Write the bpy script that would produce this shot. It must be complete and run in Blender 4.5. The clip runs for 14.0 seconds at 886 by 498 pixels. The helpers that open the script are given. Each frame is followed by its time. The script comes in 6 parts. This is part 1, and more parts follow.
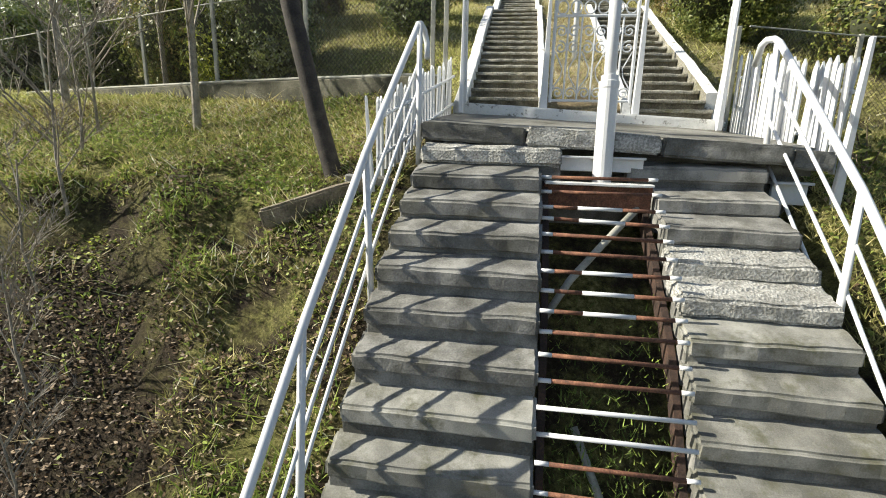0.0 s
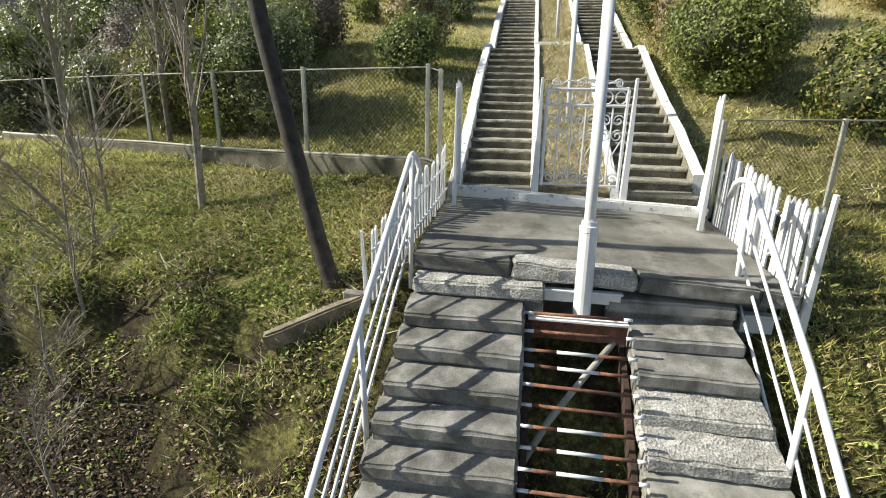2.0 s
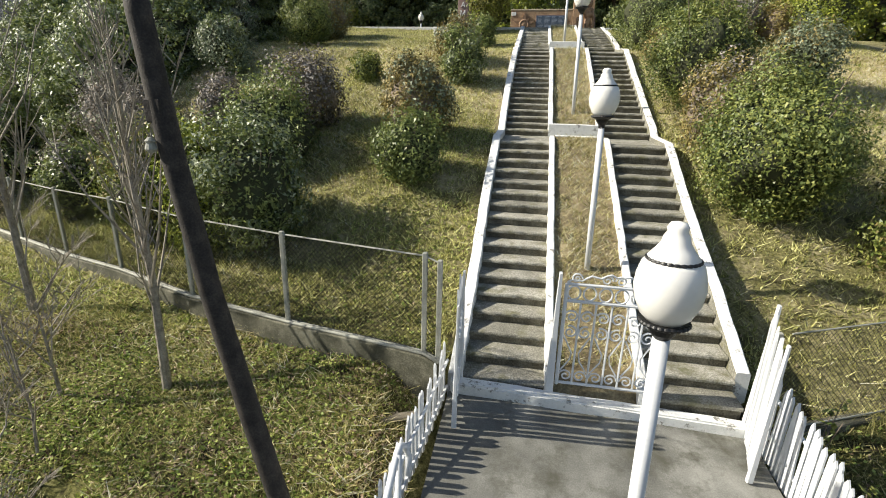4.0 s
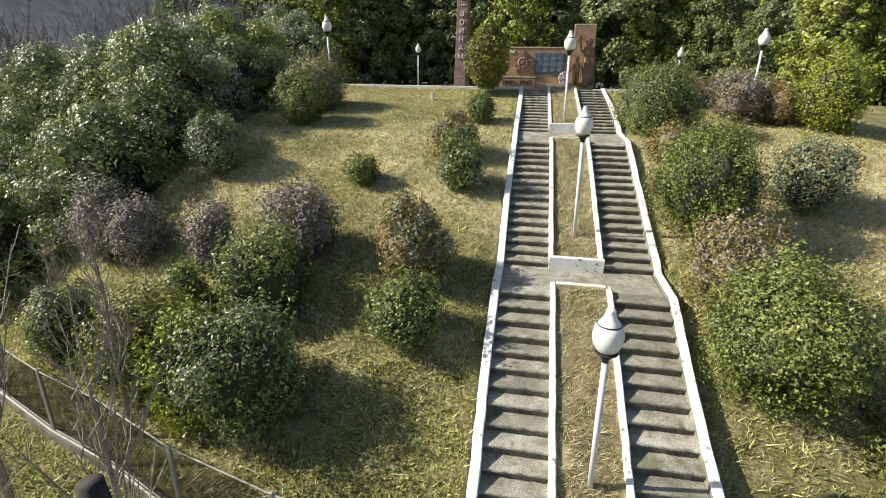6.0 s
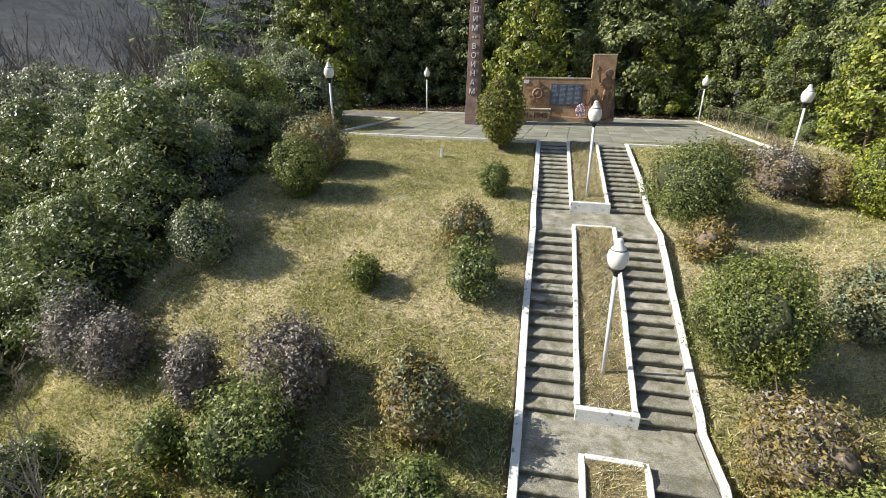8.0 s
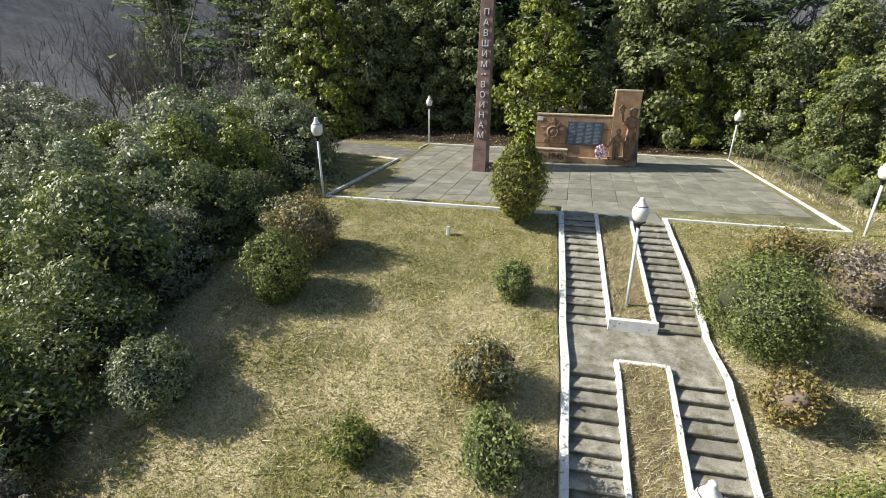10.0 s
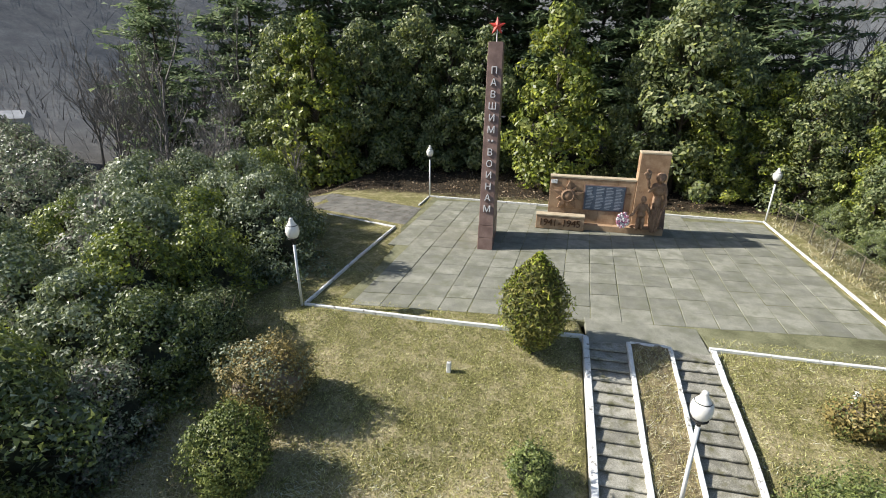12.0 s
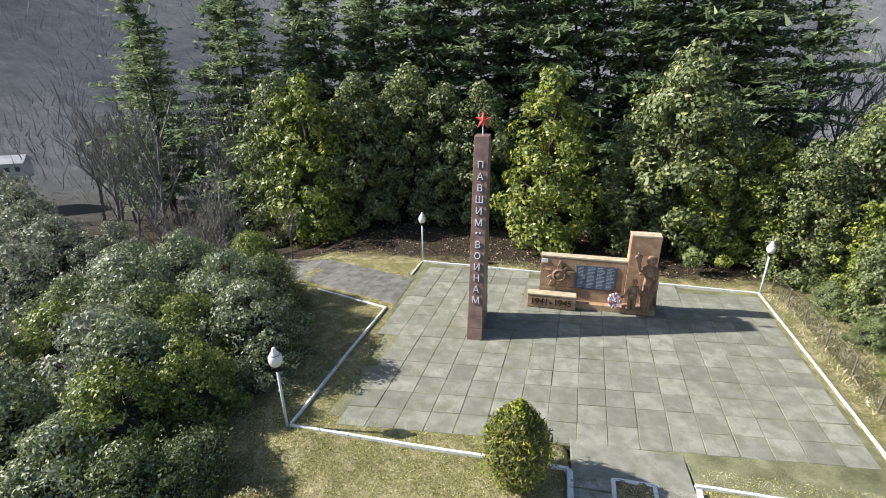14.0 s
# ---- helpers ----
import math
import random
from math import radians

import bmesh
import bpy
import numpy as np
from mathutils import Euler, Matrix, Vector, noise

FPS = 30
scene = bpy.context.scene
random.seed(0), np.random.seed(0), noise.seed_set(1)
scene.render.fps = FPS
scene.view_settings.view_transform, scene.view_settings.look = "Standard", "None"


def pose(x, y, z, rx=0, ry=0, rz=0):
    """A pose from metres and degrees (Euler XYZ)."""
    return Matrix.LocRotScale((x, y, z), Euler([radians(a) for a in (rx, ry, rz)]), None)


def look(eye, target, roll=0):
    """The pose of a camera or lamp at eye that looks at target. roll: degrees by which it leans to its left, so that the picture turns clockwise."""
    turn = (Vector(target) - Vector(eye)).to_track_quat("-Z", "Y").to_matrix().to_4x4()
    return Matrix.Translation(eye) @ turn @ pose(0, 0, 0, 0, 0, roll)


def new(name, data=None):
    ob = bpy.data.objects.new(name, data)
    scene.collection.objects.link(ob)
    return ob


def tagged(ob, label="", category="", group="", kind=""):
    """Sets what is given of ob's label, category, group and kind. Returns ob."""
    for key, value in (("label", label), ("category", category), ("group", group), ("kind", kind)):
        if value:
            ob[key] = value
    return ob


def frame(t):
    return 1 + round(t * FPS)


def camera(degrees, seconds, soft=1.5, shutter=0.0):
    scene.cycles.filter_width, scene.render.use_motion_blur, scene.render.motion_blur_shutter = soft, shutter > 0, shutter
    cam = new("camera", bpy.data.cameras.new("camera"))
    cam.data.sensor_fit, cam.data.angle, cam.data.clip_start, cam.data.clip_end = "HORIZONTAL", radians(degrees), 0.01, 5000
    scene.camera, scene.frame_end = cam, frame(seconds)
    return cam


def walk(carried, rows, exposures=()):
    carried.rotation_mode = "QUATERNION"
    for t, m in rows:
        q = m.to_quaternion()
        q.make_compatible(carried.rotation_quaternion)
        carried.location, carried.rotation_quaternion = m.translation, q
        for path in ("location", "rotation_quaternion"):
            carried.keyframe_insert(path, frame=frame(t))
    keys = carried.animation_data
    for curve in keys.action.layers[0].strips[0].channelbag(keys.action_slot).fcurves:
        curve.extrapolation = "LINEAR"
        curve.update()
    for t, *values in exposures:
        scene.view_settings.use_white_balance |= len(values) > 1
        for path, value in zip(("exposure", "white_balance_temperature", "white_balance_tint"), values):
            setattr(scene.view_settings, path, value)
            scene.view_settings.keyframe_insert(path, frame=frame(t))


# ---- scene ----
cam = camera(85.6, 14.0, soft=1.0)
PATH = [
    (0, (0.931, -8.449, -0.48), (0.645, -6.521, -0.93), 1.5),
    (0.5, (0.941, -8.438, -0.066), (0.654, -6.516, -0.539), 1.4),
    (1, (0.983, -8.438, 0.476), (0.696, -6.526, -0.037), 1.1),
    (1.5, (0.999, -8.499, 0.955), (0.693, -6.598, 0.414), 1.3),
    (2, (1.027, -8.365, 1.312), (0.732, -6.464, 0.763), 1.3),
    (2.5, (0.996, -7.908, 1.657), (0.716, -6.009, 1.099), 1.2),
    (3, (0.897, -7.271, 2.23), (0.563, -5.381, 1.668), 1.8),
    (3.5, (0.747, -6.67, 3.02), (0.404, -4.785, 2.446), 2.0),
    (4, (0.739, -6.314, 4.107), (0.418, -4.435, 3.502), 1.6),
    (4.2, (0.764, -6.198, 4.625), (0.447, -4.326, 3.997), 1.5),
    (6.3, (0.349, -4.33, 8.278), (0.033, -2.464, 7.631), 1.0),
    (6.5, (0.289, -4.024, 8.609), (-0.022, -2.159, 7.956), 1.0),
    (7, (0.1, -3.409, 9.37), (-0.231, -1.551, 8.708), 1.2),
    (7.5, (-0.087, -2.7, 10.083), (-0.432, -0.85, 9.409), 1.3),
    (8, (-0.198, -1.964, 10.858), (-0.546, -0.117, 10.175), 1.1),
    (8.2, (-0.297, -1.579, 11.183), (-0.635, 0.267, 10.491), 1.2),
    (10.5, (-1.511, 3.718, 14.236), (-1.869, 5.553, 13.525), 1.1),
    (11, (-1.583, 5.016, 14.981), (-1.963, 6.851, 14.284), 0.9),
    (11.5, (-2.097, 6.361, 15.782), (-2.462, 8.197, 15.078), 1.0),
    (12, (-2.218, 7.341, 16.736), (-2.583, 9.172, 16.02), 0.9),
    (12.5, (-2.254, 8.053, 17.781), (-2.627, 9.881, 17.06), 0.7),
    (13, (-2.143, 8.593, 18.919), (-2.527, 10.418, 18.196), 0.4),
    (13.5, (-1.999, 8.964, 20.056), (-2.392, 10.788, 19.335), 0.2),
    (14, (-1.801, 9.222, 21.083), (-2.185, 11.05, 20.369), -0.1),
]
walk(cam, [(t, look(eye, target, roll)) for t, eye, target, roll in PATH], exposures=[(0.0, 0.85, 6650, 6), (4.0, 0.72, 6600, 7), (7.0, 0.71, 6550, 8), (11.0, 0.64, 6350, 9), (14.0, 0.92, 6100, 9)])

# ---- light: a low winter sun from the west, clear sky ----
SUN_DIR = Vector((-0.993, -0.112, 0.0)).normalized()
SUN_UP = radians(34.5)
world = bpy.data.worlds.new("sky")
scene.world = world
world.use_nodes = True
wt = world.node_tree
wt.nodes.clear()
w_out = wt.nodes.new("ShaderNodeOutputWorld")
w_bg = wt.nodes.new("ShaderNodeBackground")
w_sky = wt.nodes.new("ShaderNodeTexSky")
w_sky.sky_type = "NISHITA"
w_sky.sun_disc = False
w_sky.sun_elevation = SUN_UP
w_sky.sun_rotation = math.atan2(SUN_DIR.x, SUN_DIR.y)
w_sky.air_density, w_sky.dust_density, w_sky.ozone_density = 1.0, 1.5, 1.0
w_bg.inputs["Strength"].default_value = 0.078
wt.links.new(w_sky.outputs[0], w_bg.inputs[0])
wt.links.new(w_bg.outputs[0], w_out.inputs[0])
sun = new("sun", bpy.data.lights.new("sun", "SUN"))
sun.data.energy, sun.data.angle, sun.data.color = 5.0, radians(0.6), (1.0, 0.93, 0.82)
sun_at = SUN_DIR * 60 * math.cos(SUN_UP) + Vector((0, 0, 60 * math.sin(SUN_UP)))
sun.matrix_world = look(sun_at, (0, 0, 0))


# ---- materials ----
def material(name, colors, scale=3.0, fine=40.0, rough=0.85, bump=0.3, metal=0.0, spread=(0.35, 0.65), fine_mix=0.45,
             per_object=0.0, per_island=0.0, transmit=0.0, bump_dist=0.02, stains=None, spec=0.5):
    """Two scales of noise drive a colour ramp; fine grain drives relief."""
    m = bpy.data.materials.new(name)
    m.use_nodes = True
    nt = m.node_tree
    nd, ln = nt.nodes, nt.links
    bsdf = nd["Principled BSDF"]
    co = nd.new("ShaderNodeTexCoord")
    big, small = nd.new("ShaderNodeTexNoise"), nd.new("ShaderNodeTexNoise")
    big.inputs["Scale"].default_value, big.inputs["Detail"].default_value = scale, 5
    small.inputs["Scale"].default_value, small.inputs["Detail"].default_value = fine, 4
    geo = nd.new("ShaderNodeNewGeometry")
    for n in (big, small):
        ln.new(geo.outputs["Position"], n.inputs["Vector"])
    mix = nd.new("ShaderNodeMix")
    mix.inputs[0].default_value = fine_mix
    ln.new(big.outputs[0], mix.inputs[2])
    ln.new(small.outputs[0], mix.inputs[3])
    fac = mix.outputs[0]
    if per_object or per_island:
        info = nd.new("ShaderNodeObjectInfo") if per_object else geo
        amount = per_object or per_island
        mul = nd.new("ShaderNodeMath")
        mul.operation = "MULTIPLY_ADD"
        mul.inputs[1].default_value, mul.inputs[2].default_value = amount, -amount / 2
        ln.new(info.outputs["Random" if per_object else "Random Per Island"], mul.inputs[0])
        add = nd.new("ShaderNodeMath")
        ln.new(fac, add.inputs[0])
        ln.new(mul.outputs[0], add.inputs[1])
        fac = add.outputs[0]
    ramp = nd.new("ShaderNodeValToRGB")
    els = ramp.color_ramp.elements
    while len(els) < len(colors):
        els.new(0.5)
    for i, c in enumerate(colors):
        els[i].position = spread[0] + (spread[1] - spread[0]) * i / max(1, len(colors) - 1)
        els[i].color = (*c, 1)
    ln.new(fac, ramp.inputs[0])
    col = ramp.outputs[0]
    if stains:
        st_col, st_scale, st_lo, st_hi = stains
        st = nd.new("ShaderNodeTexNoise")
        st.inputs["Scale"].default_value, st.inputs["Detail"].default_value, st.inputs["Roughness"].default_value = st_scale, 8, 0.7
        ln.new(geo.outputs["Position"], st.inputs["Vector"])
        rng = nd.new("ShaderNodeMapRange")
        rng.inputs["From Min"].default_value, rng.inputs["From Max"].default_value = st_lo, st_hi
        ln.new(st.outputs[0], rng.inputs["Value"])
        sm = nd.new("ShaderNodeMix")
        sm.data_type = "RGBA"
        ln.new(rng.outputs[0], sm.inputs[0])
        ln.new(col, sm.inputs[6])
        sm.inputs[7].default_value = (*st_col, 1)
        col = sm.outputs[2]
    ln.new(col, bsdf.inputs["Base Color"])
    bsdf.inputs["Roughness"].default_value = rough
    bsdf.inputs["Metallic"].default_value = metal
    bsdf.inputs["Specular IOR Level"].default_value = spec
    if bump:
        bp = nd.new("ShaderNodeBump")
        bp.inputs["Strength"].default_value, bp.inputs["Distance"].default_value = bump, bump_dist
        ln.new(mix.outputs[0], bp.inputs["Height"])
        ln.new(bp.outputs[0], bsdf.inputs["Normal"])
    if transmit:
        tr = nd.new("ShaderNodeBsdfTranslucent")
        ln.new(col, tr.inputs["Color"])
        ms = nd.new("ShaderNodeMixShader")
        ms.inputs[0].default_value = transmit
        ln.new(bsdf.outputs[0], ms.inputs[1])
        ln.new(tr.outputs[0], ms.inputs[2])
        ln.new(ms.outputs[0], nd["Material Output"].inputs["Surface"])
    return m


def leaf_mat(name, colors, rough=0.45, transmit=0.26, spec=0.4):
    colors = [tuple(min(0.7, 1.7 * v) for v in c) for c in colors]
    return material(name, colors, 0.6, 6, rough, 0, spread=(0.25, 0.75), per_island=0.62, transmit=transmit, spec=spec, fine_mix=0.3)


M = {}
M["concrete"] = material("worn_concrete", [(0.07, 0.07, 0.062), (0.155, 0.154, 0.143), (0.29, 0.287, 0.27)], 3.2, 60, 0.92, 0.8, spread=(0.36, 0.64), fine_mix=0.25,
                         stains=((0.1, 0.096, 0.07), 2.6, 0.52, 0.72), per_object=0.14)
M["pale"] = material("pale_worn_concrete", [(0.11, 0.11, 0.096), (0.215, 0.214, 0.192), (0.34, 0.338, 0.308)], 3.0, 90, 0.92, 0.7, spread=(0.34, 0.66), fine_mix=0.25,
                     stains=((0.1, 0.1, 0.066), 3.6, 0.5, 0.66), per_object=0.14)
M["pebble"] = material("pebbled_concrete", [(0.17, 0.168, 0.15), (0.33, 0.328, 0.305), (0.56, 0.555, 0.53)], 5, 45, 0.92, 1.0, spread=(0.36, 0.64), fine_mix=0.6, bump_dist=0.04)
M["slab"] = material("smooth_landing_concrete", [(0.085, 0.084, 0.074), (0.16, 0.158, 0.14), (0.27, 0.266, 0.24)], 1.3, 60, 0.9, 0.5, spread=(0.36, 0.66), fine_mix=0.25,
                     stains=((0.075, 0.073, 0.055), 1.7, 0.5, 0.66))
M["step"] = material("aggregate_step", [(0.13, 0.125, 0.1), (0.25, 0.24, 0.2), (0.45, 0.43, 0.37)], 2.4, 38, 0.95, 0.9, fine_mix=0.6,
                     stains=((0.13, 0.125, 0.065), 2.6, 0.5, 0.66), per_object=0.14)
# darker than the treads: moss, plus riser shade painted into the colour
M["riser"] = material("shaded_mossy_riser", [(0.06, 0.055, 0.038), (0.135, 0.122, 0.09), (0.26, 0.24, 0.185)], 4.0, 40, 0.95, 0.7)
M["wall"] = material("mossy_wall", [(0.035, 0.036, 0.022), (0.085, 0.082, 0.056), (0.19, 0.18, 0.135)], 3.0, 50, 0.95, 0.6)
M["white"] = material("flaking_whitewash", [(0.48, 0.48, 0.46), (0.68, 0.68, 0.66), (0.76, 0.76, 0.74)], 4, 30, 0.75, 0.35, spread=(0.3, 0.55),
                      stains=((0.2, 0.19, 0.165), 5.5, 0.57, 0.64))
M["paint"] = material("white_gloss_paint", [(0.6, 0.62, 0.64), (0.7, 0.71, 0.72)], 3, 40, 0.4, 0.1, stains=((0.35, 0.26, 0.19), 7, 0.68, 0.74))
M["rust"] = material("rusted_steel", [(0.055, 0.026, 0.017), (0.14, 0.06, 0.036), (0.26, 0.125, 0.07)], 9, 60, 0.85, 0.4)
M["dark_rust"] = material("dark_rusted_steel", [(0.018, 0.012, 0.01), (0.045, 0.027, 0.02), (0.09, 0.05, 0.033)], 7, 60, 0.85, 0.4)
M["blackmetal"] = material("black_iron", [(0.012, 0.012, 0.013), (0.03, 0.03, 0.03)], 6, 60, 0.45, 0.1, 0.4)
M["globe"] = material("opal_glass_globe", [(0.84, 0.83, 0.79), (0.9, 0.89, 0.86)], 1.5, 20, 0.25, 0.0, transmit=0.15)
M["planter"] = material("planter_earth", [(0.09, 0.07, 0.04), (0.2, 0.16, 0.09), (0.36, 0.3, 0.17)], 2.5, 26, 0.95, 0.8)
M["granite"] = material("brown_granite", [(0.12, 0.074, 0.061), (0.19, 0.122, 0.101), (0.27, 0.185, 0.155)], 2.2, 70, 0.5, 0.1, stains=((0.32, 0.25, 0.2), 2.5, 0.62, 0.8))
M["tuff"] = material("orange_tuff", [(0.25, 0.155, 0.088), (0.37, 0.243, 0.145), (0.47, 0.335, 0.215)], 2.4, 55, 0.85, 0.35, stains=((0.2, 0.115, 0.07), 1.5, 0.55, 0.75), per_object=0.1)
M["coping"] = material("pale_coping", [(0.34, 0.27, 0.18), (0.48, 0.4, 0.28), (0.58, 0.5, 0.37)], 2.4, 55, 0.85, 0.3)
# same tuff as the wall, darkened to paint in the carving's shade
M["relief"] = material("shaded_carved_tuff", [(0.16, 0.095, 0.058), (0.26, 0.165, 0.103), (0.35, 0.24, 0.155)], 5, 55, 0.85, 0.35)
M["plaque"] = material("blue_grey_plaque", [(0.055, 0.075, 0.11), (0.09, 0.12, 0.17)], 5, 60, 0.35, 0.1)
M["plaque_text"] = material("worn_plaque_text", [(0.25, 0.29, 0.36), (0.4, 0.44, 0.5)], 5, 60, 0.5, 0)
M["letter"] = material("grey_metal_letter", [(0.62, 0.6, 0.6), (0.76, 0.74, 0.73)], 6, 50, 0.5, 0.1)
M["bronze"] = material("dark_bronze", [(0.05, 0.025, 0.013), (0.12, 0.06, 0.03)], 6, 50, 0.45, 0.2, 0.5)
M["red"] = material("red_painted_star", [(0.5, 0.04, 0.03), (0.68, 0.09, 0.06)], 6, 50, 0.45, 0.05)
M["tile"] = material("paving_slab", [(0.15, 0.15, 0.122), (0.225, 0.223, 0.183), (0.32, 0.314, 0.258)], 1.6, 34, 0.93, 0.8, per_object=0.15, fine_mix=0.5,
                     stains=((0.16, 0.163, 0.115), 1.3, 0.46, 0.68))
M["joint"] = material("mossy_joint", [(0.075, 0.075, 0.036), (0.16, 0.16, 0.085), (0.26, 0.255, 0.155)], 1.2, 30, 0.95, 0.5)
M["tar_wood"] = material("tarred_wood", [(0.012, 0.01, 0.009), (0.032, 0.027, 0.023), (0.06, 0.05, 0.042)], 8, 60, 0.85, 0.5)
M["old_wood"] = material("weathered_plank", [(0.09, 0.078, 0.055), (0.2, 0.175, 0.13)], 6, 60, 0.9, 0.4)
M["old_timber"] = material("weathered_timber", [(0.08, 0.066, 0.045), (0.17, 0.14, 0.1), (0.28, 0.24, 0.18)], 5, 50, 0.92, 0.6, stains=((0.07, 0.075, 0.035), 3.5, 0.52, 0.7))
M["wire"] = material("galvanised_wire", [(0.05, 0.046, 0.04), (0.1, 0.092, 0.08)], 6, 60, 0.5, 0, 0.6)
M["post"] = material("grey_fence_post", [(0.24, 0.24, 0.2), (0.4, 0.4, 0.35)], 5, 50, 0.8, 0.2)
M["bark"] = material("grey_bark", [(0.13, 0.115, 0.09), (0.26, 0.23, 0.185), (0.38, 0.345, 0.285)], 9, 60, 0.92, 0.6)
M["darkbark"] = material("dark_bark", [(0.04, 0.03, 0.022), (0.1, 0.08, 0.06)], 6, 40, 0.92, 0.6)
M["twig"] = material("bare_twig", [(0.13, 0.1, 0.075), (0.25, 0.2, 0.15)], 4, 30, 0.9, 0)
M["greytwig"] = material("grey_bare_branch", [(0.11, 0.1, 0.092), (0.23, 0.21, 0.195)], 0.5, 8, 0.9, 0)
# winter twigs tinted blue-grey, distance haze painted into the colour
M["hazy_farwood"] = material("hazy_far_wood", [(0.13, 0.142, 0.16), (0.16, 0.173, 0.19), (0.19, 0.202, 0.218)], 0.05, 2, 0.95, 0)
# bush fill: near-black colour stands in for shade deep in the foliage
M["core"] = material("inner_shade_fill", [(0.026, 0.03, 0.014), (0.06, 0.068, 0.03)], 4, 30, 0.95, 0.5)
# thicket fill, darkened to paint the shade between the clumps
M["thicket"] = material("thicket_shade_fill", [(0.02, 0.024, 0.014), (0.05, 0.055, 0.032)], 4, 24, 0.95, 0.8)
M["asphalt"] = material("old_asphalt", [(0.09, 0.088, 0.08), (0.15, 0.145, 0.13), (0.22, 0.21, 0.185)], 1.5, 50, 0.95, 0.5, stains=((0.08, 0.065, 0.045), 2.2, 0.5, 0.68))
M["blueplaster"] = material("pale_wall", [(0.5, 0.5, 0.48), (0.62, 0.62, 0.6)], 1, 20, 0.9, 0.1)
M["sheet"] = material("grey_sheet_roof", [(0.3, 0.31, 0.33), (0.45, 0.46, 0.48)], 1, 20, 0.6, 0.1)
M["pink"] = material("wreath_flowers", [(0.45, 0.17, 0.27), (0.72, 0.62, 0.66), (0.78, 0.74, 0.74)], 8, 40, 0.8, 0, per_island=0.9)
L = {}
L["green"] = leaf_mat("leaf_green", [(0.046, 0.064, 0.021), (0.095, 0.12, 0.036), (0.16, 0.182, 0.058)])
L["bright"] = leaf_mat("leaf_bright", [(0.048, 0.068, 0.017), (0.1, 0.12, 0.028), (0.178, 0.188, 0.05)])
L["yellow"] = leaf_mat("leaf_yellow_green", [(0.09, 0.12, 0.016), (0.17, 0.2, 0.024), (0.27, 0.285, 0.04)])
L["dark"] = leaf_mat("leaf_dark_glossy", [(0.042, 0.058, 0.026), (0.09, 0.11, 0.048), (0.18, 0.195, 0.09)], 0.5, 0.28, 0.4)
L["silver"] = leaf_mat("leaf_grey_green", [(0.068, 0.086, 0.05), (0.13, 0.155, 0.096), (0.235, 0.258, 0.172)], 0.45, 0.24, 0.45)
L["grey"] = leaf_mat("leaf_grey_brown", [(0.06, 0.053, 0.044), (0.125, 0.112, 0.097), (0.24, 0.217, 0.192)], 0.6, 0.15)
L["brown"] = leaf_mat("leaf_olive_brown", [(0.06, 0.055, 0.02), (0.13, 0.105, 0.035), (0.21, 0.165, 0.06)], 0.55, 0.2)
L["needle"] = leaf_mat("needle_blue_green", [(0.06, 0.088, 0.046), (0.12, 0.16, 0.08), (0.2, 0.235, 0.12)], 0.6, 0.4)
L["thuja"] = leaf_mat("thuja_scale", [(0.04, 0.047, 0.011), (0.085, 0.088, 0.019), (0.155, 0.14, 0.032)], 0.6, 0.15)
L["sward"] = leaf_mat("slope_grass_blade", [(0.11, 0.12, 0.033), (0.25, 0.24, 0.08), (0.45, 0.4, 0.19)], 0.7, 0.3)
L["grass"] = leaf_mat("grass_blade", [(0.1, 0.108, 0.032), (0.2, 0.19, 0.06), (0.36, 0.32, 0.15)], 0.7, 0.3)
L["lush"] = leaf_mat("lush_grass_blade", [(0.055, 0.088, 0.017), (0.118, 0.17, 0.03), (0.22, 0.27, 0.06)], 0.6, 0.3)
L["straw"] = leaf_mat("dry_grass_blade", [(0.22, 0.18, 0.1), (0.44, 0.37, 0.21), (0.6, 0.52, 0.34)], 0.8, 0.25)
L["dead"] = leaf_mat("fallen_leaf", [(0.05, 0.032, 0.018), (0.12, 0.08, 0.045), (0.26, 0.205, 0.145)], 0.75, 0.15)
# darker copy of the fallen leaf, shade of the bank in its colour
L["rot"] = leaf_mat("shaded_fallen_leaf", [(0.02, 0.014, 0.009), (0.042, 0.03, 0.02), (0.1, 0.08, 0.06)], 0.75, 0.1)
L["flower"] = leaf_mat("yellow_flower", [(0.6, 0.5, 0.02), (0.75, 0.65, 0.04)], 0.6, 0.2)


# ---- mesh helpers ----
def link_mesh(name, verts, faces, mat, parent=None, label="", smooth=False):
    me = bpy.data.meshes.new(name)
    me.from_pydata([tuple(v) for v in verts], [], [tuple(f) for f in faces])
    me.materials.append(mat)
    if smooth:
        me.polygons.foreach_set("use_smooth", [True] * len(me.polygons))
    ob = new(name, me)
    if parent:
        ob.parent = parent
    if label:
        ob["label"] = label
    return ob


def part(name, bm, mat, parent=None, label="", smooth=False):
    me = bpy.data.meshes.new(name)
    if smooth:
        for f in bm.faces:
            f.smooth = True
    bm.to_mesh(me)
    bm.free()
    me.materials.append(mat)
    ob = new(name, me)
    if parent:
        ob.parent = parent
    if label:
        ob["label"] = label
    return ob


def thing(name, at, label, category, group="", rz=0.0):
    ob = new(name)
    ob.matrix_world = pose(*at, 0, 0, rz)
    return tagged(ob, label, category, group)


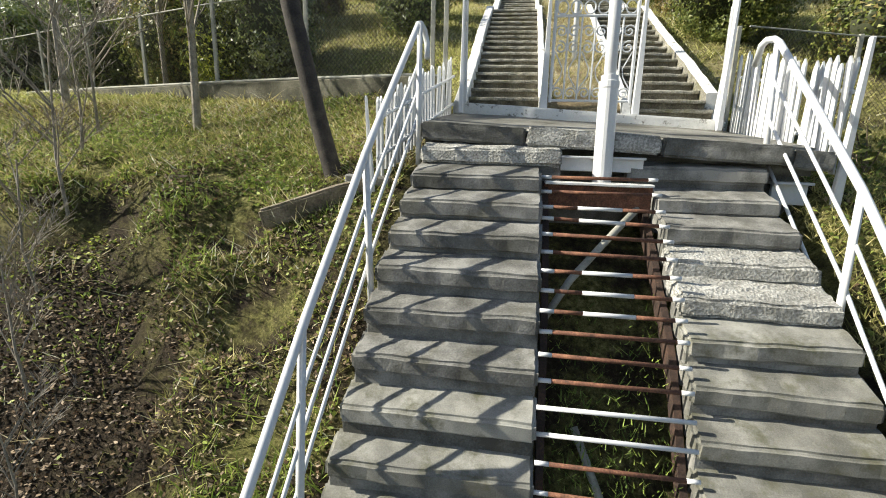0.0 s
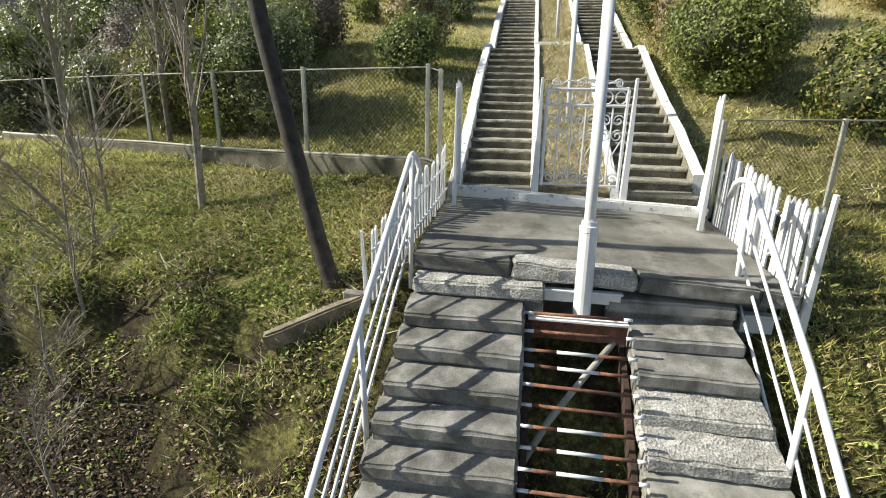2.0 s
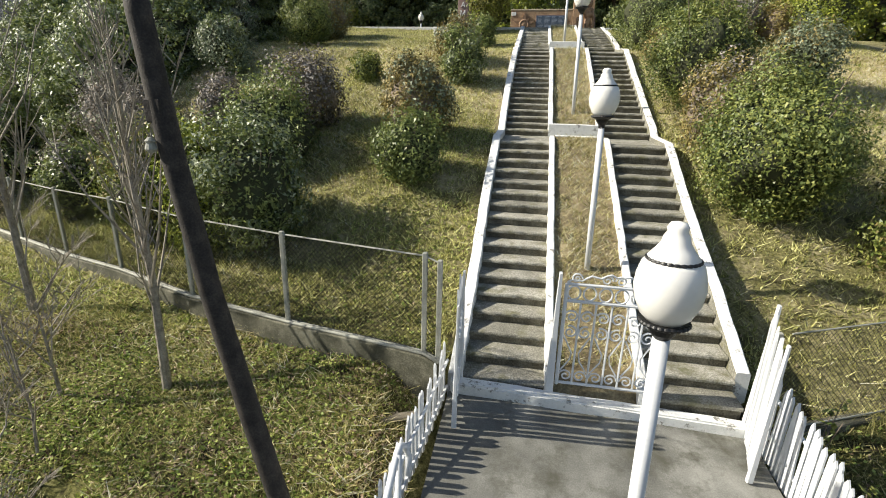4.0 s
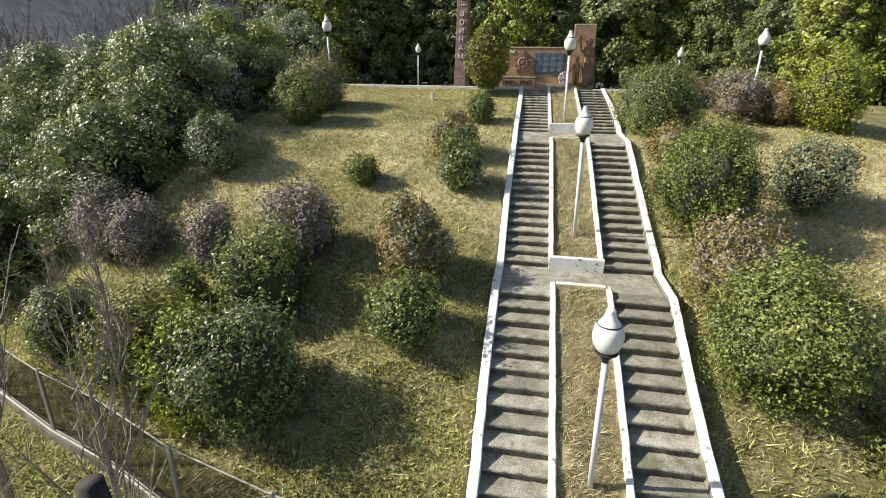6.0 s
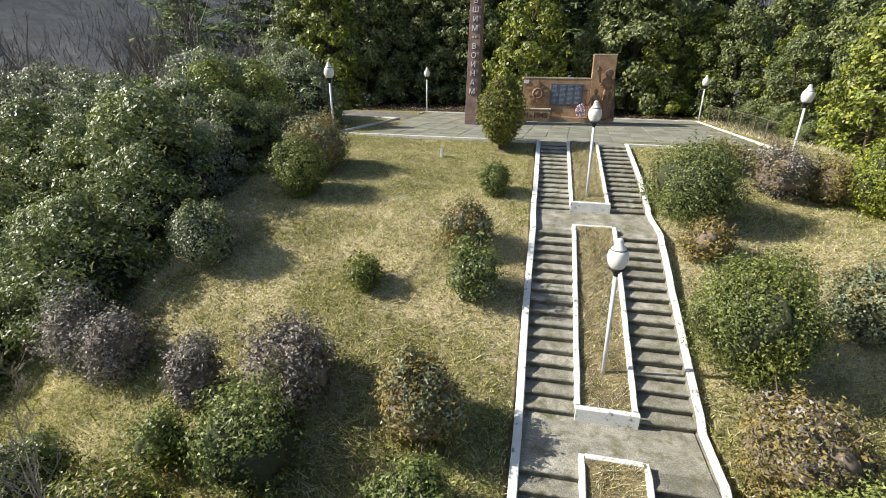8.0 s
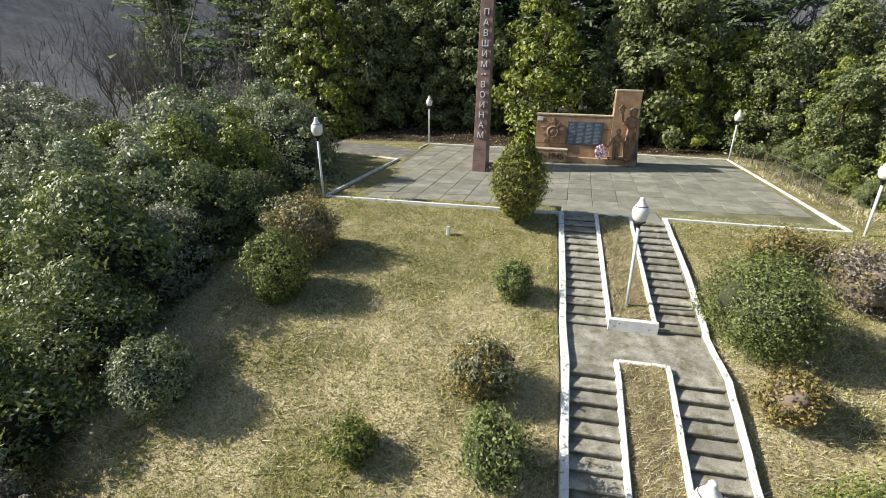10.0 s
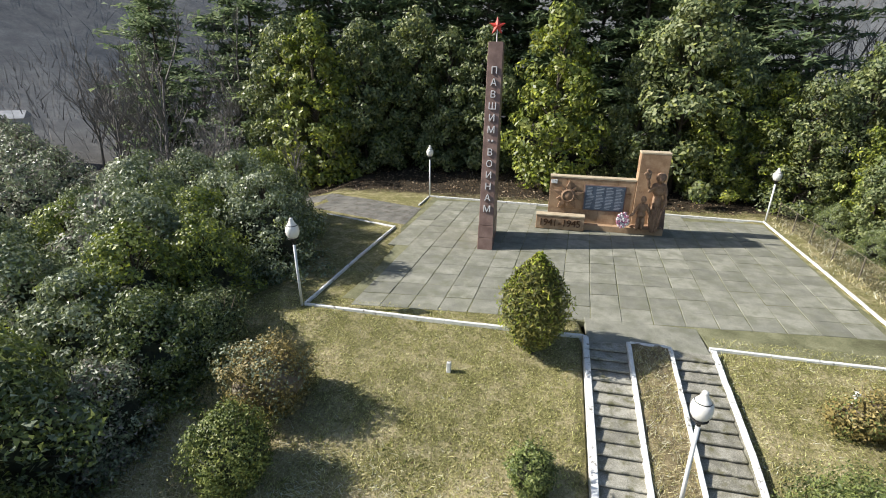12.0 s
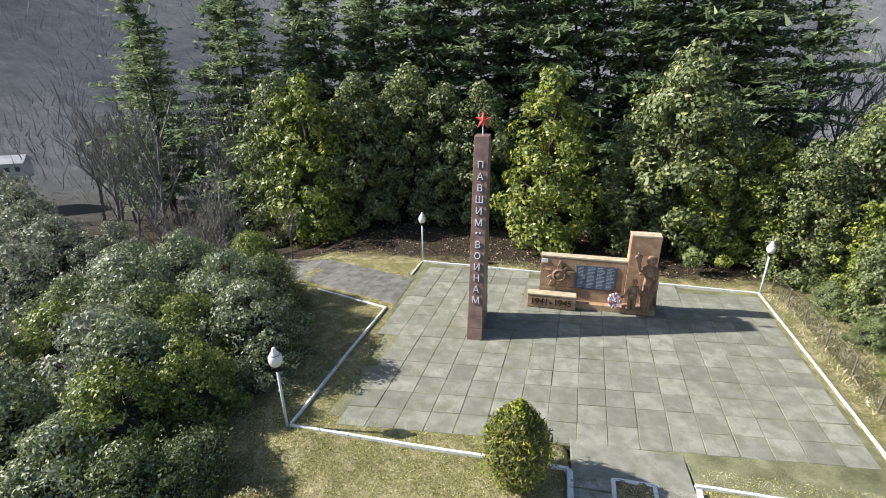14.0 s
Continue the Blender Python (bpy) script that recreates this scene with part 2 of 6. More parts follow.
def box(size, at=(0, 0, 0), bevel=0.01, rot=None, bm=None, seg=1):
    bm2 = bmesh.new()
    bmesh.ops.create_cube(bm2, size=1.0)
    bmesh.ops.scale(bm2, vec=size, verts=bm2.verts)
    if bevel:
        bmesh.ops.bevel(bm2, geom=bm2.edges[:], offset=min(bevel, 0.45 * min(size)), segments=seg, affect="EDGES")
    m = Matrix.Translation(at) @ (rot.to_4x4() if rot else Matrix())
    bm2.transform(m)
    if bm is None:
        return bm2
    tmp = bpy.data.meshes.new("tmp")
    bm2.to_mesh(tmp)
    bm.from_mesh(tmp)
    bpy.data.meshes.remove(tmp)
    bm2.free()
    return bm


def tube(points, r, sides=8, bm=None, r_end=None, cap=True):
    """A round bar along points; r may taper to r_end."""
    bm = bm or bmesh.new()
    pts = [Vector(p) for p in points]
    rings = []
    up = Vector((0.12, 0.3, 0.95))
    for i, p in enumerate(pts):
        d = (pts[min(i + 1, len(pts) - 1)] - pts[max(i - 1, 0)]).normalized()
        a = d.cross(up)
        if a.length < 1e-3:
            a = d.cross(Vector((1, 0, 0)))
        a.normalize()
        b = d.cross(a)
        rr = r if r_end is None else r + (r_end - r) * i / max(1, len(pts) - 1)
        rings.append([bm.verts.new(p + rr * (math.cos(2 * math.pi * k / sides) * a + math.sin(2 * math.pi * k / sides) * b)) for k in range(sides)])
    for u, v in zip(rings, rings[1:]):
        for k in range(sides):
            bm.faces.new((u[k], u[(k + 1) % sides], v[(k + 1) % sides], v[k]))
    if cap and sides > 2:
        bm.faces.new(rings[0][::-1])
        bm.faces.new(rings[-1])
    return bm


def lathe(profile, sides=24, bm=None):
    """A turned form round z; profile of (radius, z)."""
    bm = bm or bmesh.new()
    rings = [[bm.verts.new((max(r, 1e-4) * math.cos(2 * math.pi * k / sides), max(r, 1e-4) * math.sin(2 * math.pi * k / sides), z)) for k in range(sides)] for r, z in profile]
    for u, v in zip(rings, rings[1:]):
        for k in range(sides):
            bm.faces.new((u[k], u[(k + 1) % sides], v[(k + 1) % sides], v[k]))
    bm.faces.new(rings[0][::-1])
    bm.faces.new(rings[-1])
    return bm


def worn(bm, amount=0.008, scale=6.0, off=0.0, cuts=0):
    """Break straight edges a little, as worn concrete does."""
    if cuts:
        bmesh.ops.subdivide_edges(bm, edges=[e for e in bm.edges if e.calc_length() > 0.12], cuts=cuts, use_grid_fill=True)
    for v in bm.verts:
        n = noise.noise_vector(v.co * scale + Vector((off, off * 1.7, 3.1)))
        v.co += n * amount
    return bm


def smooth_step(a, b, x):
    t = np.clip((np.asarray(x, float) - a) / (b - a), 0, 1)
    return t * t * (3 - 2 * t)


# ---- the ground: one sheet from the slope below the stairs to the far hills ----
PROFILE_Y = [-60, -14, -8, -6, -5.2, -4.4, -3.6, -2.8, -0.6, 0.1, 1.0, 6.6, 8.0, 14.5, 16.3, 22.3, 22.9, 41, 60, 400]
PROFILE_Z = [-16, -8.0, -5.6, -4.1, -3.15, -2.3, -1.55, -1.02, -0.4, -0.04, 0.14, 2.95, 3.25, 5.85, 6.15, 7.66, 7.775, 7.775, 8.2, 8.2]


def wavy(x, y):
    return (np.sin(x * 0.9 + 1.3) * np.cos(y * 0.7 - 0.4) * 0.06 + np.sin(x * 2.3 - y * 1.7) * 0.025 + np.sin(x * 0.31 + y * 0.23) * 0.1)


WALL_X = [-30, -14.5, -9.43, -7.48, -5.15, -2.96, -0.3]
WALL_Y = [9.2, 4.3, 2.4, 1.82, 0.92, 0.33, -0.27]


def hollow(x, y):
    """A scoured earth bank beside the lower flight."""
    d = 0.54 * np.hypot((x + 4.7) * 0.8, y + 5.0) + 0.18 * np.sin(x * 3.1 + y * 2.3) + 0.12 * np.sin(y * 5.7 - x * 2)
    return smooth_step(1.5, 0.9, d)


def ground_z(x, y):
    x, y = np.asarray(x, float), np.asarray(y, float)
    z = np.interp(y, PROFILE_Y, PROFILE_Z)
    flat = smooth_step(22.0, 23.2, y) * smooth_step(-17.0, -14.0, x) * (1 - smooth_step(41, 44, y)) * (1 - smooth_step(12, 15, x))
    off = np.maximum(0, -12.5 - 4.5 * smooth_step(26, 31, y) - x)
    left = 0.32 * off * smooth_step(-4, 8, y) * (1 - smooth_step(30, 75, off))
    left = 5.0 * (1 - np.exp(-left / 5.0))
    right = 0.10 * np.maximum(0, x - 13) * (1 - smooth_step(60, 120, x))
    ease = smooth_step(0.2, 2.0, np.abs(x - 2.0) - 2.1)
    back = y - np.interp(x, WALL_X, WALL_Y)
    behind = np.minimum(z, np.interp(back, [0, 2.2, 6, 9, 500], [0.42, 0.75, 3.2, 5.6, 500]))
    front = np.minimum(np.maximum(z, np.where(back > -2.6, 0.3 + 0.46 * back, -99)), 0.3)
    side = smooth_step(-0.45, -1.3, x)
    z = z * (1 - side) + np.where(back < 0.05, front, behind) * side - 0.75 * hollow(x, y)
    z = z + wavy(x, y) * (1 - flat) * ease * smooth_step(-3.0, -1.0, np.where(y > 0, 0.0, y) * 0 - 1.0 + np.abs(x - 2)) - left - right
    z = z - 0.45 * smooth_step(4.4, 5.2, x) * np.exp(-((y - 0.7) / 2.0) ** 2)
    dist = np.hypot(x + 2, y - 15)
    hills = smooth_step(70, 330, dist) * (95 + 30 * np.sin(np.arctan2(y - 15, x + 2) * 5 + 0.6)) * smooth_step(-60, 90, y)
    return z + hills + smooth_step(60, 200, dist) * 6 * np.sin(x * 0.05) * np.cos(y * 0.043)


def gz(x, y):
    return float(ground_z(x, y))


def ground_mat():
    m = bpy.data.materials.new("grassy_ground")
    m.use_nodes = True
    nt = m.node_tree
    nd, ln = nt.nodes, nt.links
    bsdf = nd["Principled BSDF"]
    geo = nd.new("ShaderNodeNewGeometry")

    def tex(scale, detail=6, rough=0.6):
        n = nd.new("ShaderNodeTexNoise")
        n.inputs["Scale"].default_value, n.inputs["Detail"].default_value, n.inputs["Roughness"].default_value = scale, detail, rough
        ln.new(geo.outputs["Position"], n.inputs["Vector"])
        return n.outputs[0]

    def ramp(fac, stops):
        r = nd.new("ShaderNodeValToRGB")
        e = r.color_ramp.elements
        while len(e) < len(stops):
            e.new(0.5)
        for i, (p, c) in enumerate(stops):
            e[i].position, e[i].color = p, (*c, 1)
        ln.new(fac, r.inputs[0])
        return r.outputs[0]

    def mixed(fac, a, b):
        n = nd.new("ShaderNodeMix")
        n.data_type = "RGBA"
        ln.new(fac, n.inputs[0])
        ln.new(a, n.inputs[6])
        ln.new(b, n.inputs[7])
        return n.outputs[2]

    def band(value, lo, hi):
        n = nd.new("ShaderNodeMapRange")
        n.inputs["From Min"].default_value, n.inputs["From Max"].default_value = lo, hi
        ln.new(value, n.inputs["Value"])
        return n.outputs[0]

    def plus(a, b, k):
        n = nd.new("ShaderNodeMath")
        n.operation = "MULTIPLY_ADD"
        ln.new(b, n.inputs[0])
        n.inputs[1].default_value = k
        ln.new(a, n.inputs[2])
        return n.outputs[0]

    green = ramp(tex(13, 10, 0.8), [(0.36, (0.022, 0.02, 0.009)), (0.46, (0.1, 0.1, 0.032)), (0.55, (0.22, 0.21, 0.075)), (0.66, (0.4, 0.36, 0.18))])
    straw = ramp(tex(15, 10, 0.8), [(0.36, (0.1, 0.08, 0.04)), (0.46, (0.43, 0.36, 0.21)), (0.62, (0.72, 0.63, 0.43))])
    soil = ramp(tex(20, 12, 0.8), [(0.35, (0.014, 0.011, 0.008)), (0.55, (0.05, 0.039, 0.026)), (0.72, (0.16, 0.128, 0.088))])
    # wooded hill colour with a cool tint for haze
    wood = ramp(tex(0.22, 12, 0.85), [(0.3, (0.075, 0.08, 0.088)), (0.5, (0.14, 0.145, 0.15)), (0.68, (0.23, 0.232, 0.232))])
    at = nd.new("ShaderNodeSeparateXYZ")
    ln.new(geo.outputs["Position"], at.inputs[0])
    px, py = at.outputs[0], at.outputs[1]
    patch = tex(0.35, 5)
    # dry on the open slope, lush beside the landing, bare soil at the foot and under the wood
    mid = nd.new("ShaderNodeMath")
    mid.operation = "ADD"
    mid.inputs[1].default_value = -13.0
    ln.new(py, mid.inputs[0])
    away = nd.new("ShaderNodeMath")
    away.operation = "ABSOLUTE"
    ln.new(mid.outputs[0], away.inputs[0])
    dry = band(plus(patch, away.outputs[0], -0.03), 0.33, 0.48)
    upper = nd.new("ShaderNodeMath")
    upper.operation = "MULTIPLY"
    upper.inputs[1].default_value = 0.3
    mottled = nd.new("ShaderNodeMath")
    mottled.operation = "MULTIPLY_ADD"
    mottled.inputs[1].default_value, mottled.inputs[2].default_value = 1.6, 0.35
    ln.new(band(tex(1.5, 9, 0.78), 0.47, 0.6), mottled.inputs[0])
    spots = nd.new("ShaderNodeMath")
    spots.operation = "MULTIPLY"
    ln.new(band(py, 0.5, 2.5), spots.inputs[0])
    ln.new(mottled.outputs[0], spots.inputs[1])
    ln.new(spots.outputs[0], upper.inputs[0])
    least = nd.new("ShaderNodeMath")
    least.operation = "MAXIMUM"
    ln.new(dry, least.inputs[0])
    ln.new(upper.outputs[0], least.inputs[1])
    dry = least.outputs[0]
    col = mixed(dry, green, straw)
    foot = band(plus(tex(1.3, 8, 0.72), py, -0.018), 0.5, 0.64)
    col = mixed(foot, col, soil)
    # dark soil round the bank; its shade is painted into this patch
    shaded_bank = nd.new("ShaderNodeVectorMath")
    shaded_bank.operation = "DISTANCE"
    ln.new(geo.outputs["Position"], shaded_bank.inputs[0])
    shaded_bank.inputs[1].default_value = (-4.7, -4.9, -2.9)
    rim = nd.new("ShaderNodeMapRange")
    rim.inputs["From Min"].default_value, rim.inputs["From Max"].default_value = 3.5, 2.4
    ln.new(plus(shaded_bank.outputs["Value"], tex(1.8, 8, 0.75), 1.5), rim.inputs["Value"])
    col = mixed(rim.outputs[0], col, soil)
    grove = band(plus(tex(0.9, 6), py, 0.25), 10.62, 10.95)
    col = mixed(grove, col, soil)
    # beyond 70 m the ground fades to the haze-tinted wood colour
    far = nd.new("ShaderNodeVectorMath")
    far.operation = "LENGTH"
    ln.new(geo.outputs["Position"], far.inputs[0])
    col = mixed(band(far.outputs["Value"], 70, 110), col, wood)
    ln.new(col, bsdf.inputs["Base Color"])
    bsdf.inputs["Roughness"].default_value = 0.95
    bsdf.inputs["Specular IOR Level"].default_value = 0.15
    bp = nd.new("ShaderNodeBump")
    bp.inputs["Strength"].default_value, bp.inputs["Distance"].default_value = 0.9, 0.06
    ln.new(tex(24, 10, 0.8), bp.inputs["Height"])
    ln.new(bp.outputs[0], bsdf.inputs["Normal"])
    return m


def build_ground():
    def axis(lo, near_lo, near_hi, hi, step):
        a = -np.geomspace(1, 1 + near_lo - lo, 34)[::-1] + 1 + near_lo
        b = np.arange(near_lo, near_hi + 1e-6, step)
        c = np.geomspace(1, 1 + hi - near_hi, 34) - 1 + near_hi
        return np.concatenate([a[:-1], b, c[1:]])

    xs, ys = axis(-900, -16, 16, 900, 0.32), axis(-600, -10, 24, 1100, 0.32)
    gx, gy = np.meshgrid(xs, ys)
    gzv = ground_z(gx, gy)
    # sink below the stairs, the landing and the paved square
    under = (smooth_step(-0.25, 0.0, gx) * (1 - smooth_step(4.0, 4.25, gx))) * smooth_step(-0.6, 0.0, gy) * (1 - smooth_step(24, 25, gy))
    gzv = gzv - 0.55 * under
    gzv = gzv - 0.16 * smooth_step(-9.8, -9.3, gx) * (1 - smooth_step(10.6, 11.2, gx)) * smooth_step(23.9, 24.4, gy) * (1 - smooth_step(39.2, 39.9, gy))
    pit = (smooth_step(-0.35, 0.0, gx) * (1 - smooth_step(3.7, 4.1, gx))) * (1 - smooth_step(-0.6, -0.2, gy)) * smooth_step(-12, -9, gy)
    gzv = gzv - 0.5 * pit
    n, m = gx.shape
    verts = np.stack([gx.ravel(), gy.ravel(), gzv.ravel()], 1)
    idx = np.arange(n * m).reshape(n, m)
    faces = np.stack([idx[:-1, :-1].ravel(), idx[:-1, 1:].ravel(), idx[1:, 1:].ravel(), idx[1:, :-1].ravel()], 1)
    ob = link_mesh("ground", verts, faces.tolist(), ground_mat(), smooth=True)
    return tagged(ob, "sloping hillside of green and dry winter grass and bare soil", "ground", kind="structure")


build_ground()


# ---- upper stairs ----
def landing_z(x, y):
    return -0.06 + 0.095 * (y + 0.2) - 0.045 * x


FLIGHTS = [(0.05, -0.12, 6.55, 3.08, 17), (8.0, 3.1, 14.4, 5.9, 16), (16.25, 6.1, 22.6, 7.8, 15)]


def stair_z(y):
    return float(np.interp(y, [-0.2, 0.05, 6.55, 8.0, 14.4, 16.25, 22.6, 30], [-0.1, -0.1, 3.08, 3.1, 5.9, 6.1, 7.8, 7.8]))


def kerb_z(y):
    return float(np.interp(y, [-0.2, 0.05, 6.3, 6.6, 7.9, 8.05, 14.1, 14.5, 16.15, 16.35, 22.3, 22.8], [0.05, 0.16, 3.19, 3.2, 3.24, 3.4, 6.03, 6.03, 6.22, 6.36, 7.92, 7.9]))


def build_stairs():
    stairs = tagged(new("stairway"), "long double flight of worn grey concrete steps up the hill", "stairs", kind="structure")
    mesh_cache = {}
    rnd = random.Random(3)
    for f, (y0, z0, y1, z1, n) in enumerate(FLIGHTS):
        run, rise = (y1 - y0) / n, (z1 - z0) / n
        for side, (xa, xb) in enumerate(((0.0, 1.27), (2.66, 3.97))):
            for v in range(3):
                # profile of tread with a rounded nosing over a recessed, moss-and-shade coloured riser
                prof = [(0.03, -0.02 - rise), (0.03, -0.065), (-0.01, -0.06), (-0.015, -0.045), (-0.015, -0.02), (-0.003, 0.0), (0.1, 0.004), (run * 0.6, 0.004), (run + 0.07, 0.006), (run + 0.07, -0.02 - rise)]
                bm = bmesh.new()
                cols = []
                nx = 26
                for c in range(nx + 1):
                    x = (xb - xa) * (c / nx - 0.5)
                    ring = []
                    for k, (py, pz) in enumerate(prof):
                        q = Vector((x, py, pz))
                        e = noise.noise_vector(Vector((x * 7 + v * 13 + f * 5, py * 9 + side * 7, pz * 9)))
                        chip = max(0.0, noise.noise(Vector((x * 3 + v * 17, f * 3.0, side * 9.0))) - 0.2) * 0.05 if k in (2, 3, 4, 5) else 0.0
                        q += Vector((0, e.y * 0.012 + chip, e.z * 0.008 - chip * 0.3))
                        ring.append(bm.verts.new(q))
                    cols.append(ring)
                np_ = len(prof)
                for u, w in zip(cols, cols[1:]):
                    for k in range(np_):
                        fc = bm.faces.new((u[k], w[k], w[(k + 1) % np_], u[(k + 1) % np_]))
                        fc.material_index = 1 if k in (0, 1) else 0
                bm.faces.new(cols[0])
                bm.faces.new(cols[-1][::-1])
                bmesh.ops.recalc_face_normals(bm, faces=bm.faces)
                me = bpy.data.meshes.new("step")
                bm.to_mesh(me)
                bm.free()
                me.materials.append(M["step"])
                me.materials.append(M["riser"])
                mesh_cache[f, side, v] = me
            for i in range(n):
                ob = new("step", mesh_cache[f, side, rnd.randrange(3)])
                ob.parent = stairs
                ob.location = ((xa + xb) / 2 + rnd.uniform(-.006, .006), y0 + run * i, z0 + rise * (i + 1) + rnd.uniform(-.008, .008))
                ob.rotation_euler = (rnd.uniform(-.008, .008), rnd.uniform(-.008, .008), rnd.uniform(-.006, .006))
    for (ya, yb, za, zb) in ((6.52, 8.12, 3.08, 3.12), (14.37, 16.35, 5.9, 6.12)):
        bm = box((3.96, yb - ya, 0.3), (0, 0, 0), 0.015)
        worn(bm, 0.008, 3, ya, cuts=6)
        ob = part("landing", bm, M["step"], stairs)
        ob.location = (1.985, (ya + yb) / 2, (za + zb) / 2 - 0.15)
        ob.rotation_euler = (math.atan2(zb - za, yb - ya), 0, 0)


build_stairs()


def kerb_run(name, pts, width, height, label, group, mat="white", depth=0.35, off=0.0, inner=None):
    """A whitewashed kerb along a line of points that lie on its top."""
    pts = [Vector(p) for p in pts]
    line = []
    for a, b in zip(pts, pts[1:]):
        n = max(1, int((b - a).length / 0.22))
        line += [a.lerp(b, i / n) for i in range(n)]
    line.append(pts[-1])
    bm = bmesh.new()
    rings = []
    for i, p in enumerate(line):
        d = (line[min(i + 1, len(line) - 1)] - line[max(i - 1, 0)])
        s = Vector((d.y, -d.x, 0)).normalized() * width / 2
        j = noise.noise_vector(p * 2.3 + Vector((off, 0, 0))) * 0.014
        c = 0.018
        ring = [p - s + j - Vector((0, 0, depth)), p - s + j - Vector((0, 0, c)), p - s * (1 - 2 * c / width) + j, p + s * (1 - 2 * c / width) + j,
                p + s + j - Vector((0, 0, c)), p + s + j - Vector((0, 0, depth))]
        rings.append([bm.verts.new(q) for q in ring])
    for u, v in zip(rings, rings[1:]):
        for k in range(6):
            fc = bm.faces.new((u[k], u[(k + 1) % 6], v[(k + 1) % 6], v[k]))
            fc.material_index = 1 if inner and k == 0 else 0
    bm.faces.new(rings[0][::-1])
    bm.faces.new(rings[-1])
    bmesh.ops.recalc_face_normals(bm, faces=bm.faces)
    ob = part(name, bm, M[mat])
    if inner:
        ob.data.materials.append(M[inner])
    return tagged(ob, label, "kerb", group, "structure")


K_L = "whitewashed concrete kerb with flaking paint beside the steps"
ys = [-0.05, 2, 4, 6.4, 7.9, 8.2, 11, 14.2, 16.1, 16.4, 19, 22.75]
kerb_run("stair_kerb", [(-0.1 + 0.02 * math.sin(y), y, kerb_z(y) + 0.03) for y in ys], 0.2, 0.4, K_L, "stair kerbs", depth=0.6)
kerb_run("stair_kerb", [(4.07 + 0.03 * math.sin(y * 1.1), y, kerb_z(y) + 0.0) for y in [0.5] + ys[1:]], 0.2, 0.4, K_L, "stair kerbs", depth=0.6, off=5, inner="step")
P_L = "whitewashed kerb round the grass strip between the flights"
for n, (ya, yb) in enumerate(((0.25, 6.68), (8.0, 14.55), (16.25, 22.62))):
    for x in (1.3, 2.63):
        run = [ya + 0.1 if n else -0.02, ya + 2, ya + 4, yb - 0.35, yb]
        kerb_run("planter_kerb", [(x, y, kerb_z(y) + 0.03) for y in run], 0.13, 0.4, P_L, "planter kerbs", depth=0.55, off=n * 3 + x)
    kerb_run("planter_kerb", [(1.37, yb - 0.05, kerb_z(yb) + 0.05), (2.56, yb - 0.05, kerb_z(yb) + 0.05)], 0.14, 0.4, P_L, "planter kerbs", off=n)
    if n:
        kerb_run("planter_kerb", [(1.24, ya - 0.04, stair_z(ya) + 0.38), (2.69, ya - 0.04, stair_z(ya) + 0.38)], 0.16, 0.4, P_L, "planter kerbs", depth=0.4, off=n + 9)


def strip_ground(ya, yb):
    xs, yv = np.linspace(1.34, 2.6, 9), np.linspace(ya, yb, 50)
    gx, gy = np.meshgrid(xs, yv)
    zz = np.interp(gy, [-0.2, 0.05, 6.55, 8.0, 14.4, 16.25, 22.6, 30], [-0.1, -0.1, 3.08, 3.1, 5.9, 6.1, 7.8, 7.8]) + 0.16 - 0.14 * smooth_step(0.35, -0.06, gy) + 0.03 * np.sin(gx * 9) * np.cos(gy * 7)
    idx = np.arange(gx.size).reshape(gx.shape)
    faces = np.stack([idx[:-1, :-1].ravel(), idx[:-1, 1:].ravel(), idx[1:, 1:].ravel(), idx[1:, :-1].ravel()], 1)
    ob = link_mesh("planter_soil", np.stack([gx.ravel(), gy.ravel(), zz.ravel()], 1), faces.tolist(), M["planter"], smooth=True)
    tagged(ob, "strip of dry grass and soil between the stair flights", "ground", "planter strips", "structure")


for ya, yb in ((-0.06, 6.62), (8.05, 14.5), (16.3, 22.56)):
    strip_ground(ya, yb)


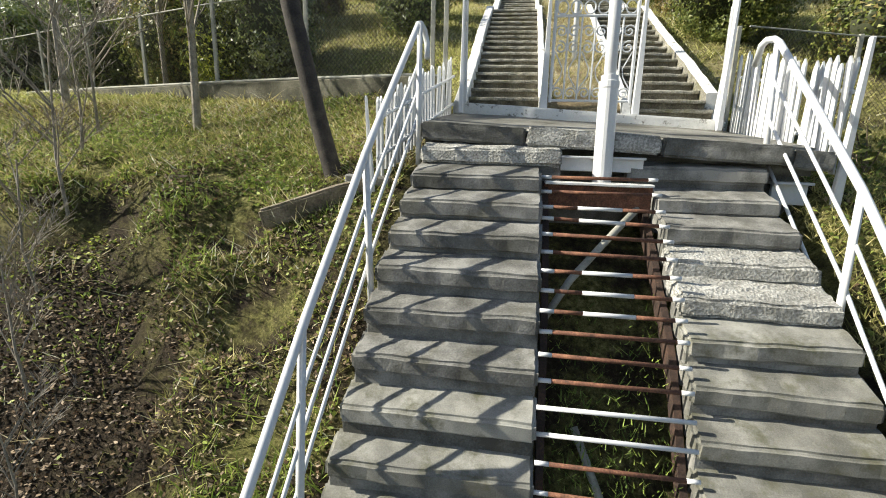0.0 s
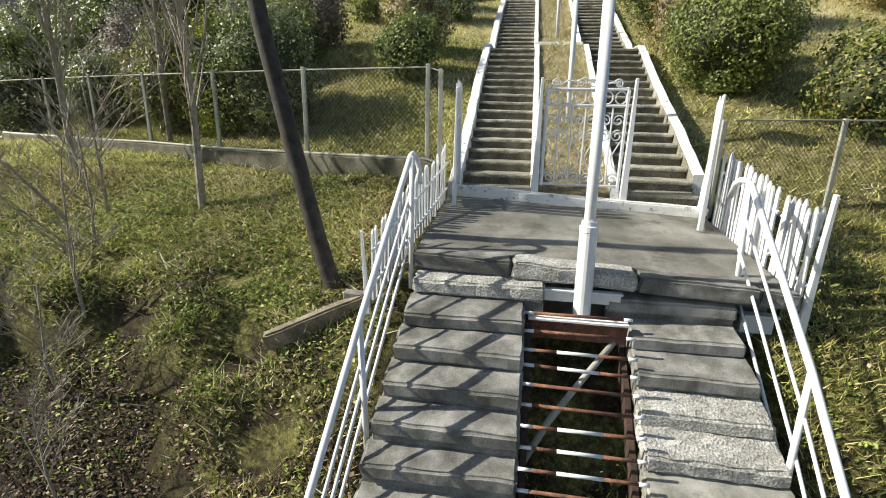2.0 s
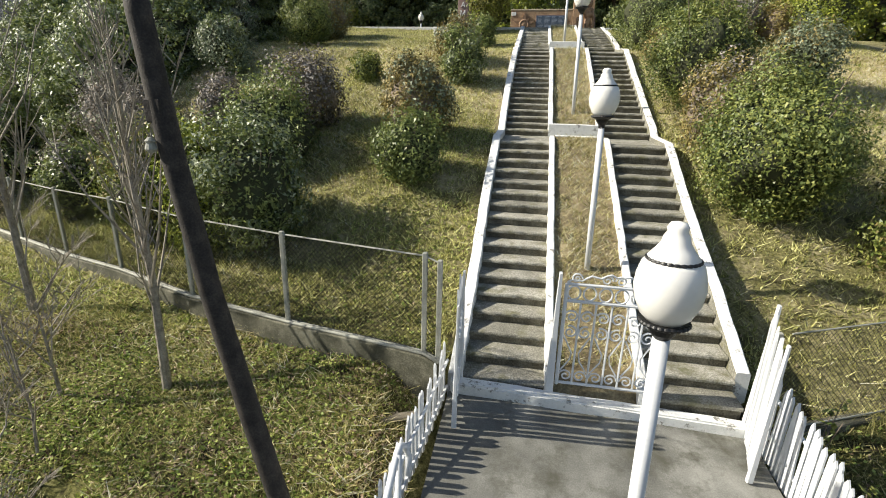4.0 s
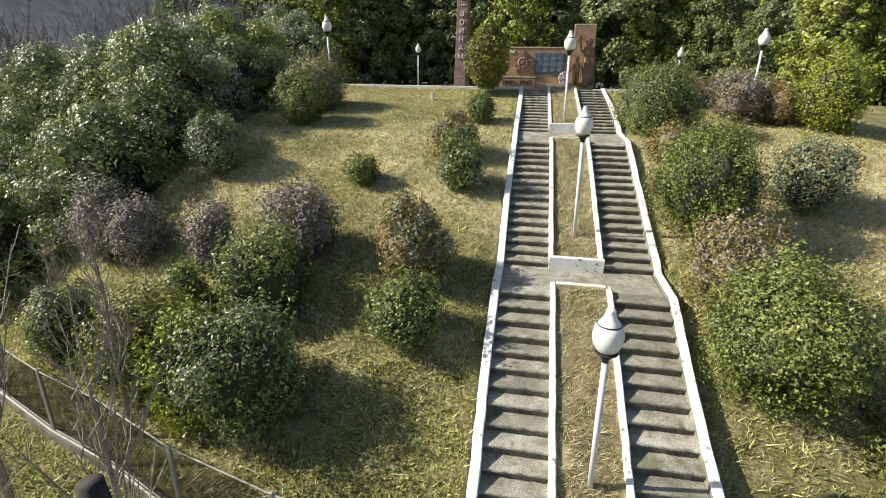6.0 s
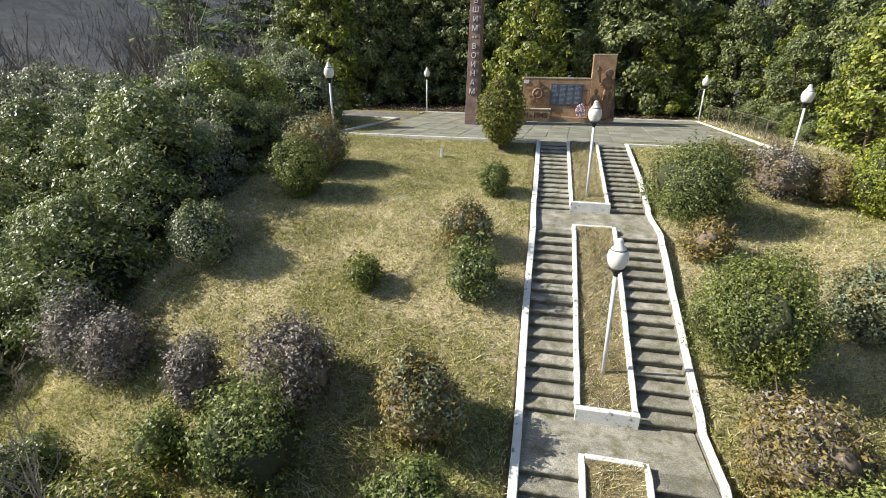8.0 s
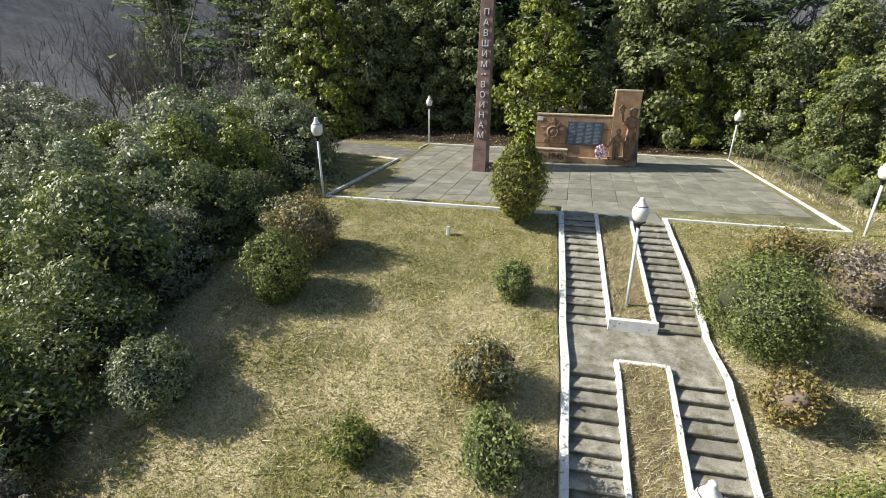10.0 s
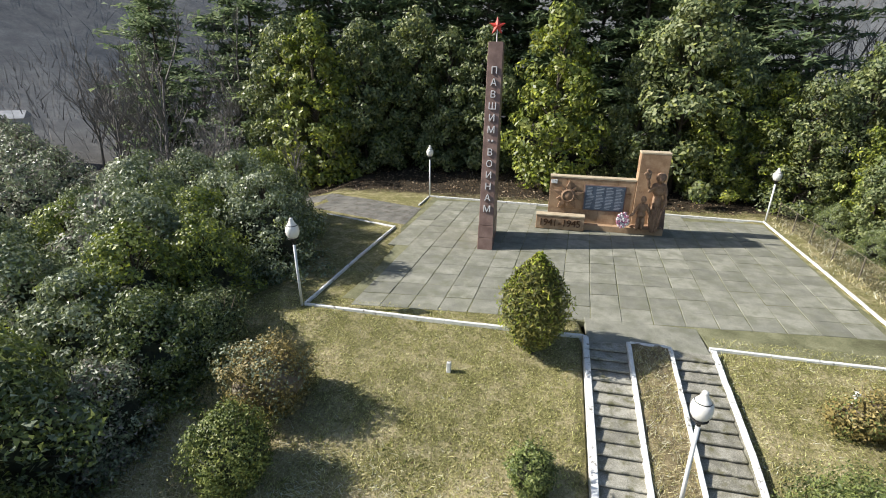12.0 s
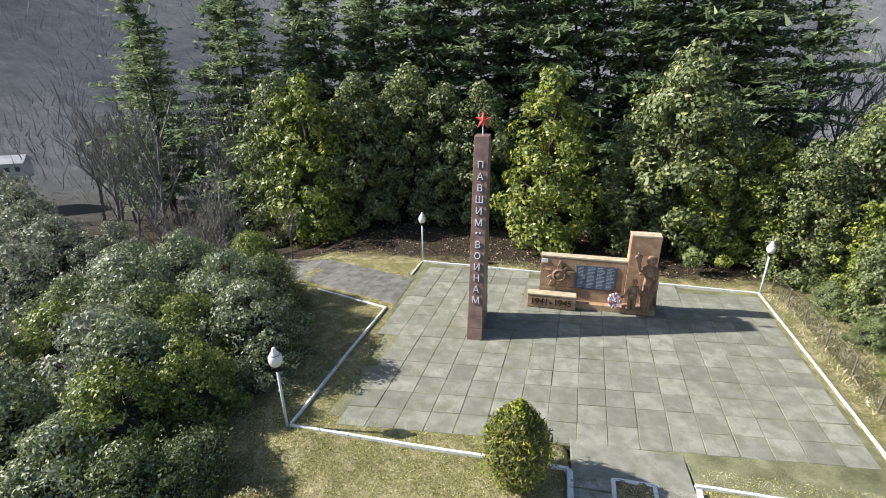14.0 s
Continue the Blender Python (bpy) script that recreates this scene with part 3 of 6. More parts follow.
# ---- the landing before the gate ----
def build_landing():
    land = tagged(new("landing"), "grey concrete landing slab with cracked edge stones", "landing", kind="structure")
    xs, yv = np.linspace(-0.16, 4.05, 22), np.linspace(-2.72, 0.0, 15)
    gx, gy = np.meshgrid(xs, yv)
    zz = landing_z(gx, gy) + 0.008 * np.sin(gx * 3 + gy * 2)
    top = np.stack([gx.ravel(), gy.ravel(), zz.ravel()], 1)
    low = top - [0, 0, 0.3]
    n, m = gx.shape
    idx = np.arange(n * m).reshape(n, m)
    quads = np.stack([idx[:-1, :-1].ravel(), idx[:-1, 1:].ravel(), idx[1:, 1:].ravel(), idx[1:, :-1].ravel()], 1).tolist()
    rim = list(idx[0, :]) + list(idx[1:, -1]) + list(idx[-1, -2::-1]) + list(idx[-2:0:-1, 0])
    k = n * m
    quads += [(a, rim[(i + 1) % len(rim)], rim[(i + 1) % len(rim)] + k, a + k)[::-1] for i, a in enumerate(rim)]
    link_mesh("slab", np.concatenate([top, low]), quads, M["slab"], land)
    # edge stones along the front
    for x0, x1, mat, dy, dz in ((-0.17, 1.0, "concrete", 0, 0.0), (1.02, 2.42, "pebble", -0.03, 0.015), (2.44, 3.72, "concrete", 0, 0.0), (3.74, 4.16, "concrete", 0.07, -0.03)):
        xm = (x0 + x1) / 2
        bm = worn(box((x1 - x0, 0.36, 0.2), (0, 0, 0), 0.025, seg=2), 0.022 if mat == "pebble" else 0.012, 9, x0 * 3, cuts=7)
        ob = part("edge_stone", bm, M[mat], land, "broken pebbly edge stone" if mat == "pebble" else "")
        ob.location = (xm, -2.82 + dy, landing_z(xm, -2.8) - 0.09 + dz)
        ob.rotation_euler = (0.02, 0.045, 0)
    bm = worn(box((4.2, 2.2, 1.3), (0, 0, 0), 0.03), 0.02, 3, 4, cuts=4)
    ob = part("foundation", bm, M["concrete"], land)
    ob.location = (1.95, -1.45, -1.2)
    # whitewashed sill under the gate
    bm = worn(box((4.25, 0.2, 0.2), (0, 0, 0), 0.025, seg=2), 0.012, 3, 2, cuts=8)
    ob = part("gate_sill", bm, M["white"], land, "whitewashed concrete sill")
    ob.location = (1.98, -0.12, landing_z(1.98, -0.1) + 0.05)
    ob.rotation_euler = (0, 0.05, 0.02)


build_landing()

# left and right lower flights: front edge of each tread, from the landing downwards
NOSE_L = [(-3.2, -0.57), (-3.53, -0.84), (-3.83, -1.08), (-4.1, -1.36), (-4.33, -1.66), (-4.52, -2.0), (-4.72, -2.38), (-4.91, -2.78), (-5.1, -3.2), (-5.32, -3.62), (-5.6, -4.0), (-5.95, -4.3), (-6.3, -4.55)]
NOSE_R = [(-2.98, -0.71), (-3.24, -1.02), (-3.58, -1.27), (-3.84, -1.55), (-4.16, -1.82), (-4.4, -2.1), (-4.62, -2.45), (-4.82, -2.82), (-5.03, -3.22), (-5.28, -3.62), (-5.58, -3.98), (-5.95, -4.3), (-6.3, -4.55)]


def build_lower_flight(nose, x0, x1, spread, group, pebbled, first_wide):
    flight = tagged(new("lower_flight"), "steep flight of thick precast concrete treads, chipped and stained", "stairs", kind="structure")
    for i, (y, z) in enumerate(nose):
        yb = nose[i - 1][0] if i else y + 0.42
        xa, xb = x0 - spread[0] * i, x1 + spread[1] * i
        if first_wide and i == 0:
            xa, xb = first_wide
        h = (z - nose[i + 1][1]) if i + 1 < len(nose) else 0.3
        d = yb - y + 0.12
        mat = "pebble" if i in pebbled else ("pale" if group == "r" and i > 4 or group == "l" and i > 6 else "concrete")
        tilt = 0.17 + 0.018 * i
        bm = box((xb - xa, d, 0.17), (0, d / 2, -0.085), 0.03, seg=3)
        for v in bm.verts:
            v.co.z += tilt * max(0.0, v.co.y - 0.03)
        worn(bm, 0.016 if mat == "pebble" else 0.012, 5, i * 5 + x0, cuts=11 if mat == "pebble" else 9)
        worn(bm, 0.018 if mat == "pebble" else 0.008, 19, i * 3 + x0)
        ob = part("tread", bm, M[mat], flight, "pebbly worn tread" if mat == "pebble" else "")
        ob.location = ((xa + xb) / 2, y, z)
        ob.rotation_euler = (0.02 * math.sin(i * 2.1), 0.012 * math.sin(i * 3.3), 0.02 * math.sin(i * 1.7))
        bm = box((xb - xa - 0.02, 0.2, h + 0.06), (0, 0.15, -0.15 - h / 2 + 0.03), 0.01)
        worn(bm, 0.008, 5, i * 3, cuts=3)
        ob = part("riser", bm, M["concrete"], flight)
        ob.location = ((xa + xb) / 2, y, z)


# the lower treads run out a little further
def eased_nose(nose):
    return [(y + (-8.44 - y) * 0.011 * i, z + (0.1 - z) * 0.011 * i) for i, (y, z) in enumerate(nose)]


NOSE_L, NOSE_R = eased_nose(NOSE_L), eased_nose(NOSE_R)
build_lower_flight(NOSE_L, -0.12, 1.19, (0.035, -0.0), "l", (0,), (-0.13, 1.4))
build_lower_flight(NOSE_R, 2.36, 3.52, (0.0, 0.03), "r", (3, 4), (2.12, 3.53))


def carriage(x, nose, name):
    bm = bmesh.new()
    box_pts = []
    for (y, z) in nose:
        box_pts.append((y + 0.14, z - 0.27))
    rows = []
    for y, z in box_pts:
        rows.append([bm.verts.new((x + dx, y, z + dz)) for dx, dz in ((-0.03, 0), (0.03, 0), (0.03, -0.22), (-0.03, -0.22))])
    for u, v in zip(rows, rows[1:]):
        for k in range(4):
            bm.faces.new((u[k], u[(k + 1) % 4], v[(k + 1) % 4], v[k]))
    bm.faces.new(rows[0][::-1])
    bm.faces.new(rows[-1])
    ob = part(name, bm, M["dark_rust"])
    tagged(ob, "rusted steel stringer under the concrete treads", "stringer", "stringers")


for x, nose in ((1.24, NOSE_L), (2.32, NOSE_R)):
    carriage(x, nose, "stair_stringer")


# steel bars across the gap between the lower flights
def build_bars():
    rnd = random.Random(8)
    ladder = tagged(new("bar_ladder"), "white and rusty round steel bars across the gap", "bars")
    ladder.location = (1.78, -3.3, -0.95)
    n = 30
    for i in range(n):
        k = i * 0.5
        j = min(int(k), len(NOSE_L) - 2)
        f = k - j
        y = NOSE_L[j][0] * (1 - f) + NOSE_L[j + 1][0] * f - 0.05
        z = NOSE_L[j][1] * (1 - f) + NOSE_L[j + 1][1] * f - 0.27
        if k > len(NOSE_L) - 1.2:
            break
        a, b = Vector((1.19 - 1.78, y + 3.3, z + 0.95 + rnd.uniform(-.015, .015))), Vector((2.36 - 1.78, y + 3.3, z + 0.95 + rnd.uniform(-.02, .0)))
        style = (0, 0, 1, 1, 0, 0, 1, 1, 1, 0, 0, 0, 2, 2, 0, 0, 0, 1, 2)[i % 19]
        cuts = {0: (0.09, 0.92), 1: (0.1, 0.3), 2: None}[style]
        if cuts is None:
            part("bar", tube([a, b], 0.019), M["paint"], ladder, "white painted bar", True)
        else:
            part("bar", tube([a.lerp(b, cuts[0]), a.lerp(b, cuts[1])], 0.018), M["rust"], ladder, "rusty bar", True)
            part("bar", tube([a, a.lerp(b, cuts[0])], 0.019), M["paint"], ladder, "white painted bar end", True)
            mid = 0.7 if style == 1 else 1
            if style == 1:
                part("bar", tube([a.lerp(b, 0.3), a.lerp(b, 0.66)], 0.019), M["paint"], ladder, "white painted bar middle", True)
                part("bar", tube([a.lerp(b, 0.66), a.lerp(b, 0.92)], 0.018), M["rust"], ladder, "rusty bar", True)
            part("bar", tube([a.lerp(b, 0.92), b], 0.019), M["paint"], ladder, "white painted bar end", True)


build_bars()
pipe = thing("drain_pipe", (2.2, -3.2, -1.15), "old pinkish steel pipe lying under the bars", "pipe")
part("pipe", tube([(0, 0, 0), (-0.35, -0.35, -0.3), (-0.7, -0.7, -0.62), (-1.0, -1.05, -1.0)], 0.036, 12), M["post"], pipe, smooth=True)
pipe2 = thing("fallen_pipe", (1.55, -4.6, -2.9), "thin grey pipe lying on the grass below the bars", "pipe")
part("pipe", tube([(0, 0, 0), (0.2, -0.35, -0.4), (0.55, -0.9, -1.0)], 0.035, 10), M["post"], pipe2, smooth=True)
beam = thing("cross_beam", (1.78, -3.2, -0.98), "rusted steel beam with remains of white paint", "beam")
part("web", worn(box((1.1, 0.05, 0.24), (0, 0, -0.06), 0.008), 0.006, 8, 1, cuts=4), M["rust"], beam)
part("flange", worn(box((1.1, 0.12, 0.03), (0, -0.03, 0.075), 0.006), 0.006, 8, 2, cuts=4), M["white"], beam, "flange with flaking white paint")
board = thing("skirting_board", (1.78, -2.96, -0.72), "white board under the landing edge at the foot of the lamp", "board")
part("panel", box((0.98, 0.04, 0.14), (0, 0, 0), 0.006), M["paint"], board)
part("lip", box((1.0, 0.1, 0.025), (0, -0.03, 0.08), 0.005), M["paint"], board)
board = thing("side_board", (3.86, -2.72, -0.98), "white board box below the landing corner", "board")
part("panel", box((0.36, 0.05, 0.22), (0, 0, 0), 0.006), M["paint"], board)
part("lip", box((0.4, 0.14, 0.03), (0, -0.03, 0.125), 0.005), M["paint"], board)


# handrails: white tube, a thick top rail, three thin rails, posts
def build_handrail(top, posts, drops, loop):
    rail = thing("handrail", posts[0][0], "white painted tubular steel handrail with three lower rails", "handrail", "handrails")
    base = Vector(posts[0][0])
    path = [Vector(p) - base for p in loop + top]
    part("top_rail", tube(path, 0.036, 12), M["paint"], rail, smooth=True)
    for d in drops:
        low = [Vector(p) - base - Vector((0, -0.02, d)) for p in top]
        part("lower_rail", tube(low, 0.018, 8), M["paint"], rail, smooth=True)
    for a, b in posts:
        part("post", tube([Vector(a) - base, Vector(b) - base], 0.032, 12), M["paint"], rail, smooth=True)


build_handrail([(-0.29, -2.6, 0.8), (-0.34, -3.5, 0.07), (-0.39, -4.33, -0.63), (-0.5, -5.4, -1.75), (-0.6, -6.4, -2.9), (-0.7, -7.4, -4.0)],
               [((-0.2, -2.95, -0.78), (-0.27, -2.62, 0.8)), ((-0.31, -4.42, -2.28), (-0.39, -4.33, -0.65)), ((-0.5, -5.75, -4.1), (-0.51, -5.45, -1.8))], (0.42, 0.72, 1.02),
               [(-0.2, -2.5, 0.45), (-0.22, -2.42, 0.62), (-0.25, -2.45, 0.76), (-0.28, -2.53, 0.82)])
build_handrail([(3.6, -2.55, 0.6), (3.64, -3.3, -0.06), (3.67, -4.15, -0.8), (3.71, -5.2, -1.86), (3.76, -6.4, -3.1), (3.8, -7.4, -4.1)],
               [((3.64, -2.6, -0.8), (3.6, -2.5, 0.62)), ((3.62, -4.3, -2.5), (3.67, -4.15, -0.8)), ((3.7, -5.75, -4.1), (3.72, -5.45, -2.1))], (0.36, 0.74, 1.1),
               [(3.54, -2.2, 0.42), (3.5, -2.38, 0.6), (3.52, -2.44, 0.645), (3.57, -2.49, 0.645)])


# ---- picket fences beside the landing, gate and gate leaves ----
def picket_mesh(w=0.065, h=0.95, t=0.022):
    pts = [(-w / 2, 0), (w / 2, 0), (w / 2, h - 0.06), (0.0, h), (-w / 2, h - 0.06)]
    verts = [(x, -t / 2, z) for x, z in pts] + [(x, t / 2, z) for x, z in pts]
    faces = [(0, 1, 2, 3, 4), (9, 8, 7, 6, 5)] + [(i, i + 5, (i + 1) % 5 + 5, (i + 1) % 5) for i in range(5)]
    me = bpy.data.meshes.new("picket")
    me.from_pydata(verts, [], faces)
    me.materials.append(M["paint"])
    return me


PICKET = picket_mesh()


def build_picket_fence(name, a, b, count, height, label, group, lean=0.0, seed=1, rails=(0.25, 0.72), wild=0.03, cat="fence"):
    rnd = random.Random(seed)
    a, b = Vector(a), Vector(b)
    d = b - a
    fence = tagged(new(name), label, cat, group)
    fence.location = a
    ang = math.atan2(d.y, d.x)
    for i in range(count):
        p = d * ((i + 0.5) / count)
        ob = new("picket", PICKET)
        ob.parent = fence
        ob.location = p + Vector((0, 0, rnd.uniform(-.03, .03)))
        ob.rotation_euler = (lean + rnd.uniform(-wild, wild), rnd.uniform(-wild, wild) * 1.5, ang)
        ob.scale = (rnd.uniform(.85, 1.15), 1, height / 0.95 * rnd.uniform(.96, 1.04))
    s = Vector((-math.sin(ang), math.cos(ang), 0)) * 0.028
    for r in rails:
        q = [Vector((0, 0, r * height)) + s, d + Vector((0, 0, r * height)) + s]
        part("rail", tube(q, 0.022, 6), M["paint"], fence)
    return fence


PF = "white painted wooden picket fence, weathered and uneven"
build_picket_fence("picket_fence", (-0.2, -0.3, -0.15), (-0.66, -3.1, -0.95), 25, 0.92, PF, "picket fences", seed=2)
build_picket_fence("picket_fence", (4.1, -0.35, -0.3), (4.17, -2.02, -0.6), 19, 1.14, PF, "picket fences", seed=3, wild=0.025)
build_picket_fence("picket_fence", (4.18, -2.08, -0.63), (4.23, -2.8, -0.74), 8, 1.15, PF, "picket fences", seed=4, wild=0.05)
GL = "white picket gate leaf standing wide open"
build_picket_fence("gate_leaf", (-0.05, -0.12, 0.0), (0.03, -0.95, -0.05), 10, 1.75, GL, "gate leaves", seed=5, wild=0.012, cat="gate")
build_picket_fence("gate_leaf", (3.98, -0.1, -0.2), (3.72, -0.95, -0.24), 10, 1.8, GL, "gate leaves", seed=6, wild=0.012, cat="gate")


def spiral(c, r0, turns, start, sgn, n=22):
    return [(c[0] + sgn * (r0 * (1 - 0.8 * i / n)) * math.cos(start + turns * 2 * math.pi * i / n), 0, c[1] + (r0 * (1 - 0.8 * i / n)) * math.sin(start + turns * 2 * math.pi * i / n)) for i in range(n + 1)]


def build_gate():
    gate = thing("iron_gate", (1.4, 0.0, 0.1), "white wrought iron gate with scrolls between the flights", "gate")
    W, H = 1.26, 1.62
    part("frame", tube([(0, 0, 0.05), (0, 0, H)], 0.028, 8), M["paint"], gate)
    part("frame", tube([(W, 0, 0.05), (W, 0, H)], 0.028, 8), M["paint"], gate)
    for z in (0.08, H - 0.25, H):
        part("crossbar", tube([(0, 0, z), (W, 0, z)], 0.022, 8), M["paint"], gate)
    for i in range(1, 6):
        part("bar", tube([(W * i / 6, 0, 0.08), (W * i / 6, 0, H - 0.25)], 0.016, 6), M["paint"], gate)
    for i in range(6):
        c = (W * (i + 0.5) / 6, H - 0.125)
        part("ring", tube([(c[0] + 0.085 * math.cos(a * math.pi / 8), 0, c[1] + 0.1 * math.sin(a * math.pi / 8)) for a in range(17)], 0.013, 5), M["paint"], gate)
    for col in range(3):
        for sgn in (-1, 1):
            cx = W * (2 * col + 1) / 6 + sgn * 0.0
            for cz, st, r in ((0.2, 0.0, 0.095), (0.9, 1.2, 0.1), (1.14, 0.5, 0.095)):
                part("scroll", tube(spiral((cx + sgn * 0.1, cz), r, 1.4, st, sgn), 0.013, 5), M["paint"], gate)
            part("scroll", tube([(cx + sgn * 0.18, 0, 0.28), (cx + sgn * 0.07, 0, 0.45), (cx + sgn * 0.05, 0, 0.58), (cx + sgn * 0.18, 0, 0.84)], 0.012, 5), M["paint"], gate)
    crest = [(W * i / 20, 0, H + 0.02 + 0.13 * math.sin(math.pi * i / 20) + 0.025 * math.sin(i * 1.6)) for i in range(21)]
    part("crest", tube(crest, 0.014, 5), M["paint"], gate)
    for cx, sgn in ((0.12, 1), (0.52, 1), (0.7, -1), (1.1, -1)):
        part("scroll", tube(spiral((cx, H + 0.09), 0.075, 1.5, 0.0, sgn), 0.013, 5), M["paint"], gate)


build_gate()


def pointed_post(at, height, w, label, lean=(0, 0)):
    ob = thing("gate_post", at, label, "post", "gate posts")
    bm = box((w, w * 0.7, height), (0, 0, height / 2), 0.012)
    for v in bm.verts:
        if v.co.z > height - 0.03:
            v.co.x *= 0.35
            v.co.z += 0.06
    part("shaft", bm, M["paint"], ob)
    ob.rotation_euler = (lean[0], lean[1], 0)


GP = "white painted pointed timber gate post"
pointed_post((1.3, -0.04, -0.05), 1.88, 0.12, GP, (0, 0.0))
pointed_post((2.76, -0.04, -0.12), 1.95, 0.12, GP, (0, 0.0))
pointed_post((-0.02, -0.03, -0.05), 1.78, 0.09, GP)
pointed_post((4.0, -0.03, -0.3), 1.9, 0.1, GP, (-0.05, 0.05))
pointed_post((0.04, -0.98, -0.1), 1.72, 0.07, GP)
pointed_post((3.7, -1.0, -0.28), 1.85, 0.08, GP, (0.03, 0.0))
pointed_post((-0.7, -3.12, -1.1), 1.0, 0.07, GP, (0, -0.06))
pointed_post((4.26, -2.85, -1.15), 1.68, 0.1, GP, (0.03, 0.0))


# ---- wire fence with a low concrete wall ----
def build_wall(points, name="boundary_wall"):
    ob = kerb_run(name, points, 0.22, 0.4, "low grey concrete boundary wall under the wire fence", "boundary walls", "wall", depth=0.7)
    ob["category"] = "wall"


def build_wire_fence(points, post_at, height, label, mat="post", thick=0.07):
    fence = tagged(new("wire_fence"), label, "fence", "wire fences")
    base = Vector(points[0])
    fence.location = base
    for p in post_at:
        q = Vector(p) - base
        part("post", box((thick, thick, height), q + Vector((0, 0, height / 2 - 0.05)), 0.01), M[mat], fence)
    pts = [Vector(p) - base for p in points]
    part("top_wire", tube([p + Vector((0, 0, height - 0.1)) for p in pts], 0.014, 5), M[mat], fence)
    part("bottom_wire", tube([p + Vector((0, 0, 0.03)) for p in pts], 0.014, 5), M[mat], fence)
    # diamond mesh
    verts, faces = [], []
    r = 0.0034
    for a, b in zip(pts, pts[1:]):
        d = b - a
        length = d.length
        n = int((length + height) / 0.085)
        for sgn in (1, -1):
            for i in range(n):
                s0 = i * 0.085 - (height if sgn > 0 else 0)
                za, zb = 0.03, height - 0.1
                u0, u1 = (s0, s0 + (zb - za)) if sgn > 0 else (s0, s0 - (zb - za))
                lo, hi = min(u0, u1), max(u0, u1)
                if hi < 0 or lo > length:
                    continue
                c = [u0, u1]
                z = [za, zb]
                for k in (0, 1):
                    o = 1 - k
                    for lim, bad in ((0.0, c[k] < 0), (length, c[k] > length)):
                        if bad:
                            f = (lim - c[o]) / (c[k] - c[o])
                            z[k] = z[o] + (z[k] - z[o]) * f
                            c[k] = lim
                p0, p1 = a + d * (c[0] / length), a + d * (c[1] / length)
                p0, p1 = Vector((p0.x, p0.y, p0.z + z[0])), Vector((p1.x, p1.y, p1.z + z[1]))
                k = len(verts)
                w = (p1 - p0).cross(Vector((d.y, -d.x, 0))).normalized() * r
                verts += [p0 - w, p0 + w, p1 + w, p1 - w]
                nn = Vector((d.y, -d.x, 0)).normalized() * r
                verts += [p0 - nn, p0 + nn, p1 + nn, p1 - nn]
                faces += [(k, k + 1, k + 2, k + 3), (k + 4, k + 5, k + 6, k + 7)]
    link_mesh("wire_mesh", verts, faces, M["wire"], fence)


wall_l = [(-0.3, -0.27, 0.44), (-0.55, -0.2, 0.52), (-2.96, 0.33, 0.5), (-5.15, 0.92, 0.48), (-7.48, 1.82, 0.48), (-9.43, 2.4, 0.46), (-14.5, 4.3, 0.42)]
build_wall(wall_l)
build_wire_fence(wall_l, [(-0.55, -0.2, 0.52), (-0.33, -0.24, 0.44), (-2.96, 0.33, 0.5), (-5.15, 0.92, 0.48), (-7.48, 1.82, 0.48), (-9.43, 2.4, 0.46), (-11.6, 3.2, 0.44)], 1.6, "sagging chain-link fence on thin grey posts")
rail_l = thing("wall_rail", (-0.3, -0.3, 0.39), "pale pipe lying along the top of the boundary wall", "rail")
part("pipe", tube([Vector((x + 0.3, y + 0.3 - 0.06, z - 0.365 + 0.0)) for x, y, z in wall_l], 0.028, 6), M["post"], rail_l, smooth=True)
wall_r = [(4.3, 0.0, -0.25), (6.38, 0.92, -0.22), (10.5, 2.0, -0.15), (16, 3.4, -0.1)]
build_wall(wall_r)
build_wire_fence(wall_r, [(4.15, 0.0, -0.3), (6.38, 0.92, -0.24), (9.5, 1.75, -0.2)], 1.65, "chain-link fence on thin white posts beside the landing")

# timber lying in the grass and the tarred pole
plank = thing("timber", (-1.34, -3.12, gz(-1.34, -3.12) + 0.03), "weathered squared timber half sunk in the grass", "timber")
along = Vector((1.05, 0.69, 0.36))
turn = along.to_track_quat("X", "Z").to_matrix()
part("beam", worn(worn(box((along.length, 0.16, 0.24), (-0.02, -0.015, 0.0), 0.025, turn, seg=2), 0.02, 3, 1, cuts=6), 0.01, 14, 2), M["old_timber"], plank)
plank = thing("plank", (-0.75, -0.75, -0.22), "weathered grey plank lying by the boundary wall", "plank")
part("board", worn(box((0.9, 0.13, 0.06), (0, 0, 0), 0.01, Euler((0, -0.05, 0.35)).to_matrix()), 0.006, 5, 2, cuts=2), M["old_wood"], plank)
plank = thing("sill_block", (-0.95, -2.9, -0.9), "short concrete block in the grass at the pole's foot", "block")
part("block", worn(box((0.55, 0.14, 0.12), (0.1, 0.1, -0.1), 0.02, Euler((0, 0.05, 0.05)).to_matrix()), 0.01, 5, 2, cuts=2), M["concrete"], plank)
pole = thing("utility_pole", (-1.35, -2.6, -1.02), "leaning tarred black wooden pole with a broken top", "pole")
bm = tube([(0.07, -0.02, -0.3), (0, 0, 0), (-0.2, 0.02, 0.72), (-0.48, 0.05, 1.87), (-0.8, 0.08, 3.27), (-1.03, 0.11, 4.57), (-1.18, 0.14, 5.72), (-1.215, 0.15, 6.03)], 0.12, 14, r_end=0.095)
part("trunk", worn(bm, 0.008, 5, 4), M["tar_wood"], pole, smooth=True)
part("stub", box((0.16, 0.05, 0.2), (-1.1, 0.05, 4.95), 0.01), M["tar_wood"], pole)
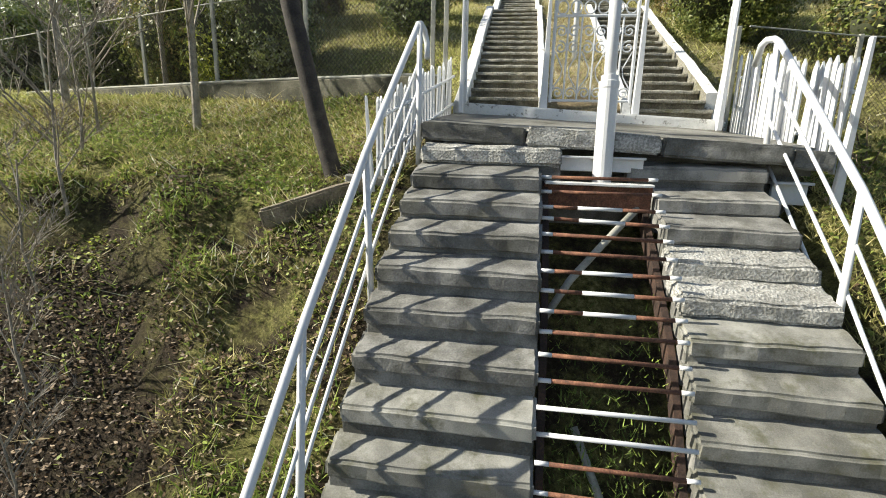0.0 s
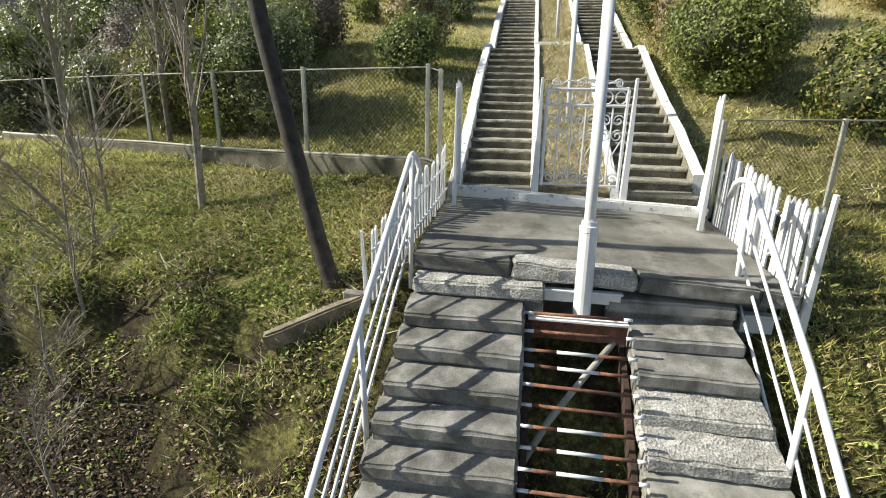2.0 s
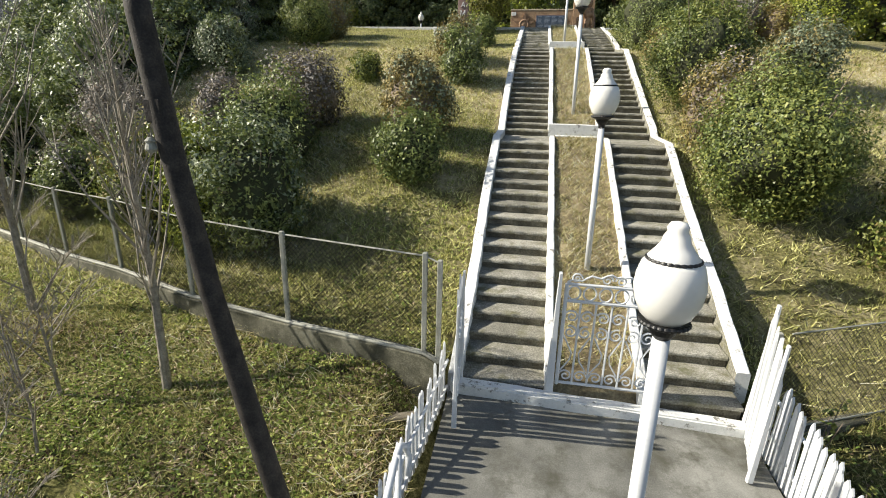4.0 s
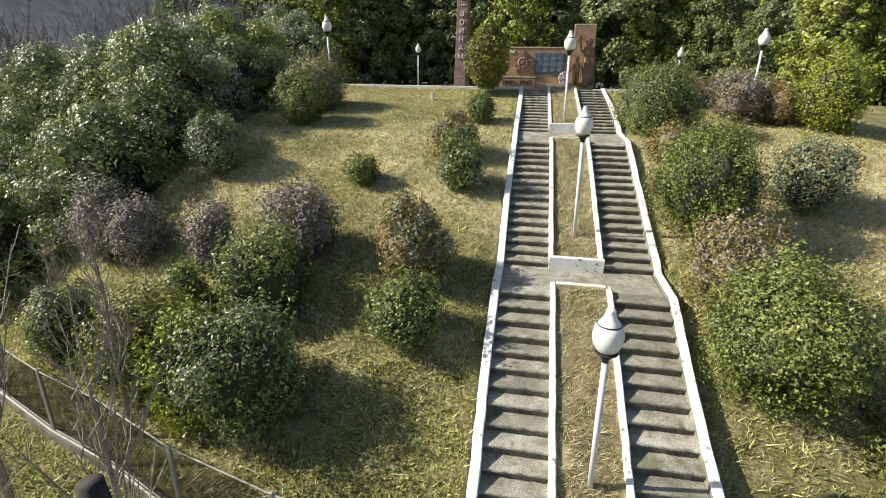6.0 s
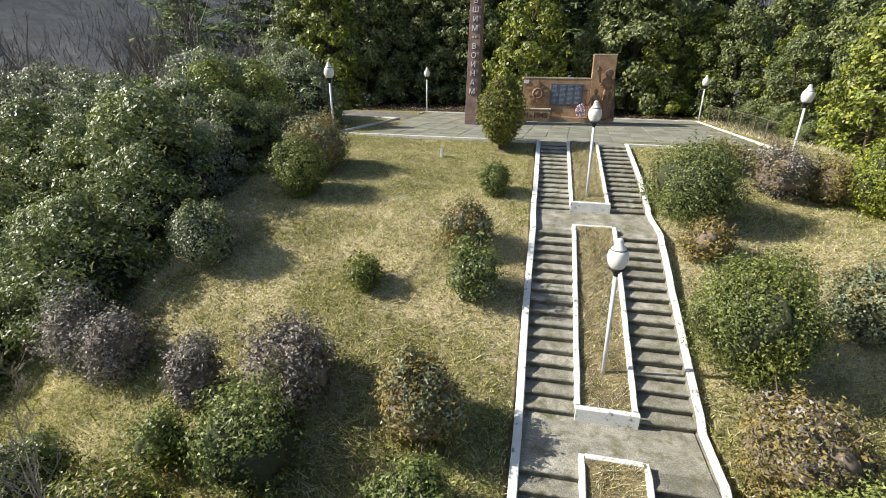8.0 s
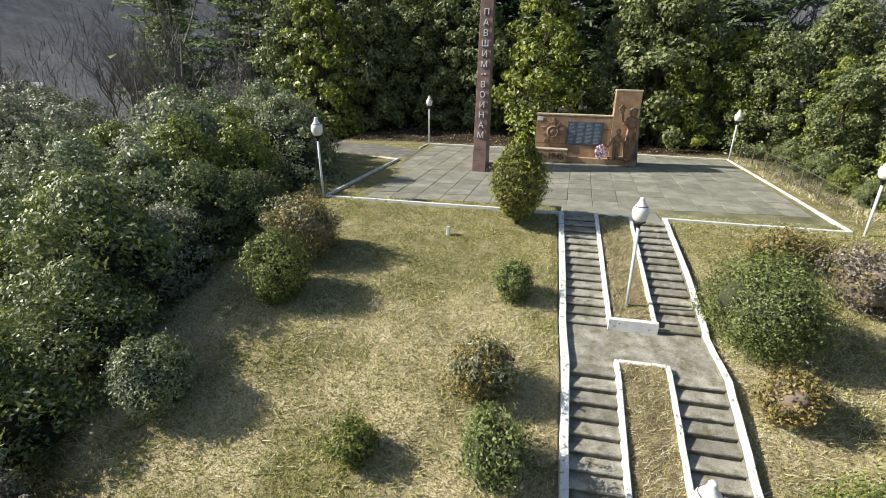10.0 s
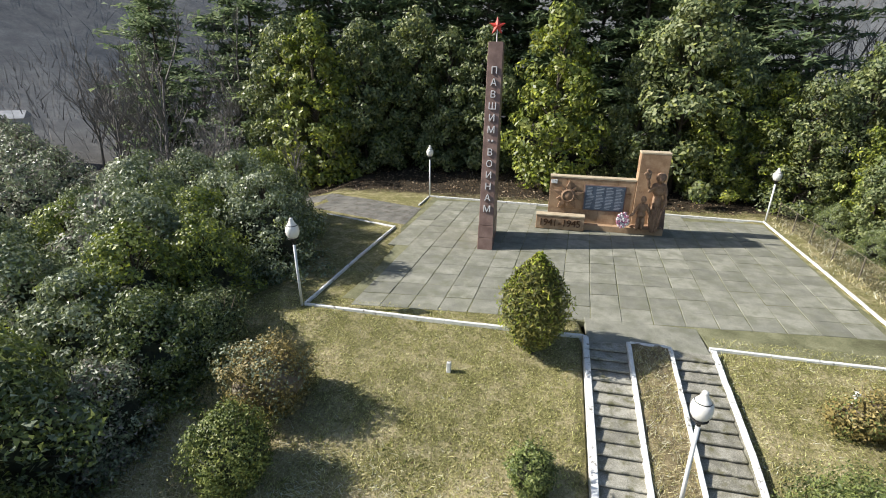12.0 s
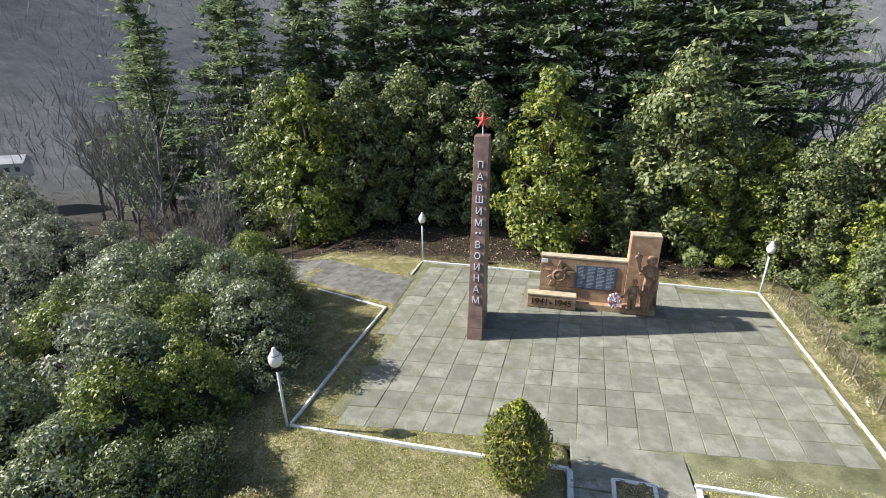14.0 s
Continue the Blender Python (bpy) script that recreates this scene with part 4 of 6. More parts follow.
part("insulator", lathe([(0.03, 0), (0.05, 0.03), (0.035, 0.08), (0.045, 0.1), (0.015, 0.13)], 10), M["post"], pole).location = (-1.14, -0.0, 4.6)


# ---- paved square ----
Z0 = 7.8


def build_square():
    sq = tagged(new("square"), "memorial square paved with large grey concrete slabs", "pavement", kind="structure")
    bed = [(-9.7, 23.8), (0, 24.0), (4.0, 24.0), (4.06, 23.08), (10.85, 23.1), (11.6, 39.2), (-9.6, 40.3), (-9.9, 33.0), (-9.4, 31.5), (-9.3, 27.0)]
    bm = bmesh.new()
    lo = [bm.verts.new((x, y, Z0 - 0.25)) for x, y in bed]
    hi = [bm.verts.new((x, y, Z0 - 0.018)) for x, y in bed]
    bm.faces.new(hi)
    bm.faces.new(lo[::-1])
    for i in range(len(bed)):
        j = (i + 1) % len(bed)
        bm.faces.new((lo[i], lo[j], hi[j], hi[i]))
    part("bed", bm, M["joint"], sq, "mossy earth in the joints")
    rnd = random.Random(12)
    T = 1.17
    ex, ey = Vector((0.996, 0.088, 0)), Vector((0.073, 0.997, 0))
    org = Vector((0.26, 25.3, Z0))
    poly = [(-9.55, 23.9), (0.2, 23.95), (4.0, 24.3), (10.1, 25.0), (11.3, 39.0), (-9.6, 39.9), (-9.8, 33.3), (-9.2, 31.5), (-9.1, 27.0)]

    def inside(x, y):
        c = False
        for (x1, y1), (x2, y2) in zip(poly, poly[1:] + poly[:1]):
            if (y1 > y) != (y2 > y) and x < (x2 - x1) * (y - y1) / (y2 - y1) + x1:
                c = not c
        return c

    meshes = []
    for v in range(6):
        bm = box((T - 0.026, T - 0.026, 0.09), (0, 0, -0.045), 0.012)
        worn(bm, 0.007, 4, v * 9)
        for q in bm.verts:
            q.co = ex * q.co.x + ey * q.co.y + Vector((0, 0, q.co.z))
        me = bpy.data.meshes.new("paving_slab")
        bm.to_mesh(me)
        bm.free()
        me.materials.append(M["tile"])
        meshes.append(me)
    for i in range(-10, 12):
        for j in range(-2, 14):
            p = org + ex * T * (i + 0.5) + ey * T * (j + 0.5)
            if inside(p.x, p.y):
                ob = new("paving_slab", meshes[rnd.randrange(6)])
                ob.parent = sq
                ob.location = p + Vector((rnd.uniform(-.011, .011), rnd.uniform(-.011, .011), rnd.uniform(-.012, .008)))
                ob.rotation_euler = (rnd.uniform(-.008, .008), rnd.uniform(-.008, .008), rnd.uniform(-.013, .013))


build_square()
bm = worn(box((4.0, 1.75, 0.2), (0, 0, -0.1), 0.015), 0.008, 3, 3, cuts=6)
head = part("stair_head", bm, M["tile"])
head.location = (1.96, 23.45, Z0)
tagged(head, "smooth grey concrete apron at the head of the stairs", "pavement", kind="structure")

KS = "whitewashed kerb round the memorial square"
kerb_run("square_kerb", [(-10.85, 22.85, 7.88), (-5, 22.8, 7.88), (-0.15, 22.85, 7.88)], 0.115, 0.3, KS, "square kerbs", off=1)
kerb_run("square_kerb", [(4.0, 22.95, 7.88), (7.5, 22.95, 7.86), (11.0, 22.95, 7.86)], 0.115, 0.3, KS, "square kerbs", off=2)
kerb_run("square_kerb", [(-10.85, 22.9, 7.9), (-10.6, 28, 7.9), (-10.25, 33.05, 7.9)], 0.115, 0.3, KS, "square kerbs", off=3)
kerb_run("square_kerb", [(-10.35, 33.1, 7.86), (-15.3, 34.7, 7.8)], 0.115, 0.3, KS, "square kerbs", off=4)
kerb_run("square_kerb", [(-10.05, 37.95, 7.86), (-9.9, 40.4, 7.86)], 0.115, 0.3, KS, "square kerbs", off=5)
kerb_run("square_kerb", [(-9.85, 40.5, 7.86), (1, 40.1, 7.86), (11.9, 39.6, 7.86)], 0.115, 0.3, KS, "square kerbs", off=6)
kerb_run("square_kerb", [(11.95, 39.6, 7.86), (11.5, 31, 7.86), (11.0, 23.0, 7.86)], 0.115, 0.3, KS, "square kerbs", off=7)
def build_side_path():
    """A strip of asphalt that follows the ground, with a turned-down edge."""
    verts, faces = [], []
    n, m = 34, 8
    for i in range(n):
        f = i / (n - 1)
        a = Vector((-9.85, 33.2, 0)).lerp(Vector((-30, 39.2, 0)), f)
        b = Vector((-9.7, 37.9, 0)).lerp(Vector((-30, 44.2, 0)), f)
        for k in range(m + 1):
            p = a.lerp(b, k / m)
            p.y += 0.12 * math.sin(i * 0.9) * (k in (0, m))
            drop = 0.25 if k in (0, m) else 0.0
            verts.append((p.x, p.y, max(gz(p.x, p.y) + 0.045, 7.8 - 0.3 * f * f * 9) - drop if i else 7.8 - drop))
    for i in range(n - 1):
        for k in range(m):
            q = i * (m + 1) + k
            faces.append((q, q + 1, q + m + 2, q + m + 1))
    return link_mesh("side_path", verts, faces, M["asphalt"])


path_ob = build_side_path()
tagged(path_ob, "dark worn asphalt path leading off the square", "path", kind="structure")


# ---- obelisk ----
def text_part(body, size, depth, mat, parent, name="letter", label=""):
    cu = bpy.data.curves.new("txt", "FONT")
    cu.body, cu.size, cu.extrude = body, size, depth
    cu.align_x, cu.align_y = "CENTER", "CENTER"
    tmp = bpy.data.objects.new("txt", cu)
    scene.collection.objects.link(tmp)
    dg = bpy.context.evaluated_depsgraph_get()
    me = bpy.data.meshes.new_from_object(tmp.evaluated_get(dg))
    bpy.data.objects.remove(tmp)
    bpy.data.curves.remove(cu)
    me.materials.clear()
    me.materials.append(mat)
    ob = new(name, me)
    ob.parent = parent
    if label:
        ob["label"] = label
    return ob


def build_obelisk():
    ob = thing("obelisk", (-4.65, 30.62, Z0 - 0.02), "tall tapering brown granite obelisk with grey letters", "obelisk", rz=1.5)
    heights = [0.0, 0.62, 1.25, 10.1]
    lean = 0.226

    def slab(a, b, w):
        bm = bmesh.new()
        rows = []
        for z in (a, b):
            rows.append([bm.verts.new((x - 0.012 * z, y, z)) for x, y in ((-w, lean * z), (w, lean * z), (w, 3.06 + 0.03 * z), (-w, 3.06 + 0.03 * z))])
        bm.faces.new(rows[0][::-1])
        bm.faces.new(rows[1])
        for k in range(4):
            bm.faces.new((rows[0][k], rows[0][(k + 1) % 4], rows[1][(k + 1) % 4], rows[1][k]))
        bmesh.ops.bevel(bm, geom=bm.edges[:], offset=0.016, segments=1, affect="EDGES")
        return bm

    for i, (a, b) in enumerate(zip(heights, heights[1:])):
        part("block" if i < 2 else "shaft", slab(a, b - 0.012, 0.39 if i < 2 else 0.37), M["granite"], ob)

    def letter(ch, z):
        t = text_part(ch, 0.47, 0.05, M["letter"], ob)
        t.location, t.rotation_euler = (-0.012 * z, lean * z - 0.02, z), (radians(77.3), 0, 0)

    for i, ch in enumerate("ПАВШИМ"):
        letter(ch, 8.75 - 0.558 * i)
    for dx in (-0.09, 0.09):
        part("dot", box((0.09, 0.06, 0.09), (dx - 0.06, lean * 5.45 - 0.015, 5.45), 0.01), M["letter"], ob)
    for i, ch in enumerate("ВОИНАМ"):
        letter(ch, 4.87 - 0.558 * i)
    part("rod", tube([(-0.12, 2.8, 10.0), (-0.12, 2.8, 10.75)], 0.03, 8), M["letter"], ob)
    bm = bmesh.new()
    rim = []
    for k in range(10):
        r = 0.44 if k % 2 == 0 else 0.18
        a = math.pi / 2 + k * math.pi / 5
        rim.append(bm.verts.new((r * math.cos(a), 0, r * math.sin(a))))
    f, b = bm.verts.new((0, -0.1, 0)), bm.verts.new((0, 0.1, 0))
    for k in range(10):
        bm.faces.new((rim[k], rim[(k + 1) % 10], f))
        bm.faces.new((rim[(k + 1) % 10], rim[k], b))
    bmesh.ops.recalc_face_normals(bm, faces=bm.faces)
    part("star", bm, M["red"], ob, "red five-pointed star").location = (-0.12, 2.8, 10.82)


build_obelisk()


# ---- monument wall ----
def ellipsoid(bm, c, r, rot=(0, 0, 0), u=14, v=10):
    geo = bmesh.ops.create_uvsphere(bm, u_segments=u, v_segments=v, radius=1.0)
    m = Matrix.Translation(c) @ Euler(rot).to_matrix().to_4x4() @ Matrix.Diagonal((*r, 1))
    bmesh.ops.transform(bm, matrix=m, verts=geo["verts"])


def build_monument():
    mon = thing("memorial_wall", (1.5, 35.75, Z0), "orange tuff memorial wall with relief emblem, plaque and stepped base", "memorial", rz=-1.0)
    part("plinth", worn(box((6.9, 1.05, 0.36), (0.05, 0, 0.17), 0.02), 0.006, 4, 1, cuts=3), M["tuff"], mon)
    # wall of separate facing blocks, its top falling slightly to the tall pylon
    for i in range(5):
        x0, x1 = -3.0 + i * 0.95, -3.0 + (i + 1) * 0.95
        for za, zb in ((0.35, 1.15), (1.16, 2.2), (2.21, 2.95)):
            part("block", box((x1 - x0 - 0.008, 0.5, zb - za - 0.006), ((x0 + x1) / 2, 0.1, (za + zb) / 2), 0.008), M["tuff"], mon)
    part("coping", worn(box((4.78, 0.55, 0.1), (-0.62, 0.1, 3.01), 0.012), 0.005, 4, 2, cuts=3), M["coping"], mon, "pale coping stone")
    for k in range(4):
        za, zb = 0.35 + k * 1.05, 0.35 + (k + 1) * 1.05
        part("block", box((1.55, 0.72, zb - za - 0.006), (2.55, 0.15, (za + zb) / 2), 0.01), M["tuff"], mon)
    part("coping", worn(box((1.58, 0.74, 0.1), (2.55, 0.15, 4.6), 0.012), 0.005, 4, 3, cuts=2), M["coping"], mon, "pale coping stone")
    part("buttress", box((0.3, 0.5, 2.6), (3.42, 0.35, 1.4), 0.02, Euler((0, -0.08, 0)).to_matrix()), M["granite"], mon, "dark stone buttress")
    # low block with the years
    part("year_block", worn(box((2.75, 0.55, 0.78), (-2.25, -0.62, 0.42), 0.02), 0.006, 4, 5, cuts=3), M["tuff"], mon)
    part("year_cap", worn(box((2.78, 0.6, 0.09), (-2.25, -0.62, 0.855), 0.012), 0.005, 4, 6, cuts=3), M["coping"], mon, "pale cap stone")
    for n, ch in enumerate("1941-1945"):
        t = text_part(ch, 0.58, 0.045, M["bronze"], mon, "numeral", "dark bronze numeral")
        t.location, t.rotation_euler = (-3.33 + n * 0.265, -0.91, 0.42), (radians(90), 0, 0)
    # star-shaped emblem with rays
    em = thing_part = part("emblem", lathe([(0.30, -0.02), (0.30, 0.07), (0.22, 0.12), (0.2, 0.09), (0.02, 0.13)], 24), M["relief"], mon, "carved round emblem with rays")
    em.location, em.rotation_euler = (-1.93, -0.16, 1.93), (radians(90), 0, 0)
    em.scale = (1.42, 1.42, 1.7)
    for k in range(10):
        a = 2 * math.pi * k / 10 + 0.3
        r = 0.64 if k % 2 == 0 else 0.5
        bm = bmesh.new()
        pts = [(0.22 * math.cos(a - 0.3), 0.22 * math.sin(a - 0.3), 0), (0.62 * r * math.cos(a - 0.24), 0.62 * r * math.sin(a - 0.24), 0), (r * math.cos(a), r * math.sin(a), 0),
               (0.62 * r * math.cos(a + 0.24), 0.62 * r * math.sin(a + 0.24), 0), (0.22 * math.cos(a + 0.3), 0.22 * math.sin(a + 0.3), 0)]
        lo = [bm.verts.new(p) for p in pts]
        hi = [bm.verts.new((x * 0.97, y * 0.97, 0.08)) for x, y, _ in pts]
        bm.faces.new(hi)
        bm.faces.new(lo[::-1])
        for i in range(5):
            bm.faces.new((lo[i], lo[(i + 1) % 5], hi[(i + 1) % 5], hi[i]))
        ray = part("ray", bm, M["relief"], em)
    part("plaque", box((2.2, 0.06, 1.42), (0.12, -0.17, 1.88), 0.012), M["plaque"], mon, "dark blue-grey plaque")
    part("plaque_frame", box((2.32, 0.04, 1.54), (0.12, -0.155, 1.88), 0.012), M["granite"], mon)
    rnd = random.Random(4)
    for col in range(4):
        for row in range(15):
            w = rnd.uniform(0.26, 0.44)
            part("text_bar", box((w, 0.008, 0.03), (-0.88 + col * 0.53 + w / 2, -0.205, 2.5 - row * 0.087), 0), M["plaque_text"], mon)
    part("small_tablet", box((0.36, 0.04, 0.24), (-2.78, -0.17, 2.72), 0.01), M["white"], mon, "small pale tablet")
    return mon


build_monument()


def build_statue():
    bm = bmesh.new()

    def put(c, r, rot=(0, 0, 0)):
        ellipsoid(bm, c, r, rot)

    # tall standing draped form: skirt folds, waist, shoulders, cloth round the top, both limbs
    put((0.36, 0, 0.75), (0.3, 0.2, 0.95))
    for k in range(6):
        put((0.1 + 0.105 * k, -0.16 - 0.03 * (k % 2), 0.78), (0.045, 0.08, 0.9), (0, 0.05 * (k - 2.5), 0))
    put((0.37, -0.02, 1.72), (0.25, 0.2, 0.5))
    put((0.38, -0.04, 2.3), (0.34, 0.2, 0.34))
    put((0.38, -0.06, 2.58), (0.4, 0.17, 0.16))
    put((0.4, -0.05, 3.02), (0.27, 0.2, 0.29))
    put((0.38, -0.2, 2.94), (0.14, 0.12, 0.18))
    put((0.74, -0.1, 2.2), (0.1, 0.12, 0.42), (0, -0.1, 0))
    put((0.79, -0.16, 1.6), (0.09, 0.1, 0.36), (0, 0.06, 0))
    put((0.02, -0.14, 2.42), (0.1, 0.11, 0.32), (0, 0.75, 0))
    put((-0.24, -0.16, 2.72), (0.09, 0.1, 0.34), (0, -0.2, 0))
    for c, r in (((-0.3, -0.16, 3.05), 0.15), ((-0.42, -0.14, 3.2), 0.12), ((-0.24, -0.14, 3.26), 0.12), ((-0.34, -0.14, 3.4), 0.1)):
        put(c, (r, 0.1, r))
    # smaller form in front, apart from the first
    put((-0.52, -0.24, 0.48), (0.11, 0.13, 0.5))
    put((-0.27, -0.24, 0.48), (0.11, 0.13, 0.5))
    put((-0.4, -0.24, 1.0), (0.25, 0.16, 0.22))
    put((-0.4, -0.24, 1.32), (0.23, 0.16, 0.32))
    put((-0.39, -0.28, 1.84), (0.155, 0.15, 0.2))
    put((-0.7, -0.28, 1.25), (0.075, 0.09, 0.36), (0, 0.4, 0))
    put((-0.86, -0.3, 0.95), (0.07, 0.08, 0.2), (0, 0.9, 0))
    put((-0.1, -0.28, 1.3), (0.075, 0.09, 0.36), (0, -0.35, 0))
    put((0.0, 0.05, 0.1), (0.9, 0.3, 0.12))
    for v in bm.verts:
        v.co += noise.noise_vector(v.co * 5) * 0.02
    raw = part("relief_statue", bm, M["relief"])
    skin = raw.modifiers.new("skin", "REMESH")
    skin.mode, skin.voxel_size = "VOXEL", 0.032
    me = bpy.data.meshes.new_from_object(raw.evaluated_get(bpy.context.evaluated_depsgraph_get()))
    bpy.data.objects.remove(raw)
    me.name = "relief_statue"
    me.polygons.foreach_set("use_smooth", [True] * len(me.polygons))
    ob = new("relief_statue", me)
    ob.matrix_world = pose(4.0, 35.22, Z0 + 0.34, 0, 0, -1) @ Matrix.Diagonal((1, 1.6, 1, 1))
    tagged(ob, "carved tuff relief group standing against the memorial pylon", "statue")


build_statue()


def build_wreath():
    w = thing("wreath", (2.72, 35.0, Z0 + 0.34), "small oval wreath of pink and white flowers leaning on the base", "wreath")
    rnd = random.Random(9)
    bm = bmesh.new()
    for k in range(170):
        a = rnd.uniform(0, 2 * math.pi)
        r = math.sqrt(rnd.uniform(0.02, 1.0))
        ellipsoid(bm, (0.33 * r * math.cos(a), 0.06 + rnd.uniform(-.05, .05), 0.48 + 0.46 * r * math.sin(a)), (0.065, 0.05, 0.065), u=6, v=4)
    part("flowers", bm, M["pink"], w)
    part("stand", tube([(0, 0.12, 0.0), (0, 0.16, 0.5)], 0.015, 6), M["blackmetal"], w)


build_wreath()


# ---- lamps ----
def scallops(radius, z, r, n):
    """A ring of joined round scallops."""
    bm = bmesh.new()
    rings = []
    for k in range(n * 4):
        a = 2 * math.pi * k / (n * 4)
        rr = r * (0.72 + 0.38 * abs(math.cos(a * n / 2)))
        c = Vector((math.cos(a), math.sin(a), 0))
        rings.append([bm.verts.new(c * (radius + rr * math.cos(q)) + Vector((0, 0, z + rr * math.sin(q)))) for q in (0, 1.047, 2.094, 3.142, 4.189, 5.236)])
    for u, v in zip(rings, rings[1:] + rings[:1]):
        for k in range(6):
            bm.faces.new((u[k], v[k], v[(k + 1) % 6], u[(k + 1) % 6]))
    bmesh.ops.recalc_face_normals(bm, faces=bm.faces)
    return bm


def build_lamp(at, pole_h, label, collar=False, size=0.9, group="garden lamps", lean=(0, 0)):
    lamp = thing("street_lamp", at, label, "street lamp", group)
    if collar:
        part("sleeve", lathe([(0.1, -0.1), (0.1, 0.95), (0.105, 0.96), (0.105, 1.02), (0.085, 1.03), (0.085, 1.08)], 20), M["paint"], lamp, smooth=False)
    part("pole", tube([(0, 0, -0.15), (0, 0, pole_h)], 0.062 if collar else 0.052, 14), M["paint"], lamp, smooth=True)
    s = size
    cup = part("cup", lathe([(0.055 * s, pole_h - 0.1), (0.06 * s, pole_h), (0.1 * s, pole_h + 0.05 * s), (0.12 * s, pole_h + 0.1 * s), (0.19 * s, pole_h + 0.14 * s), (0.2 * s, pole_h + 0.17 * s)], 24), M["blackmetal"], lamp, "black iron cup")
    bm = scallops(0.19 * s, pole_h + 0.155 * s, 0.02 * s, 26)
    part("beading", bm, M["blackmetal"], cup)
    z = pole_h + 0.16 * s
    g = part("globe", lathe([(0.14 * s, z), (0.2 * s, z + 0.06 * s), (0.255 * s, z + 0.18 * s), (0.275 * s, z + 0.3 * s), (0.265 * s, z + 0.4 * s), (0.235 * s, z + 0.5 * s), (0.19 * s, z + 0.54 * s)], 32), M["globe"], lamp, "white opal globe", smooth=True)
    part("cap", lathe([(0.2 * s, z + 0.53 * s), (0.2 * s, z + 0.55 * s), (0.15 * s, z + 0.61 * s), (0.11 * s, z + 0.67 * s), (0.1 * s, z + 0.72 * s), (0.075 * s, z + 0.76 * s), (0.085 * s, z + 0.79 * s), (0.06 * s, z + 0.83 * s), (0.01 * s, z + 0.84 * s)], 24), M["globe"], lamp, "white finial cap", smooth=True)
    bm = scallops(0.2 * s, z + 0.535 * s, 0.016 * s, 26)
    part("collar_band", bm, M["blackmetal"], lamp, "black scalloped band")
    lamp.rotation_euler = (lean[0], lean[1], 0)
    return lamp


LP = "white urn-globe lamp on a white pole"
build_lamp((1.84, -3.04, -0.88), 3.36, LP + " at the landing edge", True, size=0.87, lean=(-0.025, -0.014))
build_lamp((1.96, 2.3, stair_z(2.3) + 0.05), 2.68, LP + " in the grass strip", lean=(0.0, -0.02))
build_lamp((1.96, 9.12, stair_z(9.12) + 0.05), 2.85, LP + " in the grass strip", lean=(0.0, -0.02))
build_lamp((1.9, 17.13, stair_z(17.13) + 0.05), 2.8, LP + " in the grass strip", lean=(0.0, -0.02))
build_lamp((-10.95, 22.8, 7.7), 2.75, LP + " at the square corner", size=0.95, lean=(0, -0.03))
build_lamp((-9.9, 40.6, 7.75), 2.8, LP + " behind the square", size=0.92)
build_lamp((12.08, 39.75, 7.7), 2.6, LP + " behind the square", size=0.92)
build_lamp((11.3, 22.7, 7.45), 2.4, LP + " at the square corner", size=0.92)

# wire fence along the square's far side
rail = [(12.9, 40.2, 7.7), (12.9, 36, 7.65), (12.7, 31, 7.6), (12.3, 26.5, 7.5)]
build_wire_fence(rail, [(12.9, 40.2, 7.7), (12.9, 38, 7.65), (12.9, 36, 7.65), (12.8, 33.5, 7.6), (12.7, 31, 7.6), (12.4, 28.5, 7.5)], 1.35, "rusty wire fence along the edge of the square", "old_wood", 0.06)
stake = thing("survey_stake", (-4.6, 20.6, gz(-4.6, 20.6)), "short pale concrete marker stake in the grass", "stake")
part("stake", worn(box((0.14, 0.14, 0.45), (0, 0, 0.15), 0.02), 0.01, 5), M["white"], stake)
stake = thing("survey_stake", (7.6, 21.3, gz(7.6, 21.3)), "short pale concrete marker stake in the grass", "stake")
part("stake", worn(box((0.14, 0.14, 0.5), (0, 0, 0.15), 0.02), 0.01, 5), M["white"], stake)

# house far down the valley side
def build_house(at, rz):
    h = thing("house", at, "small pale house with a grey sheet roof, far off", "house", rz=rz)
    h.scale = (0.42, 0.42, 0.42)
    part("wall", box((9, 7, 5), (0, 0, 0.5), 0.05), M["blueplaster"], h)
    bm = bmesh.new()
    v = [bm.verts.new(p) for p in ((-5, -4, 3), (5, -4, 3), (5, 4, 3), (-5, 4, 3), (-5, 0, 5), (5, 0, 5))]
    for f in ((0, 1, 5, 4), (2, 3, 4, 5), (1, 2, 5), (3, 0, 4), (3, 2, 1, 0)):
        bm.faces.new([v[i] for i in f])
    part("roof", bm, M["sheet"], h)
    for x in (-2.5, 0.5, 3):
        w = part("window", box((1.2, 0.12, 1.4), (x, -3.52, 1.2), 0.02), M["plaque"], h)
        part("frame", box((1.3, 0.05, 0.12), (x, -3.6, 0.45), 0.01), M["paint"], w)


build_house((-68, 57, 8.6), 35)


# ---- plants ----
def fast_mesh(name, verts, sizes, mat, mats=None):
    """A mesh of loose faces: verts in order, sizes the corner count of every face."""
    me = bpy.data.meshes.new(name)
    n, f = len(verts), len(verts) // sizes
    me.vertices.add(n)
    me.vertices.foreach_set("co", np.asarray(verts, np.float32).ravel())
    me.loops.add(n)
    me.loops.foreach_set("vertex_index", np.arange(n, dtype=np.int32))
    me.polygons.add(f)
    me.polygons.foreach_set("loop_start", np.arange(0, n, sizes, dtype=np.int32))
    me.polygons.foreach_set("loop_total", np.full(f, sizes, np.int32))
    me.update(calc_edges=True)
    me.materials.append(mat)
    return me


def unit(v):
    return v / np.maximum(np.linalg.norm(v, axis=-1, keepdims=True), 1e-9)


